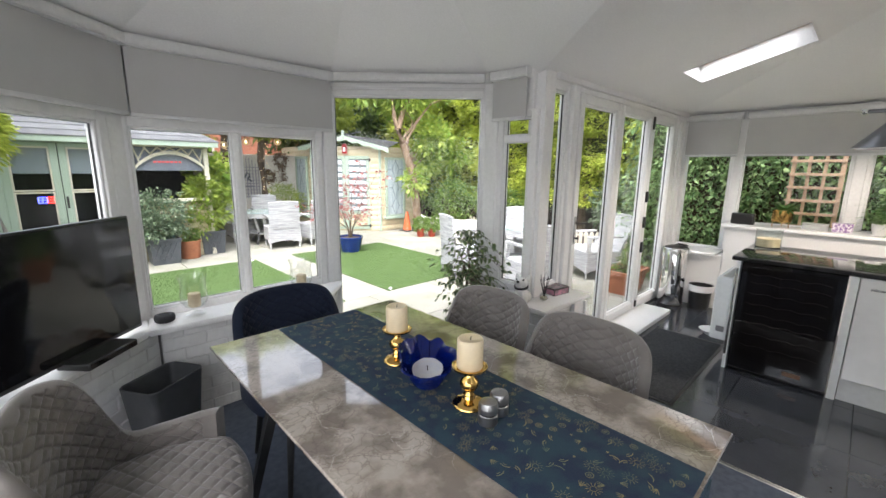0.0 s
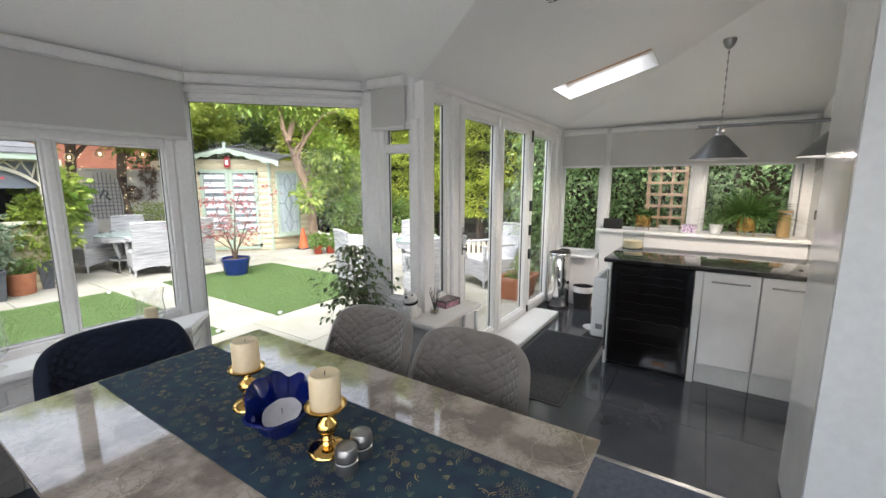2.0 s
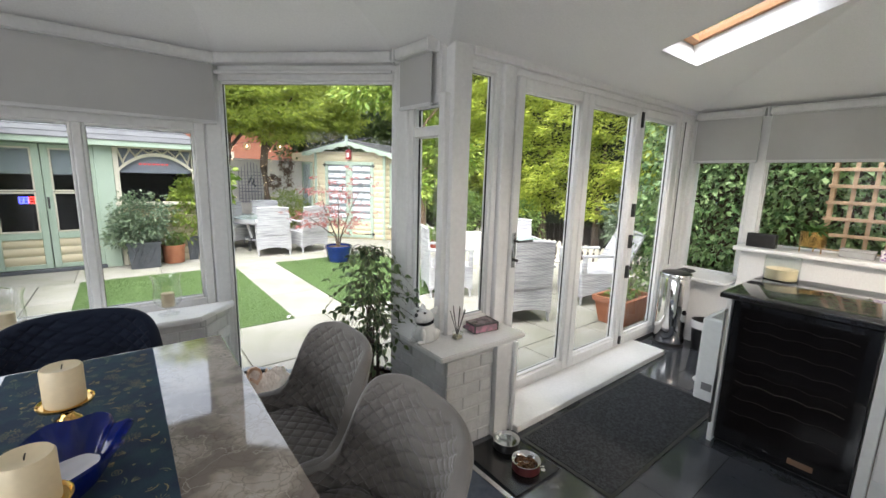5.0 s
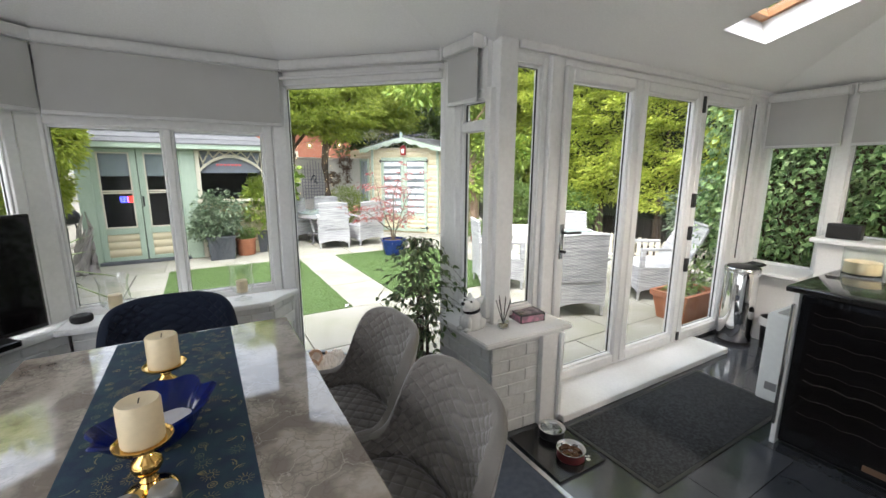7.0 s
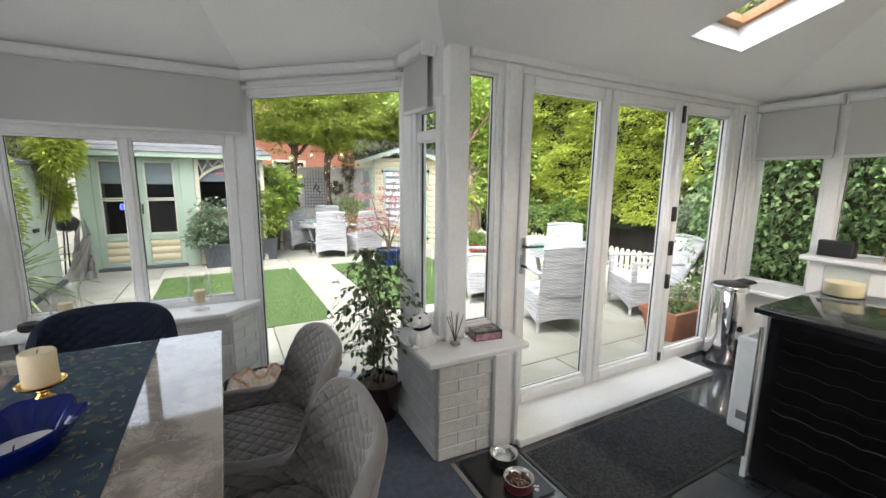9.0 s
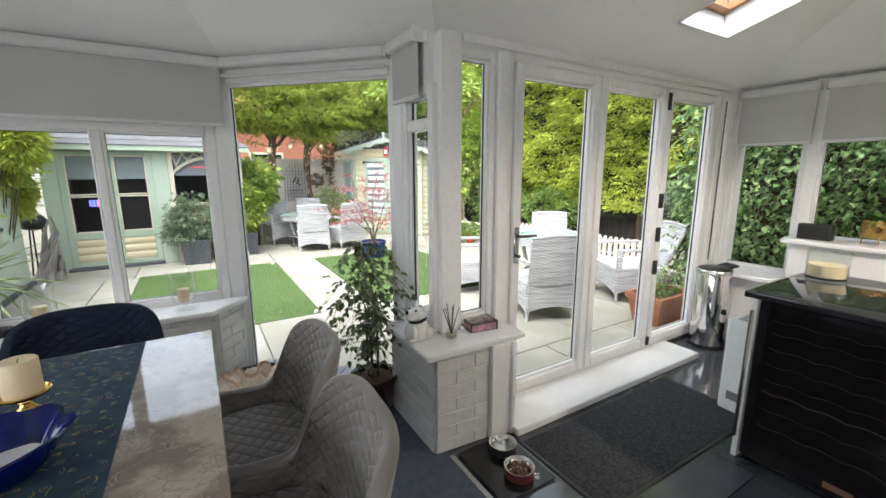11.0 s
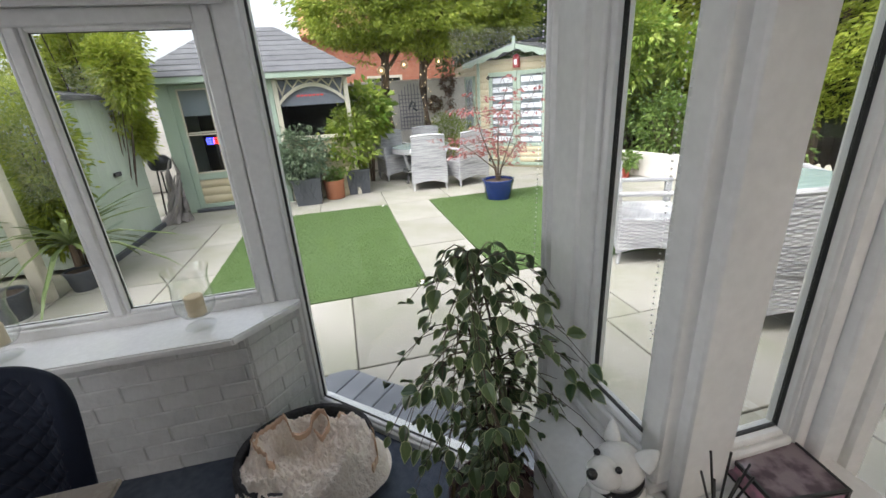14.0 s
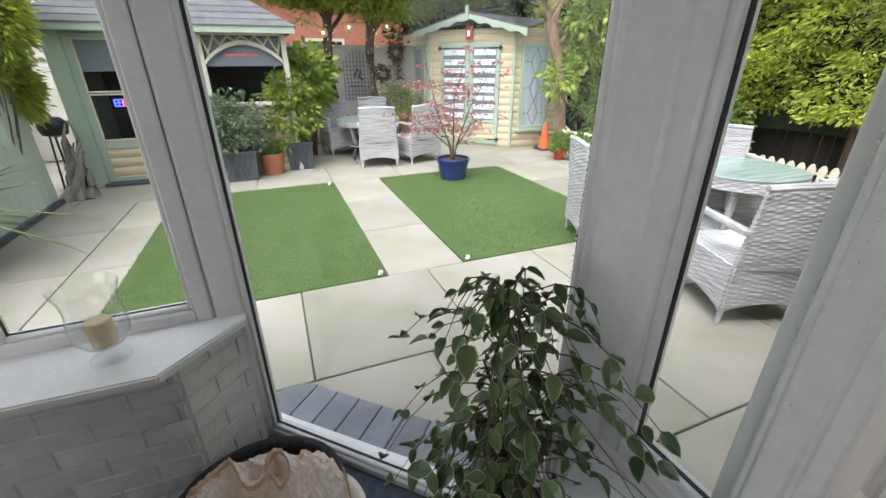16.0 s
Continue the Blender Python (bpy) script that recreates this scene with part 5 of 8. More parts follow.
def pendant_lights():
    x, z = 4.06, 1.912
    t = thing("pendant_light", "chrome bar pendant with conical shades over the island", "pendant light", Matrix.Translation((x, 0, 0)))
    b = bmesh.new()
    tube(b, [(0, 0.1, z), (0, -0.83, z)], 0.013, 12)
    part("bar", b, PEWTER, t)
    for y in (0.1, -0.83):
        bb = bmesh.new()
        bmesh.ops.create_uvsphere(bb, u_segments=16, v_segments=10, radius=0.022, matrix=Matrix.Translation((0, y, z)))
        part("finial", bb, CHROME, t)
    lamp = glow("lit_bulb", (1.0, 0.72, 0.45), 6)
    for y in (-0.06, -0.72):
        ch = bmesh.new()
        roof = min(sky_z(y), EAVES + EXTS * (EAST_X - x))
        top = roof - 0.012
        n = int((top - z) / 0.03)
        for i in range(n):
            bmesh.ops.create_uvsphere(ch, u_segments=8, v_segments=6, radius=1, matrix=Matrix.Translation((0, y, z + 0.03 * (i + 0.5))) @ Matrix.Rotation(i * 1.57, 4, "Z") @ Matrix.Diagonal((0.007, 0.003, 0.019, 1)))
        part("chain", ch, DULL, t, "dull steel chain")
        part("ceiling_rose", turned([(0, -0.02), (0.012, -0.02), (0.03, 0.0), (0.042, 0.025), (0.044, 0.05), (0, 0.05)], 24, Matrix.Translation((0, y, roof - 0.045))), DULL, t)
        part("fitting", turned([(0.012, 0.0), (0.026, -0.012), (0.03, -0.03), (0.022, -0.045), (0.034, -0.06), (0.04, -0.075)], 20, Matrix.Translation((0, y, z))), CHROME, t)
        part("shade", turned([(0.038, -0.07), (0.06, -0.09), (0.19, -0.235), (0.198, -0.245), (0.193, -0.245), (0.183, -0.232), (0.056, -0.094), (0.034, -0.076)], 40, Matrix.Translation((0, y, z))), PEWTER, t, "brushed metal conical shade")
        bb = bmesh.new()
        bmesh.ops.create_uvsphere(bb, u_segments=14, v_segments=10, radius=0.032, matrix=Matrix.Translation((0, y, z - 0.17)))
        part("bulb", bb, lamp, t, "warm lit bulb")
        pl = bpy.data.lights.new("pendant_bulb", "POINT")
        pl.energy, pl.shadow_soft_size, pl.color = 10.0, 0.03, (1.0, 0.86, 0.7)
        new("pendant_bulb", pl).location = (x, y, z - 0.215)
    d = thing("downlight", "small round chrome ceiling downlight", "downlight", Matrix.Translation((2.32, 0.69, sky_z(0.69))) @ Matrix.Rotation(-math.atan(EXTS), 4, "X"))
    part("ring", turned([(0.026, -0.002), (0.03, -0.008), (0.042, -0.006), (0.044, 0.0)], 28), CHROME, d)
    part("lens", turned([(0.027, -0.003), (0, -0.002)], 20), surf("frosted_lens", (0.5, 0.5, 0.5), rough=0.3), d)


def ledge_things():
    z, x = 0.962, 5.3
    s = thing("black_radio", "small black radio on the kitchen ledge", "radio", Matrix.Translation((x - 0.04, 0.88, z)))
    part("case", box(-0.04, 0.04, -0.1, 0.1, 0, 0.115, 0.008, seg=2), BLACKP, s)
    part("grille", box(-0.043, -0.04, -0.085, 0.085, 0.015, 0.1), surf("radio_cloth", (0.02, 0.02, 0.02), rough=0.9, fine=400, bump=0.6), s)
    for y, h, kind in ((0.57, 0.17, "fern"), (-0.37, 0.19, "grass")):
        t = thing("brass_planter", "hammered brass pot on thin legs with a leafy plant", "potted plant", Matrix.Translation((x, y, z)), "brass pots on the ledge")
        ham = surf("hammered_brass", (0.55, 0.36, 0.12), (0.42, 0.26, 0.08), rough=0.25, metal=1, scale=30, fine=70, bump=0.5)
        part("pot", turned([(0, 0.05), (0.078, 0.05), (0.082, 0.055), (0.082, h), (0.079, h), (0.078, h - 0.02), (0, h - 0.02)], 32), ham, t)
        for k in range(3):
            b = bmesh.new()
            tube(b, [(0.07 * math.cos(k * 2.1), 0.07 * math.sin(k * 2.1), 0.09), (0.075 * math.cos(k * 2.1), 0.075 * math.sin(k * 2.1), 0)], 0.004, 6)
            part("leg", b, GOLD, t)
        r = random.Random(int(y * 100) + 50)
        b = bmesh.new()
        n = 420 if kind == "grass" else 90
        for _ in range(n):
            a = r.uniform(0, 6.28)
            L = r.uniform(0.18, 0.4) if kind == "grass" else r.uniform(0.04, 0.12)
            m = Matrix.Translation((0.04 * r.random() * math.cos(a), 0.04 * r.random() * math.sin(a), h - 0.01)) @ Matrix.Rotation(a, 4, "Z") @ Matrix.Rotation(-r.uniform(0.35, 1.45), 4, "Y")
            leaf_mesh(b, m, L, L * (0.035 if kind == "grass" else 0.35), 0.2, r.uniform(0.5, 1.0))
        part("foliage", b, leafy("fern_green_" + kind, (0.05, 0.13, 0.02), (0.11, 0.22, 0.05), 0.5, 0.25), t, "soft green foliage", 0, "stuff")
    g = thing("grey_tin", "low grey storage tin on the ledge", "tin", Matrix.Translation((x, 0.31, z)))
    part("tin", box(-0.05, 0.05, -0.095, 0.095, 0, 0.05, 0.006), surf("grey_tin_paint", (0.4, 0.41, 0.4), rough=0.5), g)
    part("lid", box(-0.053, 0.053, -0.098, 0.098, 0.05, 0.062, 0.004), surf("pale_grey_lid", (0.5, 0.5, 0.49), rough=0.5), g)
    pb = thing("patterned_box", "small purple and white patterned box", "box", Matrix.Translation((x, 0.12, z)))
    pur = surf("purple_pattern", (0.2, 0.09, 0.28), (0.7, 0.65, 0.7), rough=0.5, scale=60, lo=0.45, hi=0.55)
    part("box", box(-0.05, 0.05, -0.07, 0.07, 0, 0.06, 0.003), pur, pb)
    part("lid", box(-0.053, 0.053, -0.073, 0.073, 0.06, 0.08, 0.003), pur, pb)
    w = thing("spider_plant", "spider plant in a white pot on the ledge", "houseplant", Matrix.Translation((x, -0.12, z)))
    part("pot", turned([(0, 0), (0.045, 0), (0.05, 0.005), (0.062, 0.1), (0.058, 0.1), (0.055, 0.09), (0, 0.09)], 28), GLOSSW, w)
    b = bmesh.new()
    r = random.Random(4)
    for _ in range(34):
        m = Matrix.Translation((0, 0, 0.09)) @ Matrix.Rotation(r.uniform(0, 6.28), 4, "Z") @ Matrix.Rotation(-r.uniform(0.5, 1.4), 4, "Y")
        leaf_mesh(b, m, r.uniform(0.1, 0.2), 0.012, 0.2, r.uniform(0.6, 1.2))
    part("foliage", b, leafy("spider_leaf", (0.12, 0.24, 0.07), (0.4, 0.48, 0.25), 0.5), w, "striped arching leaves", 0)
    p = thing("pasta_jar", "tall glass jar of pale pasta with wooden lid", "storage jar", Matrix.Translation((x - 0.02, -0.66, z)))
    part("jar", turned([(0, 0), (0.055, 0), (0.058, 0.005), (0.058, 0.24), (0, 0.24)], 28), glazing("pasta_glass", (0.9, 0.92, 0.9), 0.06), p)
    part("pasta", turned([(0, 0.006), (0.05, 0.006), (0.05, 0.22), (0, 0.22)], 24), surf("dry_pasta", (0.6, 0.4, 0.18), (0.48, 0.3, 0.12), rough=0.6, scale=4, fine=40, stretch=(60, 60, 1)), p)
    part("lid", turned([(0, 0.24), (0.06, 0.24), (0.06, 0.262), (0, 0.262)], 28), surf("lid_wood", (0.4, 0.26, 0.14), rough=0.5), p)
    k = thing("knife_rack", "dark magnetic knife rack with knives on the wall", "knife rack", Matrix.Translation((5.22, SOUTH_Y + 0.002, 1.72)))
    part("strip", box(-0.17, 0.17, 0, 0.016, -0.02, 0.02, 0.003), BLACKM, k)
    for i in range(5):
        b = bmesh.new()
        xx = -0.13 + i * 0.065
        bx(b, xx - 0.012, xx + 0.012, 0.016, 0.019, -0.1 - 0.01 * i, 0.03)
        part("blade", b, STEEL, k)
        b = bmesh.new()
        bx(b, xx - 0.01, xx + 0.01, 0.014, 0.03, 0.03, 0.13, 0.004)
        part("grip", b, BLACKP, k)
    so = thing("wall_socket", "black double wall socket", "socket", Matrix.Translation((5.1, SOUTH_Y + 0.002, 1.2)))
    part("plate", box(-0.07, 0.07, 0, 0.008, -0.043, 0.043, 0.003), BLACKP, so)


dining_table()
table_runner()
candle(0.91, 1.19)
candle(0.895, 0.795)
glass_bowl()
shaker(0.865, 0.69)
shaker(0.93, 0.7)
chairs()
television()
hurricane(1.23, 2.72)
hurricane(0.56, 2.73)
pier_things()
waste_bin()
pet_bed()
weeping_fig()
pet_bowls()
door_mat()
kitchen_bins()
island()
tall_unit()
pendant_lights()
ledge_things()

# ---------- garden materials ----------
SLAB = surf("buff_paving", (0.31, 0.292, 0.257), (0.23, 0.228, 0.172), rough=0.7, scale=1.7, fine=45, bump=0.25, piece=0.13)
SAND = surf("joint_sand", (0.16, 0.15, 0.12), (0.11, 0.1, 0.08), rough=0.95, scale=10, fine=120)
SAGE = surf("sage_paint", (0.37, 0.45, 0.36), (0.32, 0.4, 0.31), rough=0.55, scale=3, fine=30, bump=0.08, stretch=(1, 1, 0.3))
CREAM = surf("cream_paint", (0.56, 0.49, 0.33), (0.5, 0.43, 0.28), rough=0.6, scale=3, fine=30, bump=0.08)
CREAMW = surf("cream_trim", (0.6, 0.56, 0.45), (0.54, 0.5, 0.4), rough=0.6, scale=4, fine=40)
FELT = surf("grey_roof_shingle", (0.135, 0.137, 0.142), (0.1, 0.102, 0.106), rough=0.9, scale=8, fine=150, bump=0.6, piece=0.12)
RENDER = surf("white_render", (0.66, 0.62, 0.56), (0.54, 0.51, 0.46), rough=0.9, scale=2, fine=60, bump=0.4)
RATTAN = surf("white_rattan", (0.48, 0.48, 0.48), (0.28, 0.28, 0.29), rough=0.6, scale=10, fine=60, stretch=(0.4, 0.4, 9), lo=0.42, hi=0.62)
TERRA = surf("terracotta", (0.4, 0.16, 0.08), (0.32, 0.12, 0.06), rough=0.8, scale=10, fine=70, bump=0.3)
LEAD = surf("grey_planter", (0.06, 0.066, 0.075), (0.085, 0.09, 0.1), rough=0.55, scale=10, fine=60, bump=0.2)
BARK = surf("tree_bark", (0.13, 0.09, 0.06), (0.07, 0.05, 0.035), rough=0.9, scale=12, fine=50, bump=0.9, stretch=(1, 1, 0.25))
SOIL = surf("garden_soil", (0.05, 0.035, 0.025), (0.08, 0.055, 0.04), rough=0.95, scale=20, fine=90, bump=0.9)
# near-black colour standing in for the unlit inside of the summerhouse
INSIDE_SHADE = surf("interior_shade", (0.015, 0.016, 0.018), (0.02, 0.02, 0.022), rough=0.5)
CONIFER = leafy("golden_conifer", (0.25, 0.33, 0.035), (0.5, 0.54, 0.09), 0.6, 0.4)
# darker copy of golden_conifer, with shade put into the leaf colour
CONIFER_SHADED = leafy("shaded_conifer", (0.17, 0.24, 0.03), (0.4, 0.45, 0.07), 0.6, 0.4)
BROAD = leafy("broad_leaf", (0.09, 0.17, 0.035), (0.22, 0.31, 0.07), 0.45, 0.3)
LIME = leafy("lime_shrub_leaf", (0.16, 0.24, 0.03), (0.3, 0.36, 0.06), 0.45, 0.3)
GREYLEAF = leafy("variegated_leaf", (0.06, 0.1, 0.055), (0.22, 0.28, 0.17), 0.4, 0.2)
IVY = leafy("ivy_leaf", (0.075, 0.165, 0.05), (0.36, 0.48, 0.21), 0.35, 0.25)
FRESH = leafy("fresh_tree_leaf", (0.14, 0.25, 0.03), (0.42, 0.5, 0.1), 0.45, 0.35)
PALEBARK = surf("pale_bark", (0.3, 0.21, 0.14), (0.18, 0.12, 0.08), rough=0.9, scale=12, fine=50, bump=0.8, stretch=(1, 1, 0.3))
# backdrop leaves, dark because the shadows among them are put into the colour
DARKLEAF = leafy("shaded_backdrop_leaf", (0.03, 0.06, 0.014), (0.11, 0.16, 0.03), 0.6, 0.25)
MAPLE = leafy("red_maple_leaf", (0.27, 0.06, 0.06), (0.44, 0.18, 0.16), 0.5, 0.3)
# near-black green: the shade between hedge sprays put into a colour
HEDGE_SHADE = surf("hedge_inner_shade", (0.012, 0.018, 0.008), (0.02, 0.028, 0.01), rough=1.0, scale=6, fine=40, bump=1.0)


# ---------- foliage ----------
def cloud(name, mat, P, D, L, W, parent=None, label="", droop=0.25):
    """Small folded leaves: at points P, along directions D, lengths L."""
    n = len(P)
    D = D / np.linalg.norm(D, axis=1, keepdims=True)
    R = nrg.normal(size=(n, 3))
    S = np.cross(D, R)
    S /= np.linalg.norm(S, axis=1, keepdims=True) + 1e-9
    N = np.cross(S, D)
    L = np.asarray(L)[:, None]
    Wd = L * W
    drop = np.array([[0, 0, -1.0]]) * L * droop
    v = np.stack([P, P + D * L * 0.45 + S * Wd * 0.5 + N * Wd * 0.15 + drop * 0.2, P + D * L + drop, P + D * L * 0.45 - S * Wd * 0.5 + N * Wd * 0.15 + drop * 0.2], 1).reshape(-1, 3)
    k = np.arange(n)[:, None] * 4
    faces = np.concatenate([k + np.array([[0, 1, 2]]), k + np.array([[0, 2, 3]])], 1).reshape(-1, 3)
    me = bpy.data.meshes.new(name)
    me.from_pydata(v.tolist(), [], faces.tolist())
    me.materials.append(mat)
    ob = new(name, me)
    if parent is not None:
        ob.parent = parent
    return tagged(ob, label, kind="stuff")


def tufts(centres, out, per, spread, L, flat=0.5):
    """Clumps of leaves that fan out of each centre along its outward direction."""
    c = np.repeat(centres, per, 0)
    o = np.repeat(out, per, 0)
    j = nrg.normal(size=c.shape)
    j[:, 2] *= flat
    P = c + j * spread * 0.5
    D = o + j * 0.75
    return P, D, nrg.uniform(L * 0.6, L * 1.25, len(P))


def ball_points(c, r, n, shell=0.55):
    d = nrg.normal(size=(n, 3))
    d /= np.linalg.norm(d, axis=1, keepdims=True)
    q = nrg.uniform(shell, 1, (n, 1)) * (1 + 0.22 * np.sin(d[:, :1] * 7 + c[0] * 5) * np.cos(d[:, 1:2] * 6 + c[1]))
    return np.array(c) + d * q * np.array(r), d


def bush(name, label, mat, base, balls, n, L, W=0.5, category="shrub", per=9, trunk=True, group=""):
    t = thing(name, label, category, Matrix.Translation(base), group)
    Ps, Ds, Ls = [], [], []
    for c, r in balls:
        p, d = ball_points(c, r, n)
        d[:, 2] += 0.15
        a = tufts(p, d, per, L * 1.1, L, 0.8)
        Ps.append(a[0]), Ds.append(a[1]), Ls.append(a[2])
    cloud("crown", mat, np.concatenate(Ps), np.concatenate(Ds), np.concatenate(Ls), W, t, "many small leaves")
    if trunk:
        bm = bmesh.new()
        for c, r in balls:
            for k in range(5):
                a = k * 1.3
                e = Vector(c) + Vector((r[0] * 0.5 * math.cos(a), r[1] * 0.5 * math.sin(a), r[2] * 0.3))
                tube(bm, [(0.03 * math.cos(a), 0.03 * math.sin(a), 0), Vector((0, 0, 0)).lerp(e, 0.5) + Vector((0.02, 0, 0)), e], [0.012, 0.008, 0.003], 6)
        part("stems", bm, BARK, t)
    return t


# ---------- ground ----------
def paving():
    ground = part("ground", box(-400, 400, -400, 400, -0.6, -0.118), SAND, None, "", 0, "structure")
    tagged(ground, "sandy earth under the garden paving", "ground")
    pav = thing("pavement", "buff stone patio slabs with dark joints", "paving", kind="structure")
    shapes, g = {}, 0.0048
    rects = []

    def row(y0, y1, x0, x1, w, off=0.0):
        x = x0 - off
        while x < x1 - 0.05:
            a, b = max(x, x0), min(x + w, x1)
            if b - a > 0.08:
                rects.append((a, b, y0, y1))
            x += w
    row(1.7, 2.26, 2.3, 8.4, 0.98, 0.3)
    row(2.26, 3.22, -2.2, 8.4, 1.03, 0.5)
    row(3.22, 4.21, -2.2, 7.6, 0.98, 0.91)
    for k in range(3):
        y = 4.21 + k
        rects.append((2.45, 3.1, y, y + 1))
        row(y, y + 1, -2.2, 0.515, 0.9, 0.4)
        row(y, y + 1, 5.05, 7.6, 0.9, 0.1 + 0.3 * k)
    row(7.21, 8.2, -2.2, 7.6, 1.0, 0.35)
    row(8.2, 9.2, -2.2, 7.6, 1.0, 0.8)
    row(9.2, 10.4, -2.2, 7.6, 1.0, 0.2)
    for x0, x1, y0, y1 in rects:
        key = (round(x1 - x0, 2), round(y1 - y0, 2))
        if key not in shapes:
            shapes[key] = mesh_of(box(g, key[0] - g, g, key[1] - g, -0.03, 0, 0.004), "slab", SLAB, 30)
        o = new("slab", shapes[key])
        o.parent = pav
        o.matrix_basis = Matrix.Translation((x0, y0, GROUND + rng.uniform(-0.002, 0.002)))
    turf = surf("turf_base", (0.075, 0.125, 0.035), (0.09, 0.15, 0.045), rough=0.95, scale=5, fine=300, bump=0.8)
    blades = leafy("turf_blade", (0.08, 0.145, 0.035), (0.14, 0.215, 0.06), 0.7, 0.15)
    for x0, x1, y0, y1 in ((0.515, 2.45, 4.21, 7.2), (3.1, 5.05, 4.21, 7.2)):
        t = thing("lawn", "rectangle of short green artificial turf", "lawn", Matrix.Translation((x0, y0, GROUND)), "turf rectangles", "structure")
        part("turf_backing", box(0.004, x1 - x0 - 0.004, 0.004, y1 - y0 - 0.004, -0.02, 0.006, 0.003), turf, t)
        n = 52000
        P = np.stack([nrg.uniform(0.006, x1 - x0 - 0.006, n), nrg.uniform(0.006, y1 - y0 - 0.006, n), np.full(n, 0.004)], 1)
        D = nrg.normal(size=(n, 3)) * 0.5
        D[:, 2] = 1
        cloud("blades", blades, P, D, nrg.uniform(0.012, 0.026, n), 0.16, t, "short green blades", 0.1)
    for x, y in ((2.4, 4.26), (3.16, 4.26), (2.38, 7.12)):
        s = thing("solar_light", "small white flush solar ground light", "ground light", Matrix.Translation((x, y, GROUND + 0.006)), "turf edge lights")
        part("disc", turned([(0, 0), (0.035, 0), (0.036, 0.008), (0.03, 0.016), (0, 0.018)], 18), CHROME, s)
        part("lens", turned([(0.02, 0.0185), (0, 0.021)], 12), GLOSSW, s)


def lead_apron():
    a, b = (1.62, 2.96), (2.46, 2.17)
    t = thing("threshold_apron", "grey lead-covered step outside the glass panel", "step", along(a, b, GROUND), kind="structure")
    lead = surf("grey_lead", (0.2, 0.21, 0.23), (0.15, 0.16, 0.18), rough=0.5, scale=6, fine=40, bump=0.2, piece=0.1)
    L = dist(a, b)
    n = 9
    w = (L - 0.04) / n
    m = mesh_of(box(0.002, w - 0.002, 0.0, 0.24, 0, 0.055, 0.005), "lead_piece", lead, 30)
    for i in range(n):
        o = new("lead_piece", m)
        o.parent = t
        o.matrix_basis = Matrix.Translation((0.02 + i * w, 0, 0))
    bm = bmesh.new()
    rim = [(-0.13, 0.0), (0.018, 0.0), (0.018, 0.24), (-0.05, 0.225), (-0.12, 0.15)]
    lo, hi = [[bm.verts.new((x, y, z)) for x, y in rim] for z in (0.0, 0.055)]
    bm.faces.new(hi), bm.faces.new(lo[::-1])
    for k in range(5):
        bm.faces.new((lo[k], lo[(k + 1) % 5], hi[(k + 1) % 5], hi[k]))
    part("lead_piece", bm, lead, t, "", 0)
    part("frame_bar", box(-0.02, L + 0.02, -0.1, 0.0, 0.0, 0.1, 0.006), UPVC, t)


# ---------- garden buildings ----------
def boards(parent, m, w, z0, z1, mat, h=0.115, name="board", gap=None):
    """Rounded log-lap boards as pieces along local x."""
    def f(u, v):
        a = math.pi * (v - 0.5)
        return Vector((u, -0.018 * math.cos(a) ** 0.7 if abs(v - 0.5) < 0.499 else 0.0, v * (h - 0.004)))
    z = z0
    cache = {}
    while z < z1 - 0.03:
        hh = min(1.0, (z1 - z) / h)
        key = (round(w, 3), round(hh, 2))
        if key not in cache:
            bm = bmesh.new()
            sheet(bm, 1, 6, lambda u, v: Vector((u * w, f(u, v).y, f(u, v).z * hh)), lambda u, v: Vector((u * w, 0.01, v * (h - 0.004) * hh)))
            cache[key] = mesh_of(bm, name, mat, 50)
        o = new(name, cache[key])
        o.parent = parent
        o.matrix_basis = m @ Matrix.Translation((0, 0, z))
        z += h


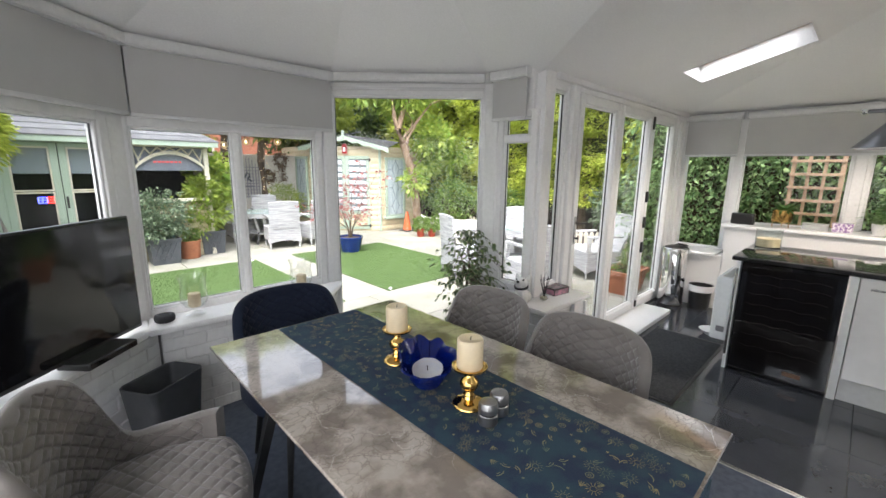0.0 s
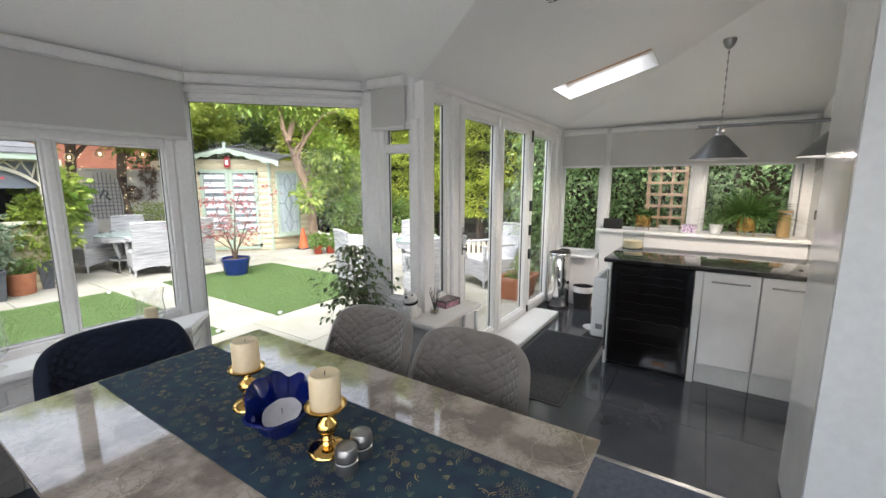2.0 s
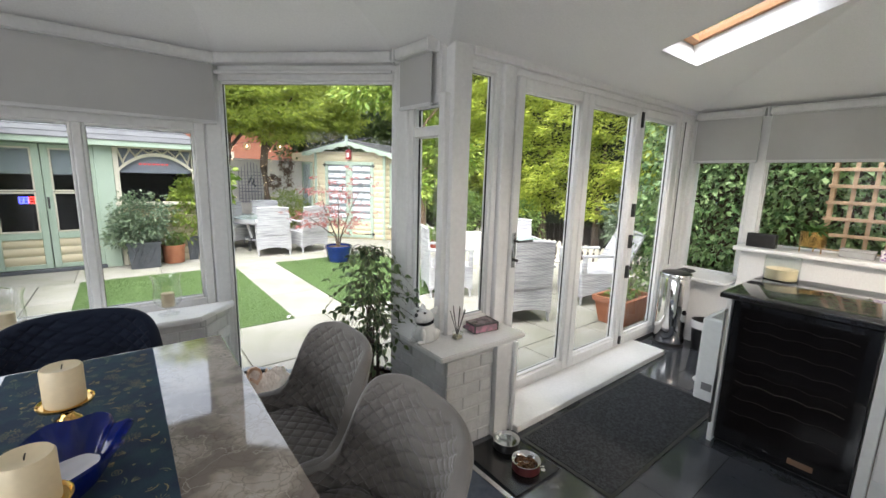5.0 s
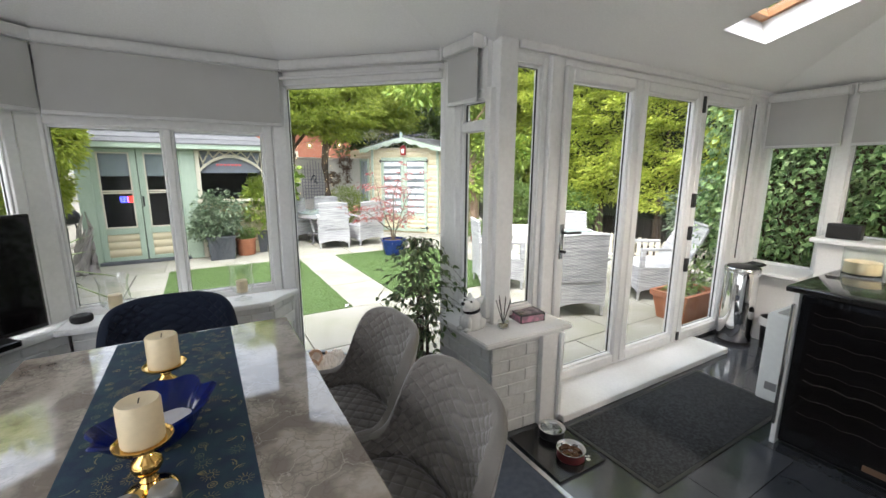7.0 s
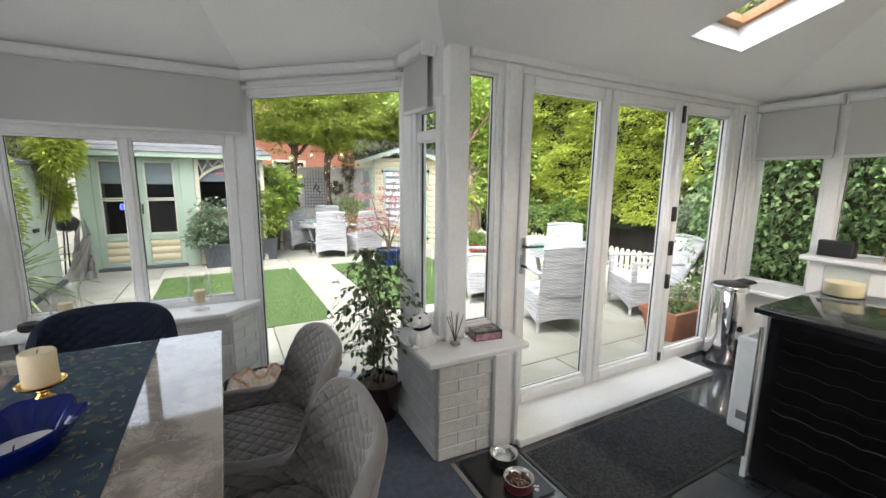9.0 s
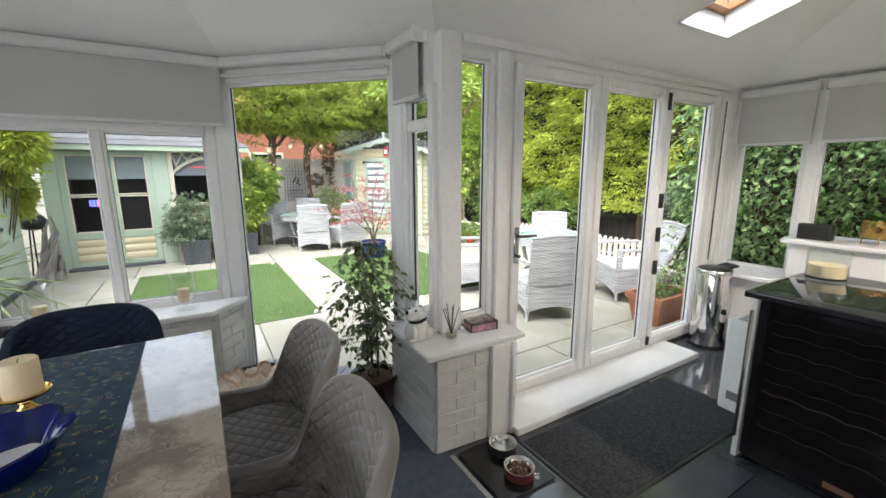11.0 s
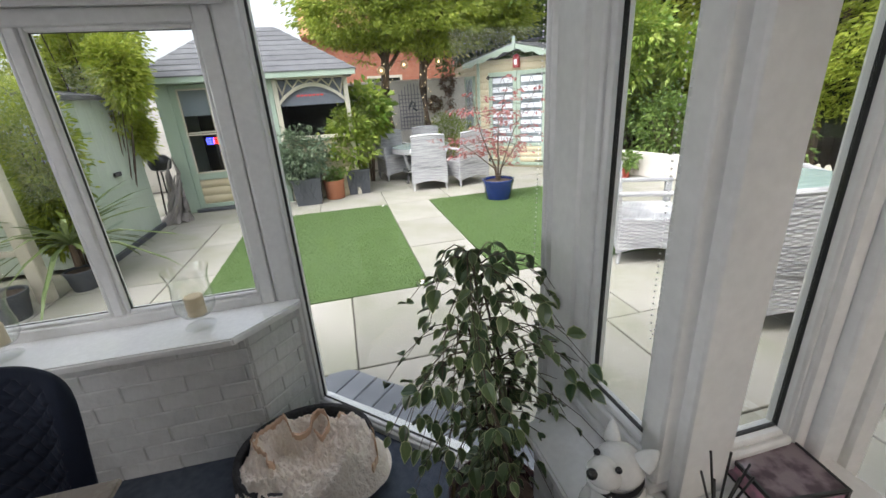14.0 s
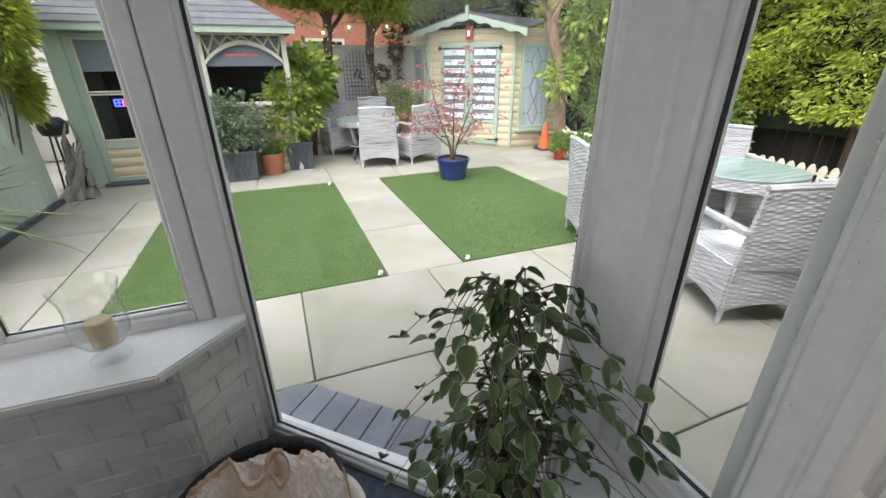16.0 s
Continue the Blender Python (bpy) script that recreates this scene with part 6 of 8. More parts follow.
def summerhouse():
    """Sage and cream summerhouse: glazed double doors, arched window bay and a hipped roof."""
    t = thing("summerhouse", "sage green and cream summerhouse with glazed double doors", "summerhouse", Matrix.Translation((0, 8.2, GROUND)))
    x0, x1 = -0.62, 1.0
    for nm, b4 in (("corner_post", (x0, x0 + 0.2, -0.02, 0.08, 0, 1.99)), ("corner_post", (0.78, 1.0, -0.02, 0.08, 0, 1.99)), ("lintel", (x0 + 0.2, 0.78, -0.015, 0.06, 1.89, 1.99)), ("threshold", (x0 + 0.15, 0.8, -0.06, 0.06, 0, 0.05))):
        part(nm, box(*b4, 0.006), SAGE if nm != "threshold" else LEAD, t)
    for k, (a, b) in enumerate(((-0.42, 0.175), (0.185, 0.78))):
        d = part("door", box(a, b, 0.02, 0.04, 0.06, 0.62), SAGE, t, "sage door leaf with two panes")
        for bb in ((a, a + 0.085, 0, 0.045, 0.055, 1.885), (b - 0.085, b, 0, 0.045, 0.055, 1.885), (a + 0.085, b - 0.085, 0, 0.045, 1.83, 1.885), (a + 0.085, b - 0.085, 0, 0.045, 0.5, 0.6), (a + 0.085, b - 0.085, 0, 0.045, 0.055, 0.12)):
            part("stile", box(*bb, 0.005), SAGE, d)
        bm = bmesh.new()
        for z0, z1 in ((0.6, 1.19), (1.2, 1.83)):
            bars(bm, b - a - 0.17, z0, z1, 0.022, -0.004, 0.03, 0.003)
        part("glazing_bar", shift(bm, a + 0.085), CREAMW, d, "cream glazing beads")
        for z0, z1 in ((0.62, 1.17), (1.22, 1.81)):
            part("pane", box(a + 0.1, b - 0.1, 0.012, 0.016, z0, z1), GLASS, d)
        boards(d, Matrix.Translation((a + 0.085, 0.02, 0)), b - a - 0.17, 0.12, 0.5, CREAM, 0.127)
        part("blind", box(a + 0.09, b - 0.09, 0.05, 0.054, 1.45, 1.82), surf("grey_slat_blind", (0.25, 0.28, 0.3), (0.16, 0.18, 0.2), rough=0.7, scale=2, fine=20, stretch=(0.1, 0.1, 40)), d)
    h = part("door_handle", box(0.2, 0.225, -0.02, 0.0, 0.95, 1.12, 0.004), BLACKM, t)
    # arched window bay
    L = thing("garden_bar", "cream arched garden bar opening beside the summerhouse", "garden bar", Matrix.Translation((1.0, 8.2, GROUND)))
    W = 1.13
    for a, b in ((0.0, 0.07), (W - 0.07, W)):
        part("post", box(a, b, 0, 0.07, 0, 1.94, 0.006), CREAMW, L)
    part("beam", box(0, W, 0, 0.07, 1.88, 1.95, 0.006), CREAMW, L)
    bm = bmesh.new()
    n = 24
    for i in range(n):
        p, q = i / n, (i + 1) / n
        za, zb = 1.52 + 0.25 * math.sin(math.pi * p) ** 0.8, 1.52 + 0.25 * math.sin(math.pi * q) ** 0.8
        vs = [bm.verts.new((0.07 + x * (W - 0.14), y, z)) for x, y, z in ((p, 0.01, za), (q, 0.01, zb), (q, 0.01, zb + 0.055), (p, 0.01, za + 0.055), (p, 0.06, za), (q, 0.06, zb), (q, 0.06, zb + 0.055), (p, 0.06, za + 0.055))]
        for f in ((0, 1, 2, 3), (7, 6, 5, 4), (0, 4, 5, 1), (3, 2, 6, 7)):
            bm.faces.new([vs[k] for k in f])
    part("arch", bm, CREAMW, L, "cream curved arch rail")
    for i in range(12):
        x = 0.09 + i * (W - 0.18) / 11
        za = 1.575 + 0.25 * math.sin(math.pi * (x - 0.07) / (W - 0.14)) ** 0.8
        s = 0.07 if i % 2 else -0.07
        bm = bmesh.new()
        tube(bm, [(max(0.06, min(W - 0.06, x - s * 0.8)), 0.035, za - 0.01), (max(0.06, min(W - 0.06, x + s * 0.8)), 0.035, 1.885)], 0.013, 4)
        part("lattice_strut", bm, CREAMW, L)
    part("ledge", box(-0.02, W + 0.02, -0.05, 0.1, 0.98, 1.03, 0.006), CREAMW, L)
    boards(L, Matrix.Translation((0.0, 0.04, 0)), W, 0.0, 0.97, CREAM, 0.12)
    part("blind", box(0.08, W - 0.08, 0.085, 0.09, 1.5, 1.87), surf("slate_blind", (0.2, 0.22, 0.26), rough=0.7), L, "half-drawn grey blind")
    red = glow("red_neon", (1.0, 0.03, 0.02), 2.5)
    b = bmesh.new()
    for i in range(7):
        bx(b, 0.33 + i * 0.06, 0.37 + i * 0.06, 0.078, 0.084, 1.63, 1.655)
    part("neon_strip", b, glow("dim_red_neon", (0.5, 0.05, 0.05), 0.35), L, "dim red neon lettering bar")
    # room behind both, near-black because the shade inside is put into the colour
    part("rear_wall", box(x0, W + 1.0, 1.6, 1.65, 0, 2.0), INSIDE_SHADE, t)
    part("side_wall", box(x0, x0 + 0.04, 0.08, 1.6, 0, 1.99), SAGE, t)
    part("side_wall", box(W + 0.96, W + 1.0, 0.08, 1.6, 0, 1.99), CREAM, t)
    part("inner_floor", box(x0, W + 1.0, 0.06, 1.6, 0.0, 0.04), INSIDE_SHADE, t)
    part("inner_partition", box(0.98, 1.0, 0.1, 1.6, 0, 1.99), INSIDE_SHADE, t)
    neon = thing("neon_sign", "small blue and red neon open sign behind the glass", "neon sign", Matrix.Translation((0.02, 8.27, GROUND + 1.03)))
    blue = glow("blue_neon", (0.05, 0.06, 1.0), 3)
    for nm, m, a, b4 in (("blue_tube", blue, -0.12, -0.03), ("red_tube", red, -0.02, 0.1)):
        bm = bmesh.new()
        for z in (0.0, 0.04, 0.08):
            tube(bm, [(a, 0, z), (b4, 0, z)], 0.006, 6)
        for x in (a, (a + b4) / 2, b4):
            tube(bm, [(x, 0, 0), (x, 0, 0.08)], 0.006, 6)
        part(nm, bm, m, neon)
    part("board", box(-0.15, 0.13, 0.01, 0.016, -0.03, 0.11), BLACKP, neon)
    part("stand", box(-0.02, 0.0, 0.01, 0.03, -0.99, -0.03), BLACKP, neon)
    # hipped roof of shingle strips
    roof = thing("summerhouse_roof", "grey shingled hipped roof with a sage fascia", "roof", Matrix.Translation((0, 8.2, GROUND)))
    ex0, ex1, ey0, ey1, ez, rz = -0.85, 2.28, -0.2, 1.85, 1.98, 2.72
    ax, ay = (0.2, 1.1), 0.82
    rows = 9
    for i in range(rows):
        p, q = i / rows, (i + 1.12) / rows

        def rim(f, dz):
            return [(ex0 + (ax[0] - ex0) * f, ey0 + (ay - ey0) * f, ez + (rz - ez) * f + dz), (ex1 + (ax[1] - ex1) * f, ey0 + (ay - ey0) * f, ez + (rz - ez) * f + dz), (ex1 + (ax[1] - ex1) * f, ey1 + (ay - ey1) * f, ez + (rz - ez) * f + dz), (ex0 + (ax[0] - ex0) * f, ey1 + (ay - ey1) * f, ez + (rz - ez) * f + dz)]
        lo, hi, un = rim(p, 0.016), rim(min(q, 1), 0.004), rim(p, 0.0)
        bm = bmesh.new()
        vl, vh, vu = [[bm.verts.new(v) for v in s] for s in (lo, hi, un)]
        for k in range(4):
            n_ = (k + 1) % 4
            bm.faces.new((vl[k], vl[n_], vh[n_], vh[k]))
            bm.faces.new((vu[k], vu[n_], vl[n_], vl[k]))
        part("shingle_course", bm, FELT, roof, "", 0)
    part("fascia", box(ex0 + 0.02, ex1 - 0.02, ey0 + 0.01, ey0 + 0.035, 1.9, 1.985, 0.004), SAGE, roof)
    part("soffit", box(ex0 + 0.02, ex1 - 0.02, ey0 + 0.03, ey1, 1.972, 1.982), SAGE, roof)


def corner_shed():
    """Cream corner summerhouse: diagonal sage doors, leaded side windows and wavy bargeboards."""
    P, Q = (4.83, 9.72), (6.03, 8.52)
    t = thing("corner_shed", "cream log-lap corner shed with sage double doors", "shed", along(P, Q, GROUND))
    W, H = dist(P, Q), 2.1
    part("wall_panel", box(0, W, 0.02, 0.05, 0, H), CREAM, t, "cream front wall")
    boards(t, Matrix.Translation((0.02, 0.02, 0)), 0.2, 0.0, H, CREAM, 0.13)
    boards(t, Matrix.Translation((W - 0.25, 0.02, 0)), 0.23, 0.0, H, CREAM, 0.13)
    boards(t, Matrix.Translation((0.2, 0.02, 0)), W - 0.4, 1.88, H, CREAM, 0.13)
    for x in (-0.03, W - 0.03):
        part("corner_strip", box(x, x + 0.06, -0.012, 0.05, 0, H, 0.006), SAGE, t)
    glassw = surf("grey_glass_behind_blind", (0.2, 0.23, 0.24), (0.13, 0.15, 0.16), rough=0.12, scale=2, fine=9)
    slatw = surf("white_blind_slat", (0.72, 0.74, 0.77), (0.64, 0.66, 0.7), rough=0.5, scale=3)
    for a, b in ((0.24, 0.835), (0.845, 1.44)):
        d = part("door", box(a, b, -0.002, 0.018, 0.05, 1.87), SAGE, t, "sage door leaf with leaded glass")
        part("pane", box(a + 0.075, b - 0.075, -0.006, -0.003, 0.5, 1.79), glassw, d, "dim glass behind a white slat blind")
        for i in range(8):
            z = 0.53 + i * 0.16
            part("blind_slat", box(a + 0.085, b - 0.085, -0.0085, -0.0065, z + 0.01 * (i % 3), z + 0.1 + 0.008 * (i % 2)), slatw, d)
        bm = bmesh.new()
        w = b - a - 0.15
        for i in range(3):
            cz, cx = 0.72 + i * 0.42, a + 0.075 + w / 2
            for (xa, za), (xb, zb) in (((0, 0.21), (0.09, 0)), ((0.09, 0), (0, -0.21)), ((0, -0.21), (-0.09, 0)), ((-0.09, 0), (0, 0.21)), ((0.09, 0), (w / 2, 0)), ((-0.09, 0), (-w / 2, 0))):
                tube(bm, [(cx + xa, -0.009, cz + za), (cx + xb, -0.009, cz + zb)], 0.005, 4)
        part("lead_bars", bm, LEAD, d, "diamond lead bars")
        for bb in ((a, a + 0.07, 0.05, 1.87), (b - 0.07, b, 0.05, 1.87)):
            part("stile", box(bb[0], bb[1], -0.022, -0.002, bb[2], bb[3], 0.004), SAGE, d)
        for z0, z1 in ((1.8, 1.87), (0.44, 0.5), (0.05, 0.11)):
            part("rail", box(a + 0.07, b - 0.07, -0.02, -0.002, z0, z1, 0.004), SAGE, d)
        boards(d, Matrix.Translation((a + 0.07, -0.0, 0)), b - a - 0.14, 0.11, 0.44, CREAM, 0.11)
        for z in (0.14, 1.78):
            bm = bmesh.new()
            s = 1 if a < 0.5 else -1
            e = a if a < 0.5 else b
            bx(bm, min(e - s * 0.05, e + s * 0.2), max(e - s * 0.05, e + s * 0.2), -0.03, -0.022, z - 0.012, z + 0.012, 0.003)
            bx(bm, e - 0.02, e + 0.02, -0.032, -0.02, z - 0.04, z + 0.04, 0.003)
            part("strap_hinge", bm, BLACKM, d)
    part("bolt", box(0.825, 0.855, -0.035, -0.02, 0.9, 1.06, 0.004), BLACKM, t)
    red = surf("red_lantern_paint", (0.36, 0.02, 0.02), rough=0.3)
    lam = thing("wall_lantern", "small red wall lantern above the shed doors", "lantern", along(P, Q, GROUND) @ Matrix.Translation((W / 2, -0.05, 2.02)))
    part("case", box(-0.06, 0.06, -0.05, 0.05, -0.1, 0.1, 0.02, seg=2), red, lam)
    part("cap", turned([(0.075, 0.1), (0.05, 0.125), (0, 0.15)], 16), red, lam)
    part("glass", box(-0.03, 0.03, -0.054, -0.049, -0.05, 0.05, 0.003), GLOSSW, lam)
    # side faces: one looks south, the other west
    for nm, a, b in (("south_side", Q, (7.3, Q[1])), ("west_side", (P[0], 11.5), P)):
        s = thing("shed_side", "cream boarded shed side with a leaded window", "shed", along(a, b, GROUND))
        w = dist(a, b)
        part("wall_panel", box(0.03, w, 0.02, 0.05, 0, H), CREAM, s)
        boards(s, Matrix.Translation((0.03, 0.02, 0)), w - 0.03, 0, H, CREAM, 0.13)
        x = 0.16 if nm == "south_side" else w - 0.85
        bm = bmesh.new()
        bars(bm, 0.62, 0.35, 1.85, 0.06, -0.04, 0.02, 0.005)
        part("window_frame", shift(bm, x), SAGE, s)
        part("pane", box(x + 0.05, x + 0.57, -0.022, -0.018, 0.4, 1.8), surf("net_curtain_glass", (0.45, 0.52, 0.55), (0.34, 0.4, 0.42), rough=0.1, scale=2, fine=9, stretch=(6, 6, 0.5)), s, "leaded glass with pale curtain")
        bm = bmesh.new()
        for i in range(3):
            cz, cx = 0.63 + i * 0.46, x + 0.31
            for (xa, za), (xb, zb) in (((0, 0.23), (0.11, 0)), ((0.11, 0), (0, -0.23)), ((0, -0.23), (-0.11, 0)), ((-0.11, 0), (0, 0.23)), ((0.11, 0), (0.26, 0)), ((-0.11, 0), (-0.26, 0))):
                tube(bm, [(cx + xa, -0.027, cz + za), (cx + xb, -0.027, cz + zb)], 0.005, 4)
        part("lead_bars", bm, LEAD, s)
        part("sill", box(x - 0.04, x + 0.66, -0.08, 0.02, 0.3, 0.35, 0.005), SAGE, s)
    r = thing("shed_roof", "felted shed roof with wavy sage bargeboards", "roof", along(P, Q, GROUND))
    bm = bmesh.new()
    for i in range(40):
        xs = [-0.25 + (W + 0.5) * k / 40 for k in (i, i + 1)]
        tp = [2.34 - 0.28 * abs(2 * (x + 0.25) / (W + 0.5) - 1) ** 1.0 for x in xs]
        lo = [z - 0.1 + 0.02 * math.sin(x * 22) for x, z in zip(xs, tp)]
        vs = [bm.verts.new(v) for v in ((xs[0], -0.2, lo[0]), (xs[1], -0.2, lo[1]), (xs[1], -0.2, tp[1]), (xs[0], -0.2, tp[0]), (xs[0], -0.175, lo[0]), (xs[1], -0.175, lo[1]), (xs[1], -0.175, tp[1]), (xs[0], -0.175, tp[0]))]
        for f in ((0, 1, 2, 3), (7, 6, 5, 4), (0, 4, 5, 1), (3, 2, 6, 7)):
            bm.faces.new([vs[k] for k in f])
    part("bargeboard", bm, SAGE, r, "wavy sage bargeboard")
    part("finial", box(W / 2 - 0.03, W / 2 + 0.03, -0.22, -0.17, 2.22, 2.46, 0.01), SAGE, r)
    bm = bmesh.new()
    m = W / 2
    for (xa, za), (xb, zb) in (((-0.25, 2.06), (m, 2.35)), ((m, 2.35), (W + 0.25, 2.06))):
        vs = [bm.verts.new(v) for v in ((xa, -0.19, za), (xb, -0.19, zb), (xb, 1.9, zb + 0.25), (xa - (0.9 if xa < 0 else 0), 1.9, za), (xa, -0.19, za + 0.02), (xb, -0.19, zb + 0.02), (xb, 1.9, zb + 0.27), (xa - (0.9 if xa < 0 else 0), 1.9, za + 0.02))]
        for f in ((0, 3, 2, 1), (4, 5, 6, 7), (0, 1, 5, 4), (1, 2, 6, 5), (2, 3, 7, 6), (3, 0, 4, 7)):
            bm.faces.new([vs[k] for k in f])
    part("covering", bm, FELT, r, "grey felt covering")


# ---------- garden furniture ----------
def weave(w, h, f, rows=None, stakes=None):
    """A woven panel: f(u, v, d) places a point pushed out by d."""
    rows, stakes = rows or max(4, int(h / 0.017)), stakes or max(3, int(w / 0.045))
    nu, nv = stakes * 4, rows * 3
    bm = bmesh.new()

    def d(u, v):
        row = int(v * rows * 0.9999)
        return 0.0045 * math.cos(math.pi * u * stakes + math.pi * row) * abs(math.sin(math.pi * v * rows)) ** 0.5 + 0.003 * abs(math.sin(math.pi * v * rows))
    sheet(bm, nu, nv, lambda u, v: f(u, v, 0.012 + d(u, v)), lambda u, v: f(u, v, -0.012 - d(u, v)))
    return bm


def rattan_chair(lean=0.04, width=0.58):
    t = thing("rattan_chair", "white woven rattan garden armchair", "garden chair", None, "rattan garden chairs")
    hw, hd, sh, bh = width / 2, 0.28, 0.42, 0.9

    def skirt(v, u):
        return 0.1 + 0.06 * math.sin(math.pi * u) ** 0.7
    part("backrest", weave(width, 0.56, lambda u, v, d: Vector(((u - 0.5) * width * (1 - 0.06 * v), -hd - lean * v - 0.02 * math.sin(math.pi * u) - d, sh - 0.02 + v * (bh - sh) + 0.02 * math.sin(math.pi * u) * v))), RATTAN, t, "woven back panel", 60)
    part("back_skirt", weave(width, 0.32, lambda u, v, d: Vector(((u - 0.5) * width, -hd - d, skirt(v, u) + v * (sh - skirt(v, u))))), RATTAN, t, "woven skirt under the seat", 60)
    part("front_skirt", weave(width, 0.32, lambda u, v, d: Vector(((u - 0.5) * width, hd + d, skirt(v, u) + v * (sh - skirt(v, u))))), RATTAN, t, "woven skirt under the seat", 60)
    for s in (-1, 1):
        part("arm_panel", weave(0.56, 0.32, lambda u, v, d, s=s: Vector((s * (hw + d), -hd + u * 2 * hd, skirt(v, u) + v * (sh - skirt(v, u))))), RATTAN, t, "woven side panel", 60)
        bm = bmesh.new()
        bx(bm, s * hw - 0.03, s * hw + 0.03, -hd - 0.03, hd + 0.02, 0.62, 0.655, 0.014, seg=2)
        bx(bm, s * hw - 0.026, s * hw + 0.026, hd - 0.05, hd + 0.01, sh, 0.63, 0.01)
        part("armrest", bm, RATTAN, t, "wrapped flat armrest")
    part("seat", weave(width, 0.56, lambda u, v, d: Vector(((u - 0.5) * width, -hd + v * 2 * hd, sh + d - 0.01))), RATTAN, t, "woven seat", 60)
    for x in (-1, 1):
        for y in (-1, 1):
            bm = bmesh.new()
            tube(bm, [(x * (hw - 0.02), y * (hd - 0.02), 0.16), (x * (hw - 0.01), y * (hd - 0.01), 0.0)], [0.02, 0.014], 8)
            part("foot", bm, RATTAN, t)
    bm = bmesh.new()
    tube(bm, [((u / 10 - 0.5) * width * 0.94, -hd - lean - 0.02 * math.sin(math.pi * u / 10), bh + 0.02 * math.sin(math.pi * u / 10)) for u in range(11)], 0.022, 8)
    part("top_rail", bm, RATTAN, t)
    return t


def rattan_table(x, y, r, h):
    t = thing("rattan_table", "round white rattan table with a glass top", "garden table", Matrix.Translation((x, y, GROUND)), "rattan garden tables")
    part("top", turned([(0, h - 0.012), (r, h - 0.012), (r + 0.003, h - 0.006), (r, h), (0, h)], 48), surf("frosted_table_glass", (0.2, 0.29, 0.27), (0.33, 0.4, 0.38), rough=0.12, scale=3, fine=12, stretch=(1, 9, 1), spec=0.7), t, "pale green glass top")
    bm = weave(2 * math.pi * r * 0.97, 0.09, lambda u, v, d: Vector(((r * 0.96 + d) * math.cos(2 * math.pi * u), (r * 0.96 + d) * math.sin(2 * math.pi * u), h - 0.105 + 0.09 * v)))
    part("apron", bm, RATTAN, t, "woven apron ring", 60)
    for k in range(4):
        a = k * math.pi / 2 + 0.6
        bm = bmesh.new()
        tube(bm, [(r * 0.8 * math.cos(a), r * 0.8 * math.sin(a), h - 0.1), (r * 0.62 * math.cos(a), r * 0.62 * math.sin(a), 0.25), (r * 0.75 * math.cos(a), r * 0.75 * math.sin(a), 0)], 0.03, 8)
        part("leg", bm, RATTAN, t)
    bm = bmesh.new()
    lathe(bm, [(0, 0.2), (r * 0.66, 0.2), (r * 0.68, 0.215), (r * 0.66, 0.23), (0, 0.23)], 28)
    part("lower_shelf", bm, RATTAN, t)


def furniture():
    c = rattan_chair()
    c.matrix_world = pose(4.57, 2.935, GROUND, 0, 0, -21)
    for x, y, a in ((5.95, 4.1, 150), (4.5, 4.15, -114), (3.34, 8.14, -12), (4.02, 8.18, 14), (2.92, 9.35, 192), (3.62, 9.55, 172)):
        copy_thing(c, pose(x, y, GROUND, 0, 0, a))
    l = rattan_chair(0.26, 0.64)
    tagged(l, "white woven rattan lounge chair with reclined back")
    l.matrix_world = pose(5.95, 2.86, GROUND, 0, 0, 62)
    rattan_table(5.4, 3.66, 0.47, 0.71)
    rattan_table(3.35, 8.85, 0.55, 0.66)


# ---------- planting ----------
def square_planter(x, y, s, h):
    t = thing("square_planter", "square lead-grey planter with a lattice pattern", "planter", Matrix.Translation((x, y, GROUND)), "lattice planters")
    bm = bmesh.new()
    rings = [[bm.verts.new((a * q, b * q, z)) for a, b in ((-1, -1), (1, -1), (1, 1), (-1, 1))] for q, z in ((s * 0.86, 0), (s, h), (s - 0.02, h), (s - 0.03, h - 0.05))]
    for p, q in zip(rings, rings[1:]):
        for k in range(4):
            bm.faces.new((p[k], p[(k + 1) % 4], q[(k + 1) % 4], q[k]))
    bm.faces.new(rings[0][::-1])
    part("body", bm, LEAD, t, "", 0)
    soil = bmesh.new()
    bx(soil, -s + 0.03, s - 0.03, -s + 0.03, s - 0.03, h - 0.08, h - 0.04)
    part("soil", soil, SOIL, t)
    bm = bmesh.new()
    bx(bm, -s - 0.01, s + 0.01, -s - 0.01, -s + 0.005, h - 0.04, h, 0.004)
    for k in range(5):
        x0 = -s * 0.85 + k * s * 0.34
        for e in (1, -1):
            a, b = (x0, 0.06), (x0 + e * s * 0.55, h - 0.07)
            if abs(b[0]) < s * 0.93:
                tube(bm, [(a[0], -s * 0.89 - 0.003, a[1]), (b[0], -s * 0.985 - 0.003, b[1])], 0.006, 4)
    part("lattice", bm, LEAD, t, "raised lattice moulding")


def round_pot(name, label, mat, x, y, r, h, z=GROUND, taper=0.75):
    t = thing(name, label, "plant pot", Matrix.Translation((x, y, z)))
    part("pot", turned([(0, 0), (r * taper, 0), (r * taper + 0.005, 0.01), (r * 0.96, h * 0.82), (r, h * 0.83), (r * 1.03, h * 0.98), (r, h), (r * 0.9, h * 0.98), (r * 0.88, h * 0.88), (0, h * 0.88)], 36), mat, t)
    part("soil", turned([(r * 0.88, h * 0.885), (r * 0.4, h * 0.91), (0, h * 0.92)], 24), SOIL, t)
    return t


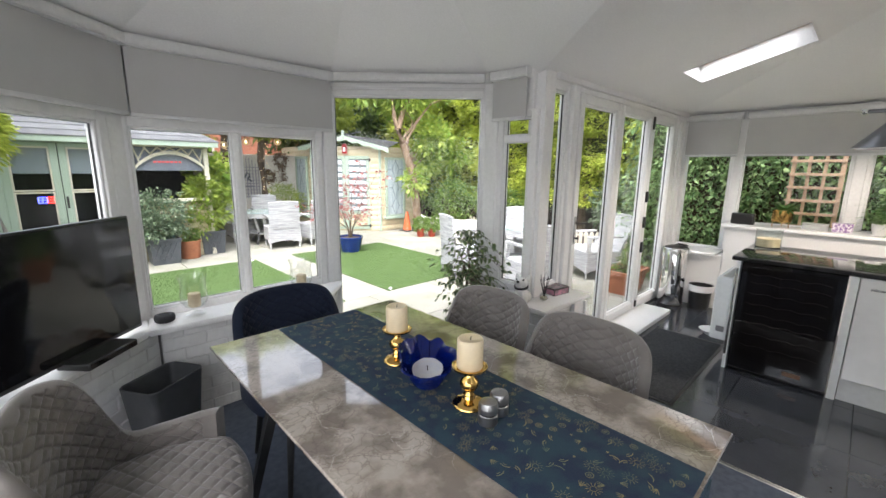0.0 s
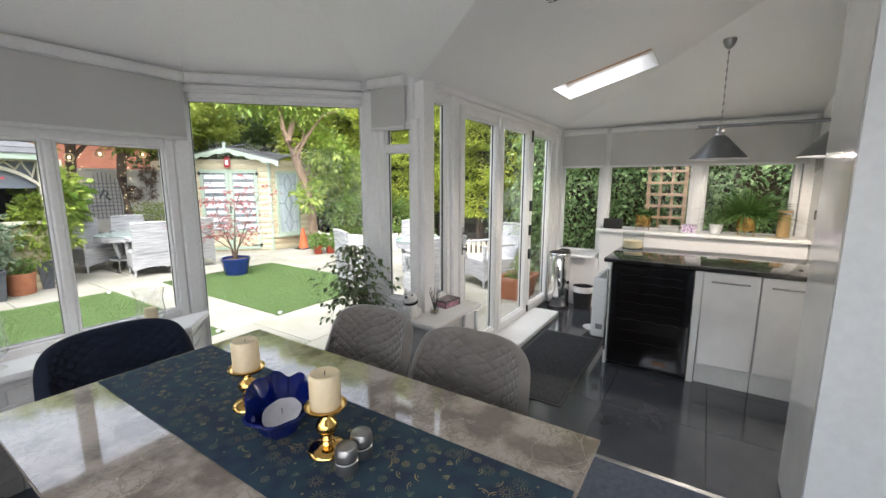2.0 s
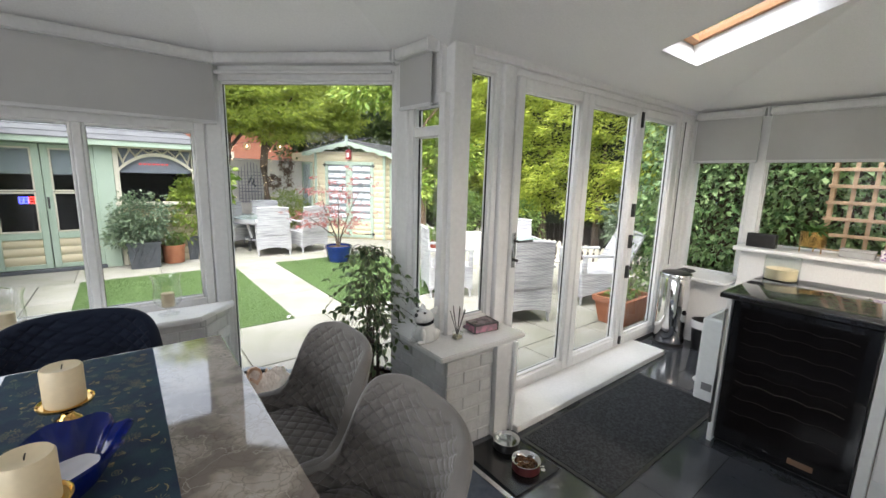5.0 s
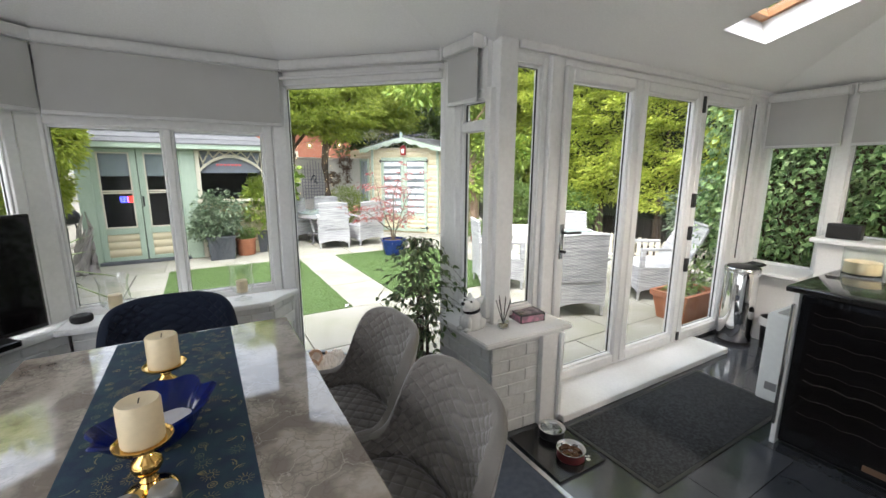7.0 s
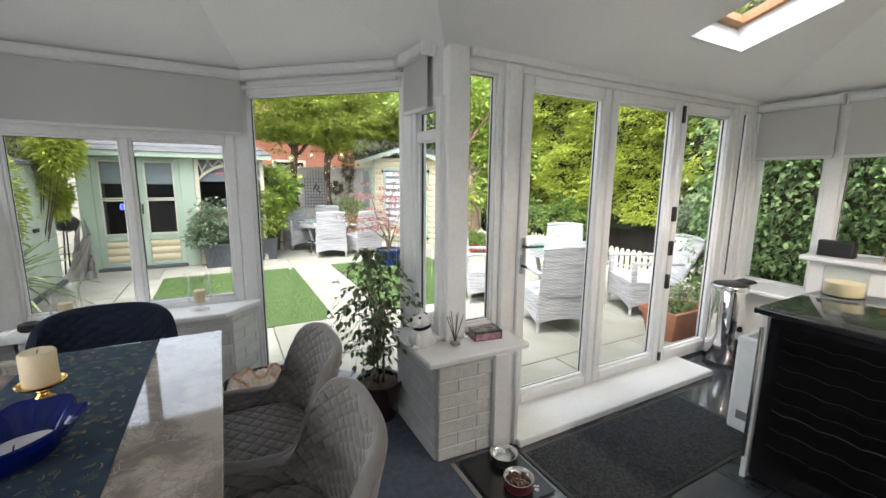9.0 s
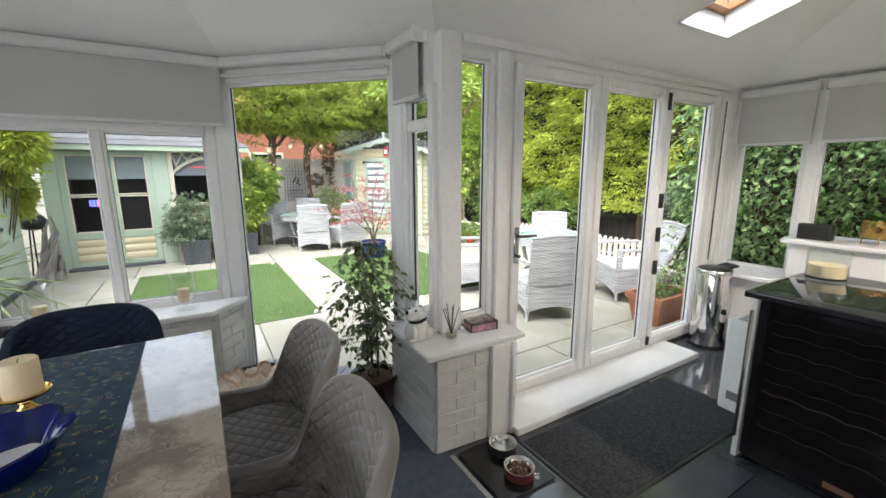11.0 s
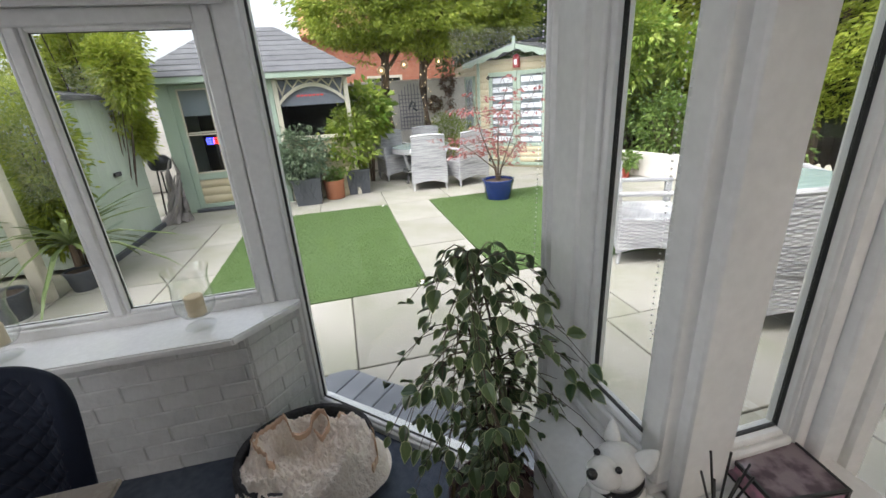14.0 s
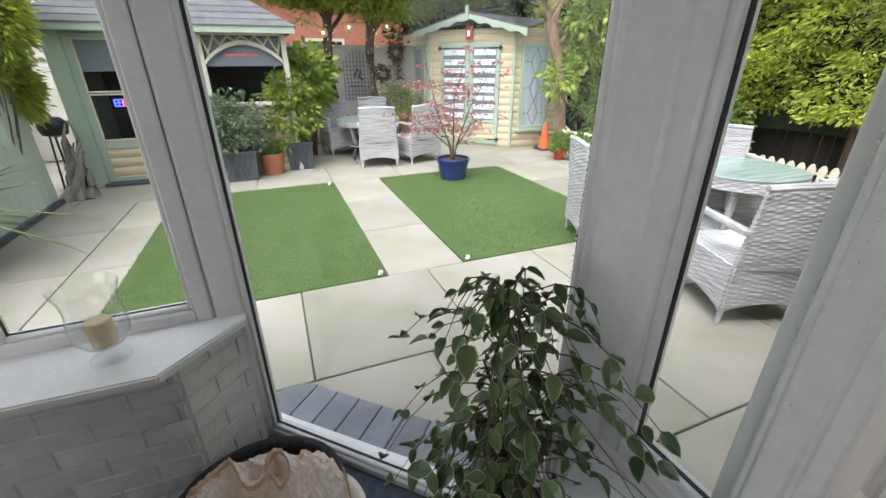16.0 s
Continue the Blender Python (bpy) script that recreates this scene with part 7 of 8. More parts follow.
def maple():
    round_pot("blue_pot", "cobalt blue glazed garden pot", surf("cobalt_glaze", (0.008, 0.02, 0.12), (0.012, 0.03, 0.17), rough=0.15, scale=6, coat=0.5), 4.09, 6.78, 0.235, 0.3)
    t = thing("maple_tree", "small red-leaved maple in the blue pot", "small tree", Matrix.Translation((4.09, 6.78, GROUND + 0.27)))
    r = random.Random(9)
    bm = bmesh.new()
    tips = []
    for k in range(7):
        a = k * 0.9 + r.uniform(-0.2, 0.2)
        reach, top = r.uniform(0.25, 0.68), r.uniform(0.5, 1.42)
        pts = [(0.02 * math.cos(a), 0.02 * math.sin(a), 0), (0.05 * math.cos(a), 0.05 * math.sin(a), 0.18), (reach * 0.5 * math.cos(a), reach * 0.5 * math.sin(a), top * 0.6), (reach * math.cos(a + 0.3), reach * math.sin(a + 0.3), top)]
        tube(bm, pts, [0.014, 0.011, 0.007, 0.003], 6)
        for q in range(11):
            s = r.uniform(0.35, 1.0)
            b = Vector(pts[2]).lerp(Vector(pts[3]), (s - 0.35) / 0.65)
            e = b + Vector((r.uniform(-0.32, 0.32), r.uniform(-0.3, 0.3), r.uniform(-0.06, 0.08)))
            tube(bm, [b, e], [0.004, 0.0015], 4)
            tips.append(e)
    part("trunk", bm, BARK, t)
    c = np.array([list(p) for p in tips])
    d = nrg.normal(size=c.shape)
    d[:, 2] = -0.2
    P, D, L = tufts(c, d, 16, 0.1, 0.058, 0.3)
    cloud("crown", MAPLE, P, D, L, 0.45, t, "fine red leaves")


def hedges():
    """Tall golden conifer hedge down the east side."""
    t = thing("conifer_hedge", "tall golden green conifer hedge", "hedge")
    # bumpy dark sheet for the shade behind the sprays, closing the gaps
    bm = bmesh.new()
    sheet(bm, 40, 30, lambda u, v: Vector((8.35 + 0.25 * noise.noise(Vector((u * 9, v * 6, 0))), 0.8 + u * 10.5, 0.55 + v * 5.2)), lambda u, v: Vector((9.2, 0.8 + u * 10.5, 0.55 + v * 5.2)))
    part("depth", bm, HEDGE_SHADE, t, "dark sheet standing in for the shade inside the hedge", 60)
    n = 5600
    y, z = nrg.uniform(0.9, 11.2, n), 0.75 + 5.0 * nrg.random(n)
    x = np.array([8.15 + 0.45 * noise.noise(Vector((a * 1.3, b * 1.7, 2.0))) + 0.25 * noise.noise(Vector((a * 3.5, b * 4, 7.0))) for a, b in zip(y, z)])
    c = np.stack([x, y, z], 1)
    o = np.tile(np.array([[-1.0, 0, 0.05]]), (n, 1)) + nrg.normal(size=(n, 3)) * 0.25
    P, D, L = tufts(c, o, 30, 0.17, 0.085, 0.35)
    cloud("sprays", CONIFER, P, D, L, 0.36, t, "drooping golden sprays", 0.3)
    for k in range(7):
        b = bmesh.new()
        y0 = 1.6 + k * 1.3
        tube(b, [(8.25, y0, GROUND), (8.3, y0 + 0.05, 0.9), (8.35, y0, 2.2)], [0.09, 0.075, 0.05], 8)
        part("trunk", b, BARK, t)
    # dark boards added behind the trunks to fill the dark area under the hedge
    under = thing("dark_fence", "dark boards added to fill the dark area under the hedge", "fence")
    slat = mesh_of(box(0, 0.02, 0.004, 0.146, 0, 1.5, 0.003), "fence_board", surf("dark_backing", (0.035, 0.028, 0.022), (0.05, 0.04, 0.03), rough=0.9, piece=0.25), 30)
    for k in range(72):
        o = new("fence_board", slat)
        o.parent = under
        o.matrix_basis = Matrix.Translation((8.75, 0.6 + k * 0.15, GROUND))


def picket_fence():
    t = thing("picket_fence", "low cream picket fence before the hedge", "fence")
    bm = bmesh.new()
    vs = [(-0.035, 0), (0.035, 0), (0.035, 0.3), (0.045, 0.34), (0.02, 0.39), (0, 0.4), (-0.02, 0.39), (-0.045, 0.34), (-0.035, 0.3)]
    a, b = [[bm.verts.new((x, y, z)) for y, z in vs] for x in (0, 0.018)]
    bm.faces.new(a[::-1]), bm.faces.new(b)
    for k in range(len(vs)):
        bm.faces.new((a[k], a[(k + 1) % len(vs)], b[(k + 1) % len(vs)], b[k]))
    m = mesh_of(bm, "picket", CREAMW, 0)
    for k in range(40):
        o = new("picket", m)
        o.parent = t
        o.matrix_basis = Matrix.Translation((7.62, 2.4 + k * 0.115, -0.08 + 0.004 * math.sin(k)))
    for z in (0.0, 0.2):
        part("rail", box(7.64, 7.66, 2.3, 7.05, z, z + 0.03, 0.003), CREAMW, t)
    w = thing("raised_bed", "low white rendered raised bed wall", "garden wall", kind="structure")
    for i, (p, q) in enumerate((((7.1, 8.45), (6.62, 7.6)), ((6.62, 7.6), (6.9, 6.6)), ((6.9, 6.6), (7.55, 6.0)), ((7.55, 6.0), (7.55, 2.0)))):
        part("wall_run", box(-0.02, dist(p, q) + 0.02, 0, 0.14, GROUND, 0.3 if i < 3 else -0.06, 0.012, along(p, q)), RENDER, w)
    part("bed_soil", box(7.69, 8.7, 2.0, 9.0, GROUND - 0.03, -0.07), SOIL, w)


def back_garden():
    wall("wall_garden_back", (-3.0, 10.6), (8.6, 10.6), GROUND, 1.72, 0.15, 0.0, RENDER, "pale rendered garden wall")
    part("wall_coping", box(-3.0, 8.6, 10.56, 10.8, 1.72, 1.77, 0.01), RENDER, None, "pale wall coping", kind="structure")
    tr = thing("mirror_trellis", "grey arched trellis panel on the garden wall", "trellis", Matrix.Translation((3.28, 10.56, 0.72)))
    grey = surf("grey_trellis_wood", (0.28, 0.27, 0.3), (0.22, 0.21, 0.24), rough=0.8)
    for i in range(9):
        x = i * 0.07
        top = 0.72 + 0.26 * math.sin(math.pi * (i + 0.5) / 9)
        part("lath", box(x - 0.008, x + 0.008, 0.0, 0.012, 0, top), grey, tr)
    for i in range(10):
        part("lath", box(0, 0.56, 0.012, 0.022, 0.03 + i * 0.078, 0.045 + i * 0.078), grey, tr)
    b = bmesh.new()
    tube(b, [(0.2, -0.01, 0.45), (0.28, -0.015, 0.62), (0.34, -0.012, 0.55), (0.3, -0.01, 0.46), (0.38, -0.01, 0.4)], 0.018, 8)
    part("ornament", b, LEAD, tr, "grey lizard-like scroll ornament")
    part("shelf", box(0.1, 0.42, -0.05, 0.0, 0.28, 0.3, 0.003), grey, tr)
    for x, z, r, hang in ((4.38, 1.66, 0.14, 0.3), (4.08, 1.26, 0.13, 0.0)):
        w = thing("wall_wreath", "dried twig wreath hung on the garden wall", "wreath", Matrix.Translation((x, 10.5, z)))
        n = 260
        a = nrg.uniform(0, 6.28, n)
        q = r * (1 + 0.22 * nrg.normal(size=n))
        P = np.stack([q * np.cos(a), nrg.normal(size=n) * 0.02, q * np.sin(a)], 1)
        if hang:
            e = nrg.random((150, 1))
            P = np.concatenate([P, np.concatenate([0.05 * nrg.normal(size=(150, 1)) + 0.03, 0.03 * nrg.normal(size=(150, 1)), -0.1 - 0.45 * e], 1)])
        cloud("twigs", leafy("dried_twig", (0.1, 0.06, 0.04), (0.2, 0.14, 0.1), 0.8, 0.1), P, nrg.normal(size=P.shape), nrg.uniform(0.05, 0.11, len(P)), 0.3, w, "dried twigs and leaves")
    # pollarded trees with flat canopies
    tree = thing("garden_tree", "two-trunked tree with a flat golden canopy", "tree", Matrix.Translation((3.4, 9.95, GROUND)))
    for x, y in ((-0.42, 0.15), (0.36, 0.1)):
        bm = bmesh.new()
        tube(bm, [(x, y, 0), (x + 0.02, y, 0.8), (x - 0.03, y + 0.02, 1.7), (x + 0.05, y, 2.6), (x + 0.1, y, 3.3)], [0.11, 0.095, 0.085, 0.075, 0.04], 12)
        for a in range(6):
            e = Vector((x + 1.0 * math.cos(a * 1.05), y + 0.7 * math.sin(a * 1.05), 2.75 + 0.1 * a))
            tube(bm, [(x, y, 2.0 + 0.12 * a), Vector((x, y, 2.3)).lerp(e, 0.5) + Vector((0, 0, 0.1)), e], [0.045, 0.03, 0.012], 7)
        part("trunk", bm, BARK, tree)
    Ps, Ds, Ls = [], [], []
    for c, r, n in (((-0.75, -0.1, 3.1), (1.15, 1.0, 0.75), 420), ((0.5, -0.2, 3.05), (1.2, 1.0, 0.8), 460), ((1.7, 0.2, 3.1), (1.1, 0.9, 0.7), 360), ((0.4, 0.3, 3.9), (2.2, 1.0, 0.9), 500)):
        p, d = ball_points(c, r, n, 0.6)
        d[:, 2] = d[:, 2] * 0.3 - 0.1
        a = tufts(p, d, 46, 0.24, 0.085, 0.22)
        Ps.append(a[0]), Ds.append(a[1]), Ls.append(a[2])
    cloud("crown", CONIFER_SHADED, np.concatenate(Ps), np.concatenate(Ds), np.concatenate(Ls), 0.38, tree, "layered golden sprays", 0.3)
    # climber-clad tree by the shed
    cl = thing("climber_tree", "leafy tree with a bare twisted trunk by the shed", "tree", Matrix.Translation((6.78, 7.95, GROUND)))
    bm = bmesh.new()
    tube(bm, [(0, 0, 0), (0, 0.02, 0.4), (-0.06, 0, 0.85), (-0.12, 0, 1.27), (-0.22, 0.02, 1.65), (-0.46, 0.02, 2.18), (-0.62, 0, 2.5), (-0.4, 0.05, 2.95), (-0.2, 0.05, 3.3)], [0.12, 0.105, 0.1, 0.1, 0.09, 0.085, 0.08, 0.06, 0.04], 12)
    tube(bm, [(-0.6, 0, 2.48), (-0.72, 0.0, 2.75), (-0.7, 0.1, 3.2)], [0.07, 0.05, 0.03], 10)
    for k in range(7):
        a = k * 0.9
        tube(bm, [(-0.2 - 0.04 * k, 0, 1.6 + 0.12 * k), (0.3 * math.cos(a), 0.3 * math.sin(a), 1.9 + 0.2 * k), (0.75 * math.cos(a), 0.75 * math.sin(a), 2.1 + 0.2 * k)], [0.03, 0.018, 0.006], 7)
    part("trunk", bm, PALEBARK, cl)
    Ps, Ds, Ls = [], [], []
    for c, r, n in (((0.4, -0.1, 2.3), (0.5, 0.45, 0.5), 150), ((-0.1, 0.3, 3.45), (1.0, 0.8, 0.65), 260), ((1.0, -0.3, 1.95), (0.45, 0.5, 0.45), 110), ((-0.2, -0.1, 1.3), (0.28, 0.25, 0.35), 26), ((-1.1, 0.6, 3.5), (0.8, 0.7, 0.5), 170), ((0.35, 0, 1.7), (0.3, 0.3, 0.25), 40)):
        p, d = ball_points(c, r, n, 0.35)
        a = tufts(p, d, 11, 0.16, 0.13, 0.7)
        Ps.append(a[0]), Ds.append(a[1]), Ls.append(a[2])
    cloud("crown", FRESH, np.concatenate(Ps), np.concatenate(Ds), np.concatenate(Ls), 0.5, cl, "fresh green leaves")
    bush("shrub_border", "mixed dark green shrubs in the raised bed", BROAD, (7.5, 7.4, 0.2), (((0, 0, 0.5), (0.55, 0.7, 0.6)), ((0.4, -1.3, 0.45), (0.45, 0.8, 0.5)), ((0.3, 0.9, 0.9), (0.6, 0.7, 0.9))), 260, 0.085)
    bush("tall_shrub", "grey-green broadleaf shrub by the hedge", GREYLEAF, (7.75, 3.2, 0.2), (((0, 0, 0.6), (0.35, 0.6, 0.5)), ((0.1, -0.9, 0.9), (0.35, 0.5, 0.8))), 240, 0.09)
    bush("garden_shrub", "yellow-green feathery shrub by the garden wall", LIME, (4.2, 10.1, GROUND), (((0, 0, 0.75), (0.5, 0.3, 0.45)),), 320, 0.07, 0.3)
    bush("garden_shrub", "big-leaved bright green shrub beside the bar", FRESH, (2.42, 9.3, GROUND), (((0, 0, 1.42), (0.33, 0.28, 0.36)), ((0.05, 0, 1.1), (0.2, 0.2, 0.25))), 75, 0.15, 0.75)
    # far house, and an added backdrop of woods beyond the wall
    h = thing("brick_house", "red brick neighbouring house with a tiled roof", "house", Matrix.Translation((3.0, 15.0, GROUND)))
    brick = surf("red_brick", (0.42, 0.17, 0.1), (0.34, 0.13, 0.08), rough=0.9, scale=8, fine=60, bump=0.3)
    part("wall", box(-1.5, 5.5, 0, 5, 0, 3.4), brick, h, "", 0)
    bm = bmesh.new()
    vs = [bm.verts.new(v) for v in ((-1.8, -0.3, 3.35), (5.8, -0.3, 3.35), (5.8, 5.3, 3.35), (-1.8, 5.3, 3.35), (-1.8, 2.5, 5.2), (5.8, 2.5, 5.2))]
    for f in ((0, 1, 5, 4), (2, 3, 4, 5), (0, 4, 3), (1, 2, 5), (0, 3, 2, 1)):
        bm.faces.new([vs[k] for k in f])
    part("roof", bm, surf("orange_tile", (0.45, 0.2, 0.11), (0.36, 0.15, 0.08), rough=0.85, scale=5, fine=40, bump=0.4, stretch=(1, 1, 6)), h, "", 0)
    for x in (0.0, 3.6):
        w = part("window", box(x, x + 1.1, -0.02, 0.05, 1.0, 2.2), CREAMW, h)
        part("pane", box(x + 0.08, x + 1.02, -0.026, -0.021, 1.08, 2.12), SCREEN, w)
    wd = thing("tree_belt", "added backdrop trees beyond the garden wall, coloured dark for shade", "trees", kind="stuff")
    Ps, Ds, Ls = [], [], []
    for k in range(11):
        c = (5.6 + 0.75 * k if k < 6 else 5.0 + 0.9 * (k - 6), 11.6 + 0.4 * (k % 3), 1.8 + 1.5 * (k >= 6) + 0.4 * (k % 2))
        p, d = ball_points(c, (0.95, 0.8, 1.3), 230, 0.5)
        a = tufts(p, d, 12, 0.2, 0.16, 0.6)
        Ps.append(a[0]), Ds.append(a[1]), Ls.append(a[2])
    cloud("crown", DARKLEAF, np.concatenate(Ps), np.concatenate(Ds), np.concatenate(Ls), 0.4, wd)
    # lights strung between the trunks
    st = thing("string_lights", "string of warm lights with woven ball lanterns", "string lights")
    wire = bmesh.new()
    pts = [(2.2, 9.6, 2.2), (2.85, 9.75, 2.0), (3.3, 9.75, 2.1), (4.0, 9.8, 2.12), (4.5, 9.6, 2.25)]
    tube(wire, pts, 0.004, 5)
    part("wire", wire, BLACKM, st)
    lit = glow("warm_fairy_light", (1.0, 0.75, 0.4), 1.6)
    ballm = surf("woven_ball", (0.7, 0.55, 0.35), (0.5, 0.38, 0.22), rough=0.7, scale=40)
    for x, z in ((2.86, 1.93), (3.32, 2.02), (4.02, 2.05)):
        bm = bmesh.new()
        for k in range(6):
            a = k * math.pi / 6
            tube(bm, [(x + 0.075 * math.sin(q * 0.393) * math.cos(a), 9.76 + 0.075 * math.sin(q * 0.393) * math.sin(a), z + 0.075 * math.cos(q * 0.393)) for q in range(17)], 0.006, 5)
        part("ball_lantern", bm, ballm, st, "woven ball lantern")
        bm = bmesh.new()
        bmesh.ops.create_icosphere(bm, subdivisions=2, radius=0.028, matrix=Matrix.Translation((x, 9.76, z)))
        part("bulb", bm, lit, st)
    for k in range(44):
        bm = bmesh.new()
        x = 3.0 + 0.78 * (k % 2)
        a = k * 0.8
        bmesh.ops.create_icosphere(bm, subdivisions=1, radius=0.007, matrix=Matrix.Translation((x + 0.1 * math.cos(a), 10.05 - abs(0.11 * math.sin(a)) - 0.02, 0.9 + 0.055 * (k // 2))))
        part("bulb", bm, lit, st)


def left_garden():
    # sage store with its long side to the patio
    s = thing("garden_store", "pale sage timber garden store with ledged door", "shed", Matrix.Translation((-1.9, 5.9, GROUND)))
    # sage made paler: light on the store front is put into the colour
    lit_sage = surf("lit_sage_paint", (0.5, 0.57, 0.48), (0.44, 0.5, 0.42), rough=0.6, scale=2, fine=24, bump=0.08, stretch=(1, 1, 0.3))
    part("wall", box(0, 1.15, 0, 1.6, 0.05, 1.75), lit_sage, s)
    bm = bmesh.new()
    vs = [bm.verts.new(v) for v in ((-0.06, -0.08, 1.95), (1.22, -0.08, 1.7), (1.22, 1.68, 1.7), (-0.06, 1.68, 1.95), (-0.06, -0.08, 2.0), (1.22, -0.08, 1.75), (1.22, 1.68, 1.75), (-0.06, 1.68, 2.0))]
    for f in ((0, 3, 2, 1), (4, 5, 6, 7), (0, 1, 5, 4), (1, 2, 6, 5), (2, 3, 7, 6), (3, 0, 4, 7)):
        bm.faces.new([vs[k] for k in f])
    part("roof", bm, FELT, s)
    for k in range(10):
        part("board", box(1.15, 1.16, 0.002 + k * 0.16, 0.158 + k * 0.16, 0.06, 1.7, 0.003), lit_sage, s)
    part("plinth", box(1.1, 1.2, -0.02, 1.62, 0, 0.06), LEAD, s)
    for z in (0.35, 1.35):
        part("strap_hinge", box(1.163, 1.17, 0.25, 0.6, z, z + 0.025), SAGE, s)
    part("latch", box(1.163, 1.19, 0.75, 0.9, 0.85, 0.9, 0.004), BLACKM, s)
    # cream arbour at the left end
    a = thing("garden_arbour", "cream timber arbour with cross rails", "arbour", Matrix.Translation((-0.86, 5.15, GROUND)))
    for x, y in ((0, 0), (-0.85, 0), (0, -1.15), (-0.85, -1.15)):
        part("post", box(x - 0.055, x + 0.055, y - 0.055, y + 0.055, 0, 1.95, 0.008), CREAMW, a)
    for z in (0.45, 0.85):
        part("rail", box(-0.84, 0.02, -0.02, 0.02, z, z + 0.05, 0.005), CREAMW, a)
    for y in (0, -1.15):
        part("beam", box(-1.0, 0.15, y - 0.03, y + 0.03, 1.95, 2.03, 0.006), CREAMW, a)
    for k in range(5):
        part("rafter", box(-0.95 + k * 0.26, -0.91 + k * 0.26, -1.3, 0.15, 2.03, 2.09, 0.005), CREAMW, a)
    bm = bmesh.new()
    tube(bm, [(0, 0, 1.4), (0.0, -0.16, 1.66), (0, -0.36, 1.94)], 0.045, 4)
    part("brace", bm, CREAMW, a, "curved corner brace")
    round_pot("grey_pot", "dark grey round garden pot", LEAD, -0.95, 4.85, 0.16, 0.24)
    # top ball is added out of view to block sky mirrored in the table
    bush("conifer", "bright green conifer hanging over the store", CONIFER, (-0.95, 7.2, GROUND), (((-0.05, 0.1, 1.75), (0.45, 0.5, 0.6)), ((-0.4, -0.7, 2.0), (0.4, 0.7, 0.5)), ((0.12, 0.35, 1.35), (0.25, 0.25, 0.45)), ((0.1, 0.3, 2.4), (0.5, 0.5, 0.6)), ((0.46, -0.2, 2.0), (0.24, 0.34, 0.42)), ((-0.2, -0.3, 3.1), (0.6, 0.8, 0.8))), 330, 0.07, 0.36, "conifer", 24)
    bush("conifer", "bright green conifer behind the arbour", CONIFER, (-1.6, 4.6, GROUND), (((0, 0, 1.5), (0.4, 0.9, 0.9)),), 420, 0.11, 0.3, "conifer", 14)
    bush("climber", "green climber filling the arbour side", CONIFER_SHADED, (-0.76, 5.62, GROUND), (((0, 0, 1.3), (0.28, 0.28, 0.6)), ((-0.05, 0, 0.75), (0.22, 0.24, 0.45))), 420, 0.06, 0.4, "climber", 14)
    c = thing("cordyline", "spiky cordyline with long arching leaves", "plant", Matrix.Translation((-0.66, 5.36, GROUND)))
    round_pot("dark_pot", "dark pot under the cordyline", LEAD, -0.66, 5.36, 0.13, 0.2)
    part("stem", tube(bmesh.new(), [(0, 0, 0.23), (0.01, 0, 0.45)], [0.03, 0.025], 8), BARK, c)
    bm = bmesh.new()
    r = random.Random(21)
    for _ in range(46):
        leaf_mesh(bm, Matrix.Translation((0.01, 0, 0.44)) @ Matrix.Rotation(r.uniform(0, 6.28), 4, "Z") @ Matrix.Rotation(-r.uniform(0.2, 1.3), 4, "Y"), r.uniform(0.5, 0.85), 0.045, 0.2, r.uniform(0.5, 1.1))
    part("leaves", bm, leafy("cordyline_leaf", (0.12, 0.17, 0.06), (0.25, 0.3, 0.12), 0.5, 0.2), c, "long strap leaves", 0)
    d = thing("driftwood", "weathered grey driftwood stump", "driftwood", Matrix.Translation((-0.62, 7.72, GROUND)))
    bm = bmesh.new()
    r = random.Random(2)
    for k in range(11):
        a0, h = k * 0.62, r.uniform(0.45, 0.95)
        pts = [(0.17 * math.cos(a0), 0.15 * math.sin(a0), 0)]
        for q in (0.25, 0.5, 0.75, 1.0):
            w = 0.12 * (1 - 0.5 * q)
            pts.append((w * math.cos(a0 + q) + r.uniform(-0.05, 0.05) + 0.12 * q, w * math.sin(a0 + q) + r.uniform(-0.05, 0.05), h * q))
        tube(bm, pts, [0.06, 0.045, 0.04, 0.026, 0.008], 7)
    part("stump", bm, surf("grey_driftwood", (0.3, 0.27, 0.25), (0.2, 0.18, 0.17), rough=0.9, scale=10, fine=60, bump=0.8, stretch=(1, 1, 0.2)), d)
    bs = thing("barbecue", "black covered barbecue by the wall", "barbecue", Matrix.Translation((-0.75, 8.05, GROUND)))
    part("lid", turned([(0, 0.96), (0.1, 0.94), (0.15, 0.88), (0.155, 0.84), (0.155, 0.82), (0.13, 0.74), (0, 0.7)], 20), BLACKP, bs)
    for k in range(3):
        part("leg", tube(bmesh.new(), [(0.08 * math.cos(k * 2.1), 0.08 * math.sin(k * 2.1), 0.74), (0.15 * math.cos(k * 2.1), 0.15 * math.sin(k * 2.1), 0)], 0.012, 6), BLACKM, bs)
    wall("wall_garden_left", (-2.4, 11.0), (-2.4, -1.0), GROUND, 1.7, 0.15, -0.15, RENDER, "pale rendered side garden wall")


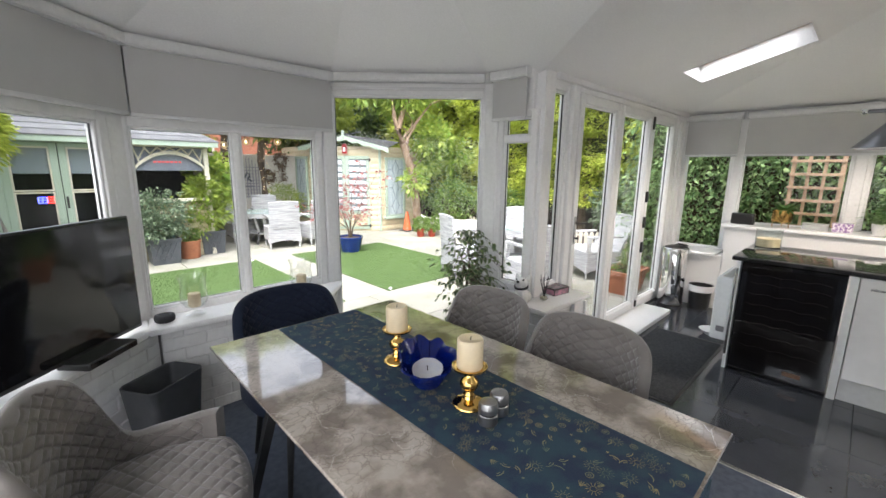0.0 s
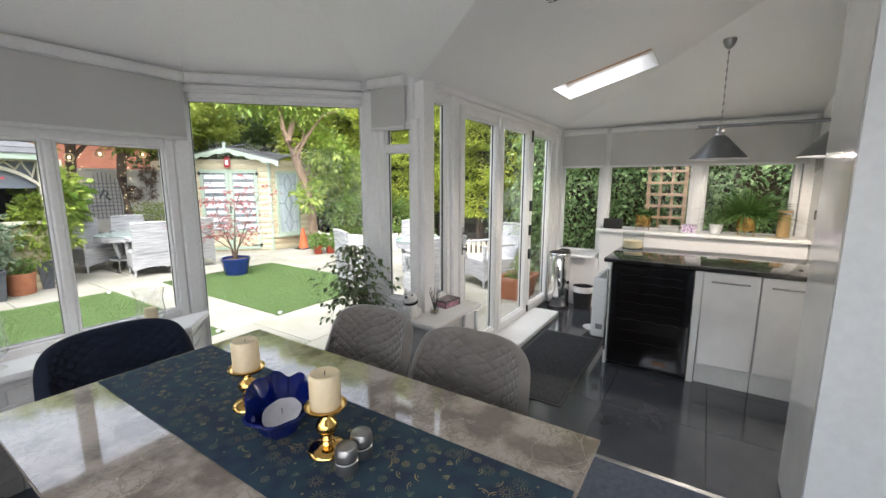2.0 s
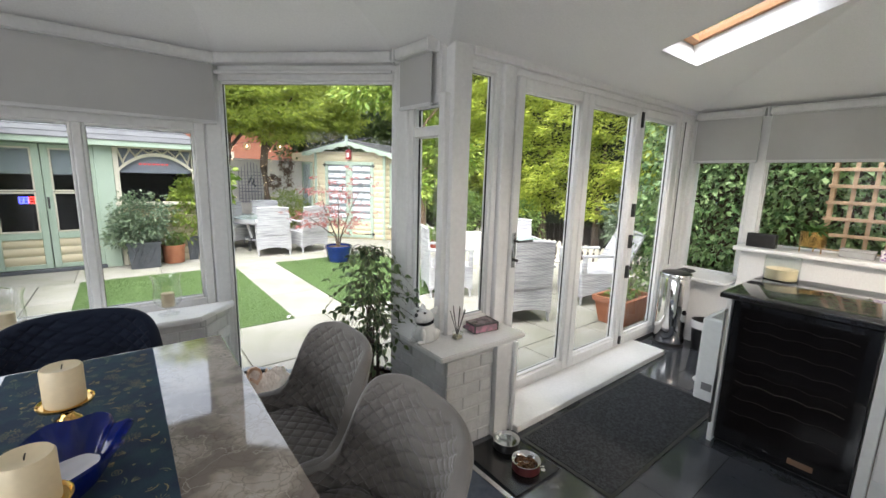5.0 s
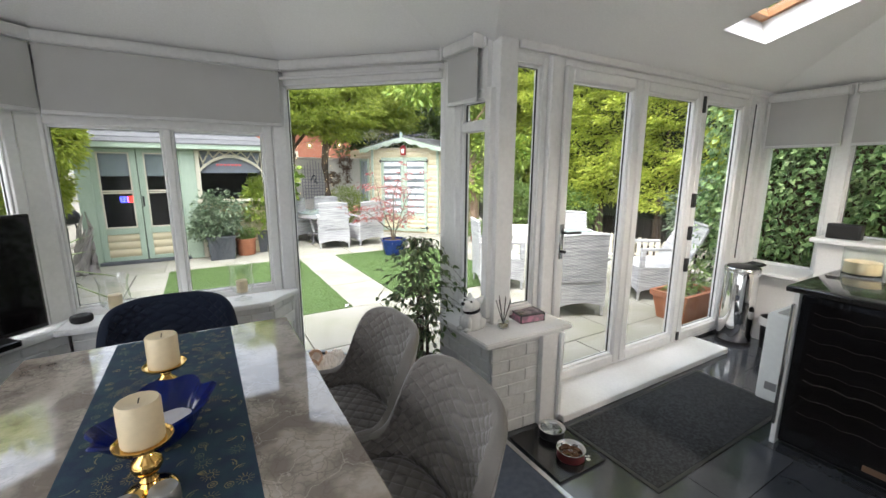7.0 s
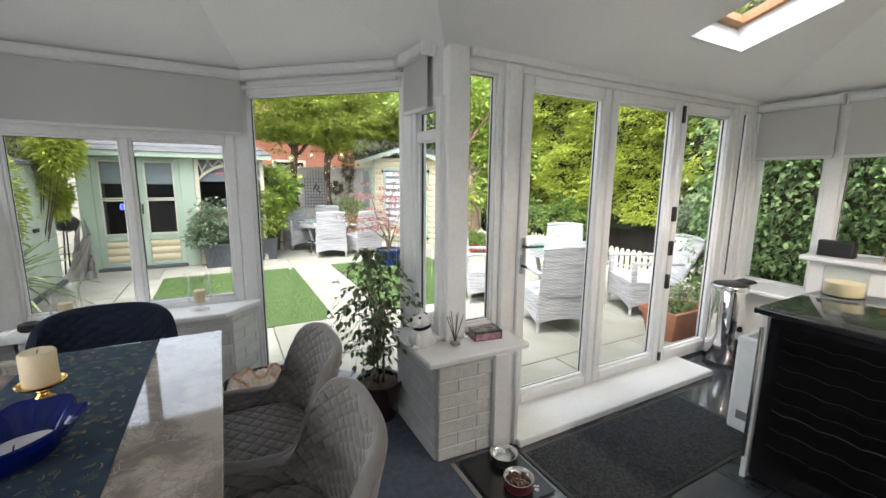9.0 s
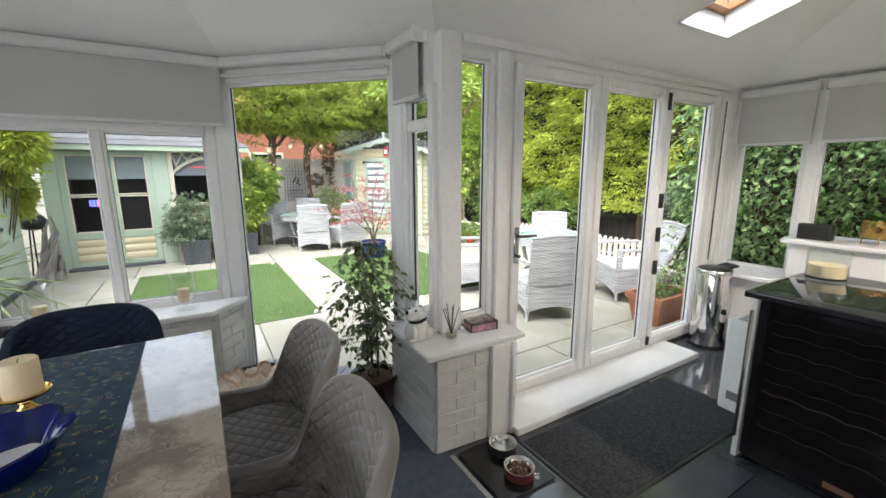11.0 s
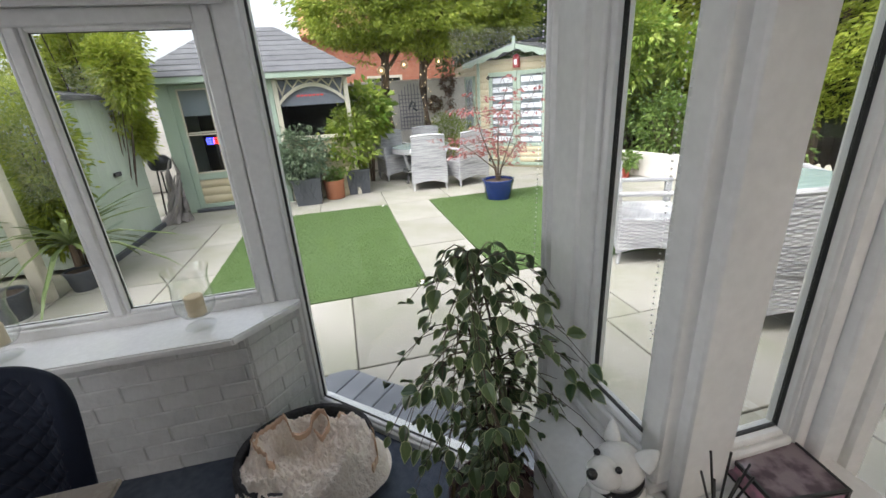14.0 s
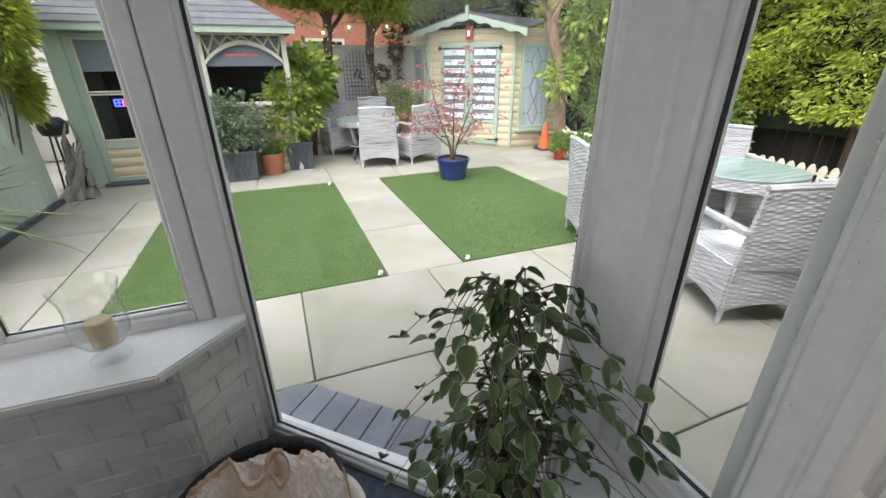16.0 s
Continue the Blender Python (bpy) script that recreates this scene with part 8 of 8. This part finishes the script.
def pots():
    square_planter(1.28, 7.97, 0.22, 0.42)
    square_planter(2.1, 8.38, 0.2, 0.42)
    bush("variegated_shrub", "grey-green variegated shrub in the lattice planter", GREYLEAF, (1.28, 7.97, GROUND + 0.38), (((0, 0, 0.4), (0.42, 0.36, 0.42)), ((-0.15, 0, 0.22), (0.33, 0.3, 0.25))), 260, 0.06, 0.55, per=8)
    bush("lime_shrub", "yellow-green leafy shrub in the lattice planter", LIME, (2.1, 8.38, GROUND + 0.38), (((-0.08, 0, 0.38), (0.44, 0.36, 0.42)), ((-0.05, 0, 0.75), (0.3, 0.26, 0.3))), 200, 0.085, 0.6, per=8)
    round_pot("terracotta_pot", "ribbed terracotta garden pot", TERRA, 1.69, 8.12, 0.17, 0.31, taper=0.85)
    bush("herb", "small green herb in the terracotta pot", BROAD, (1.69, 8.12, GROUND + 0.27), (((0, 0, 0.12), (0.12, 0.12, 0.13)),), 60, 0.05, 0.5, "herb")
    maple()
    for x, y in ((6.28, 7.25), (6.5, 7.1)):
        round_pot("red_pot", "small red plastic plant pot", surf("red_pot_plastic", (0.4, 0.06, 0.03), rough=0.45), x, y, 0.1, 0.2)
        bush("bedding_plant", "bright green bedding plant in a red pot", BROAD, (x, y, GROUND + 0.18), (((0, 0, 0.12), (0.16, 0.16, 0.14)),), 70, 0.07, 0.5, "bedding plant")
    c = thing("traffic_cone", "small orange traffic cone by the shed", "traffic cone", Matrix.Translation((6.58, 8.13, GROUND)))
    orange = surf("orange_cone_plastic", (0.62, 0.13, 0.04), rough=0.45)
    part("base", box(-0.15, 0.15, -0.15, 0.15, 0, 0.03, 0.01), BLACKP, c)
    part("cone", turned([(0.115, 0.03), (0.03, 0.5), (0.022, 0.5), (0.0, 0.49)], 28), orange, c)
    t = thing("terracotta_trough", "long terracotta trough with straggly stems", "planter", Matrix.Translation((5.48, 2.12, GROUND)))
    bm = bmesh.new()
    rings = [[bm.verts.new((a * w, b * d, z)) for a, b in ((-1, -1), (1, -1), (1, 1), (-1, 1))] for w, d, z in ((0.24, 0.14, 0), (0.29, 0.18, 0.25), (0.31, 0.2, 0.25), (0.315, 0.205, 0.31), (0.28, 0.17, 0.31), (0.27, 0.165, 0.25))]
    for p, q in zip(rings, rings[1:]):
        for k in range(4):
            bm.faces.new((p[k], p[(k + 1) % 4], q[(k + 1) % 4], q[k]))
    bm.faces.new(rings[0][::-1])
    part("trough", bm, TERRA, t, "", 0)
    part("soil", box(-0.265, 0.265, -0.16, 0.16, 0.2, 0.255), SOIL, t)
    bush("trough_plant", "sparse green stems in the terracotta trough", BROAD, (5.48, 2.12, GROUND + 0.25), (((0.15, 0, 0.2), (0.14, 0.1, 0.2)), ((-0.12, 0, 0.1), (0.1, 0.1, 0.12))), 26, 0.05, 0.4, "plant")


def ivy_side():
    """Ivy-clad fence close to the kitchen windows, with a cedar trellis."""
    w = part("ivy_fence", box(6.55, 6.6, -2.0, 2.35, GROUND, 2.3), surf("fence_brown", (0.1, 0.07, 0.045), (0.07, 0.05, 0.03), rough=0.9, scale=4, fine=40, stretch=(1, 8, 0.4)), None, "brown fence behind the ivy", 0, "structure")
    t = thing("ivy", "dense glossy ivy covering the side fence", "ivy")
    n = 2300
    y, z = nrg.uniform(-1.9, 2.5, n), nrg.uniform(-0.1, 2.75, n)
    x = np.array([6.42 + 0.22 * noise.noise(Vector((a * 1.8, b * 1.8, 5.0))) for a, b in zip(y, z)])
    keep = ~((y > -0.75) & (y < -0.45) & (z > 1.2))
    c = np.stack([x, y, z], 1)[keep]
    o = np.tile(np.array([[-1.0, 0, 0.1]]), (len(c), 1))
    P, D, L = tufts(c, o, 13, 0.2, 0.066, 0.8)
    cloud("leaves", IVY, P, D, L, 0.85, t, "glossy ivy leaves", 0.5)
    tr = thing("cedar_trellis", "square cedar trellis panel among the ivy", "trellis", Matrix.Translation((6.1, 0.2, 0.55)))
    cedar = surf("cedar", (0.5, 0.34, 0.22), (0.42, 0.28, 0.17), rough=0.7, scale=6, fine=40, stretch=(1, 1, 0.3))
    for k in range(4):
        part("lath", box(0, 0.02, 0.01 + k * 0.135, 0.04 + k * 0.135, 0, 1.3, 0.003), cedar, tr)
    for k in range(9):
        part("lath", box(-0.018, 0.002, 0, 0.46, 0.05 + k * 0.145, 0.08 + k * 0.145, 0.003), cedar, tr)
    for y0 in (0.0, 0.41):
        part("stake", box(0.02, 0.05, y0, y0 + 0.04, -0.65, 1.3, 0.003), cedar, tr)
    h = thing("side_house", "red brick house flank seen past the ivy", "house", Matrix.Translation((9.6, -2.0, GROUND)))
    part("wall", box(0, 3, -3, 2.2, 0, 5), surf("flank_brick", (0.34, 0.16, 0.1), (0.28, 0.12, 0.08), rough=0.9, scale=9, fine=60, bump=0.3), h, "", 0)


paving()
lead_apron()
summerhouse()
corner_shed()
furniture()
pots()
hedges()
picket_fence()
back_garden()
left_garden()
ivy_side()
lay_bricks()
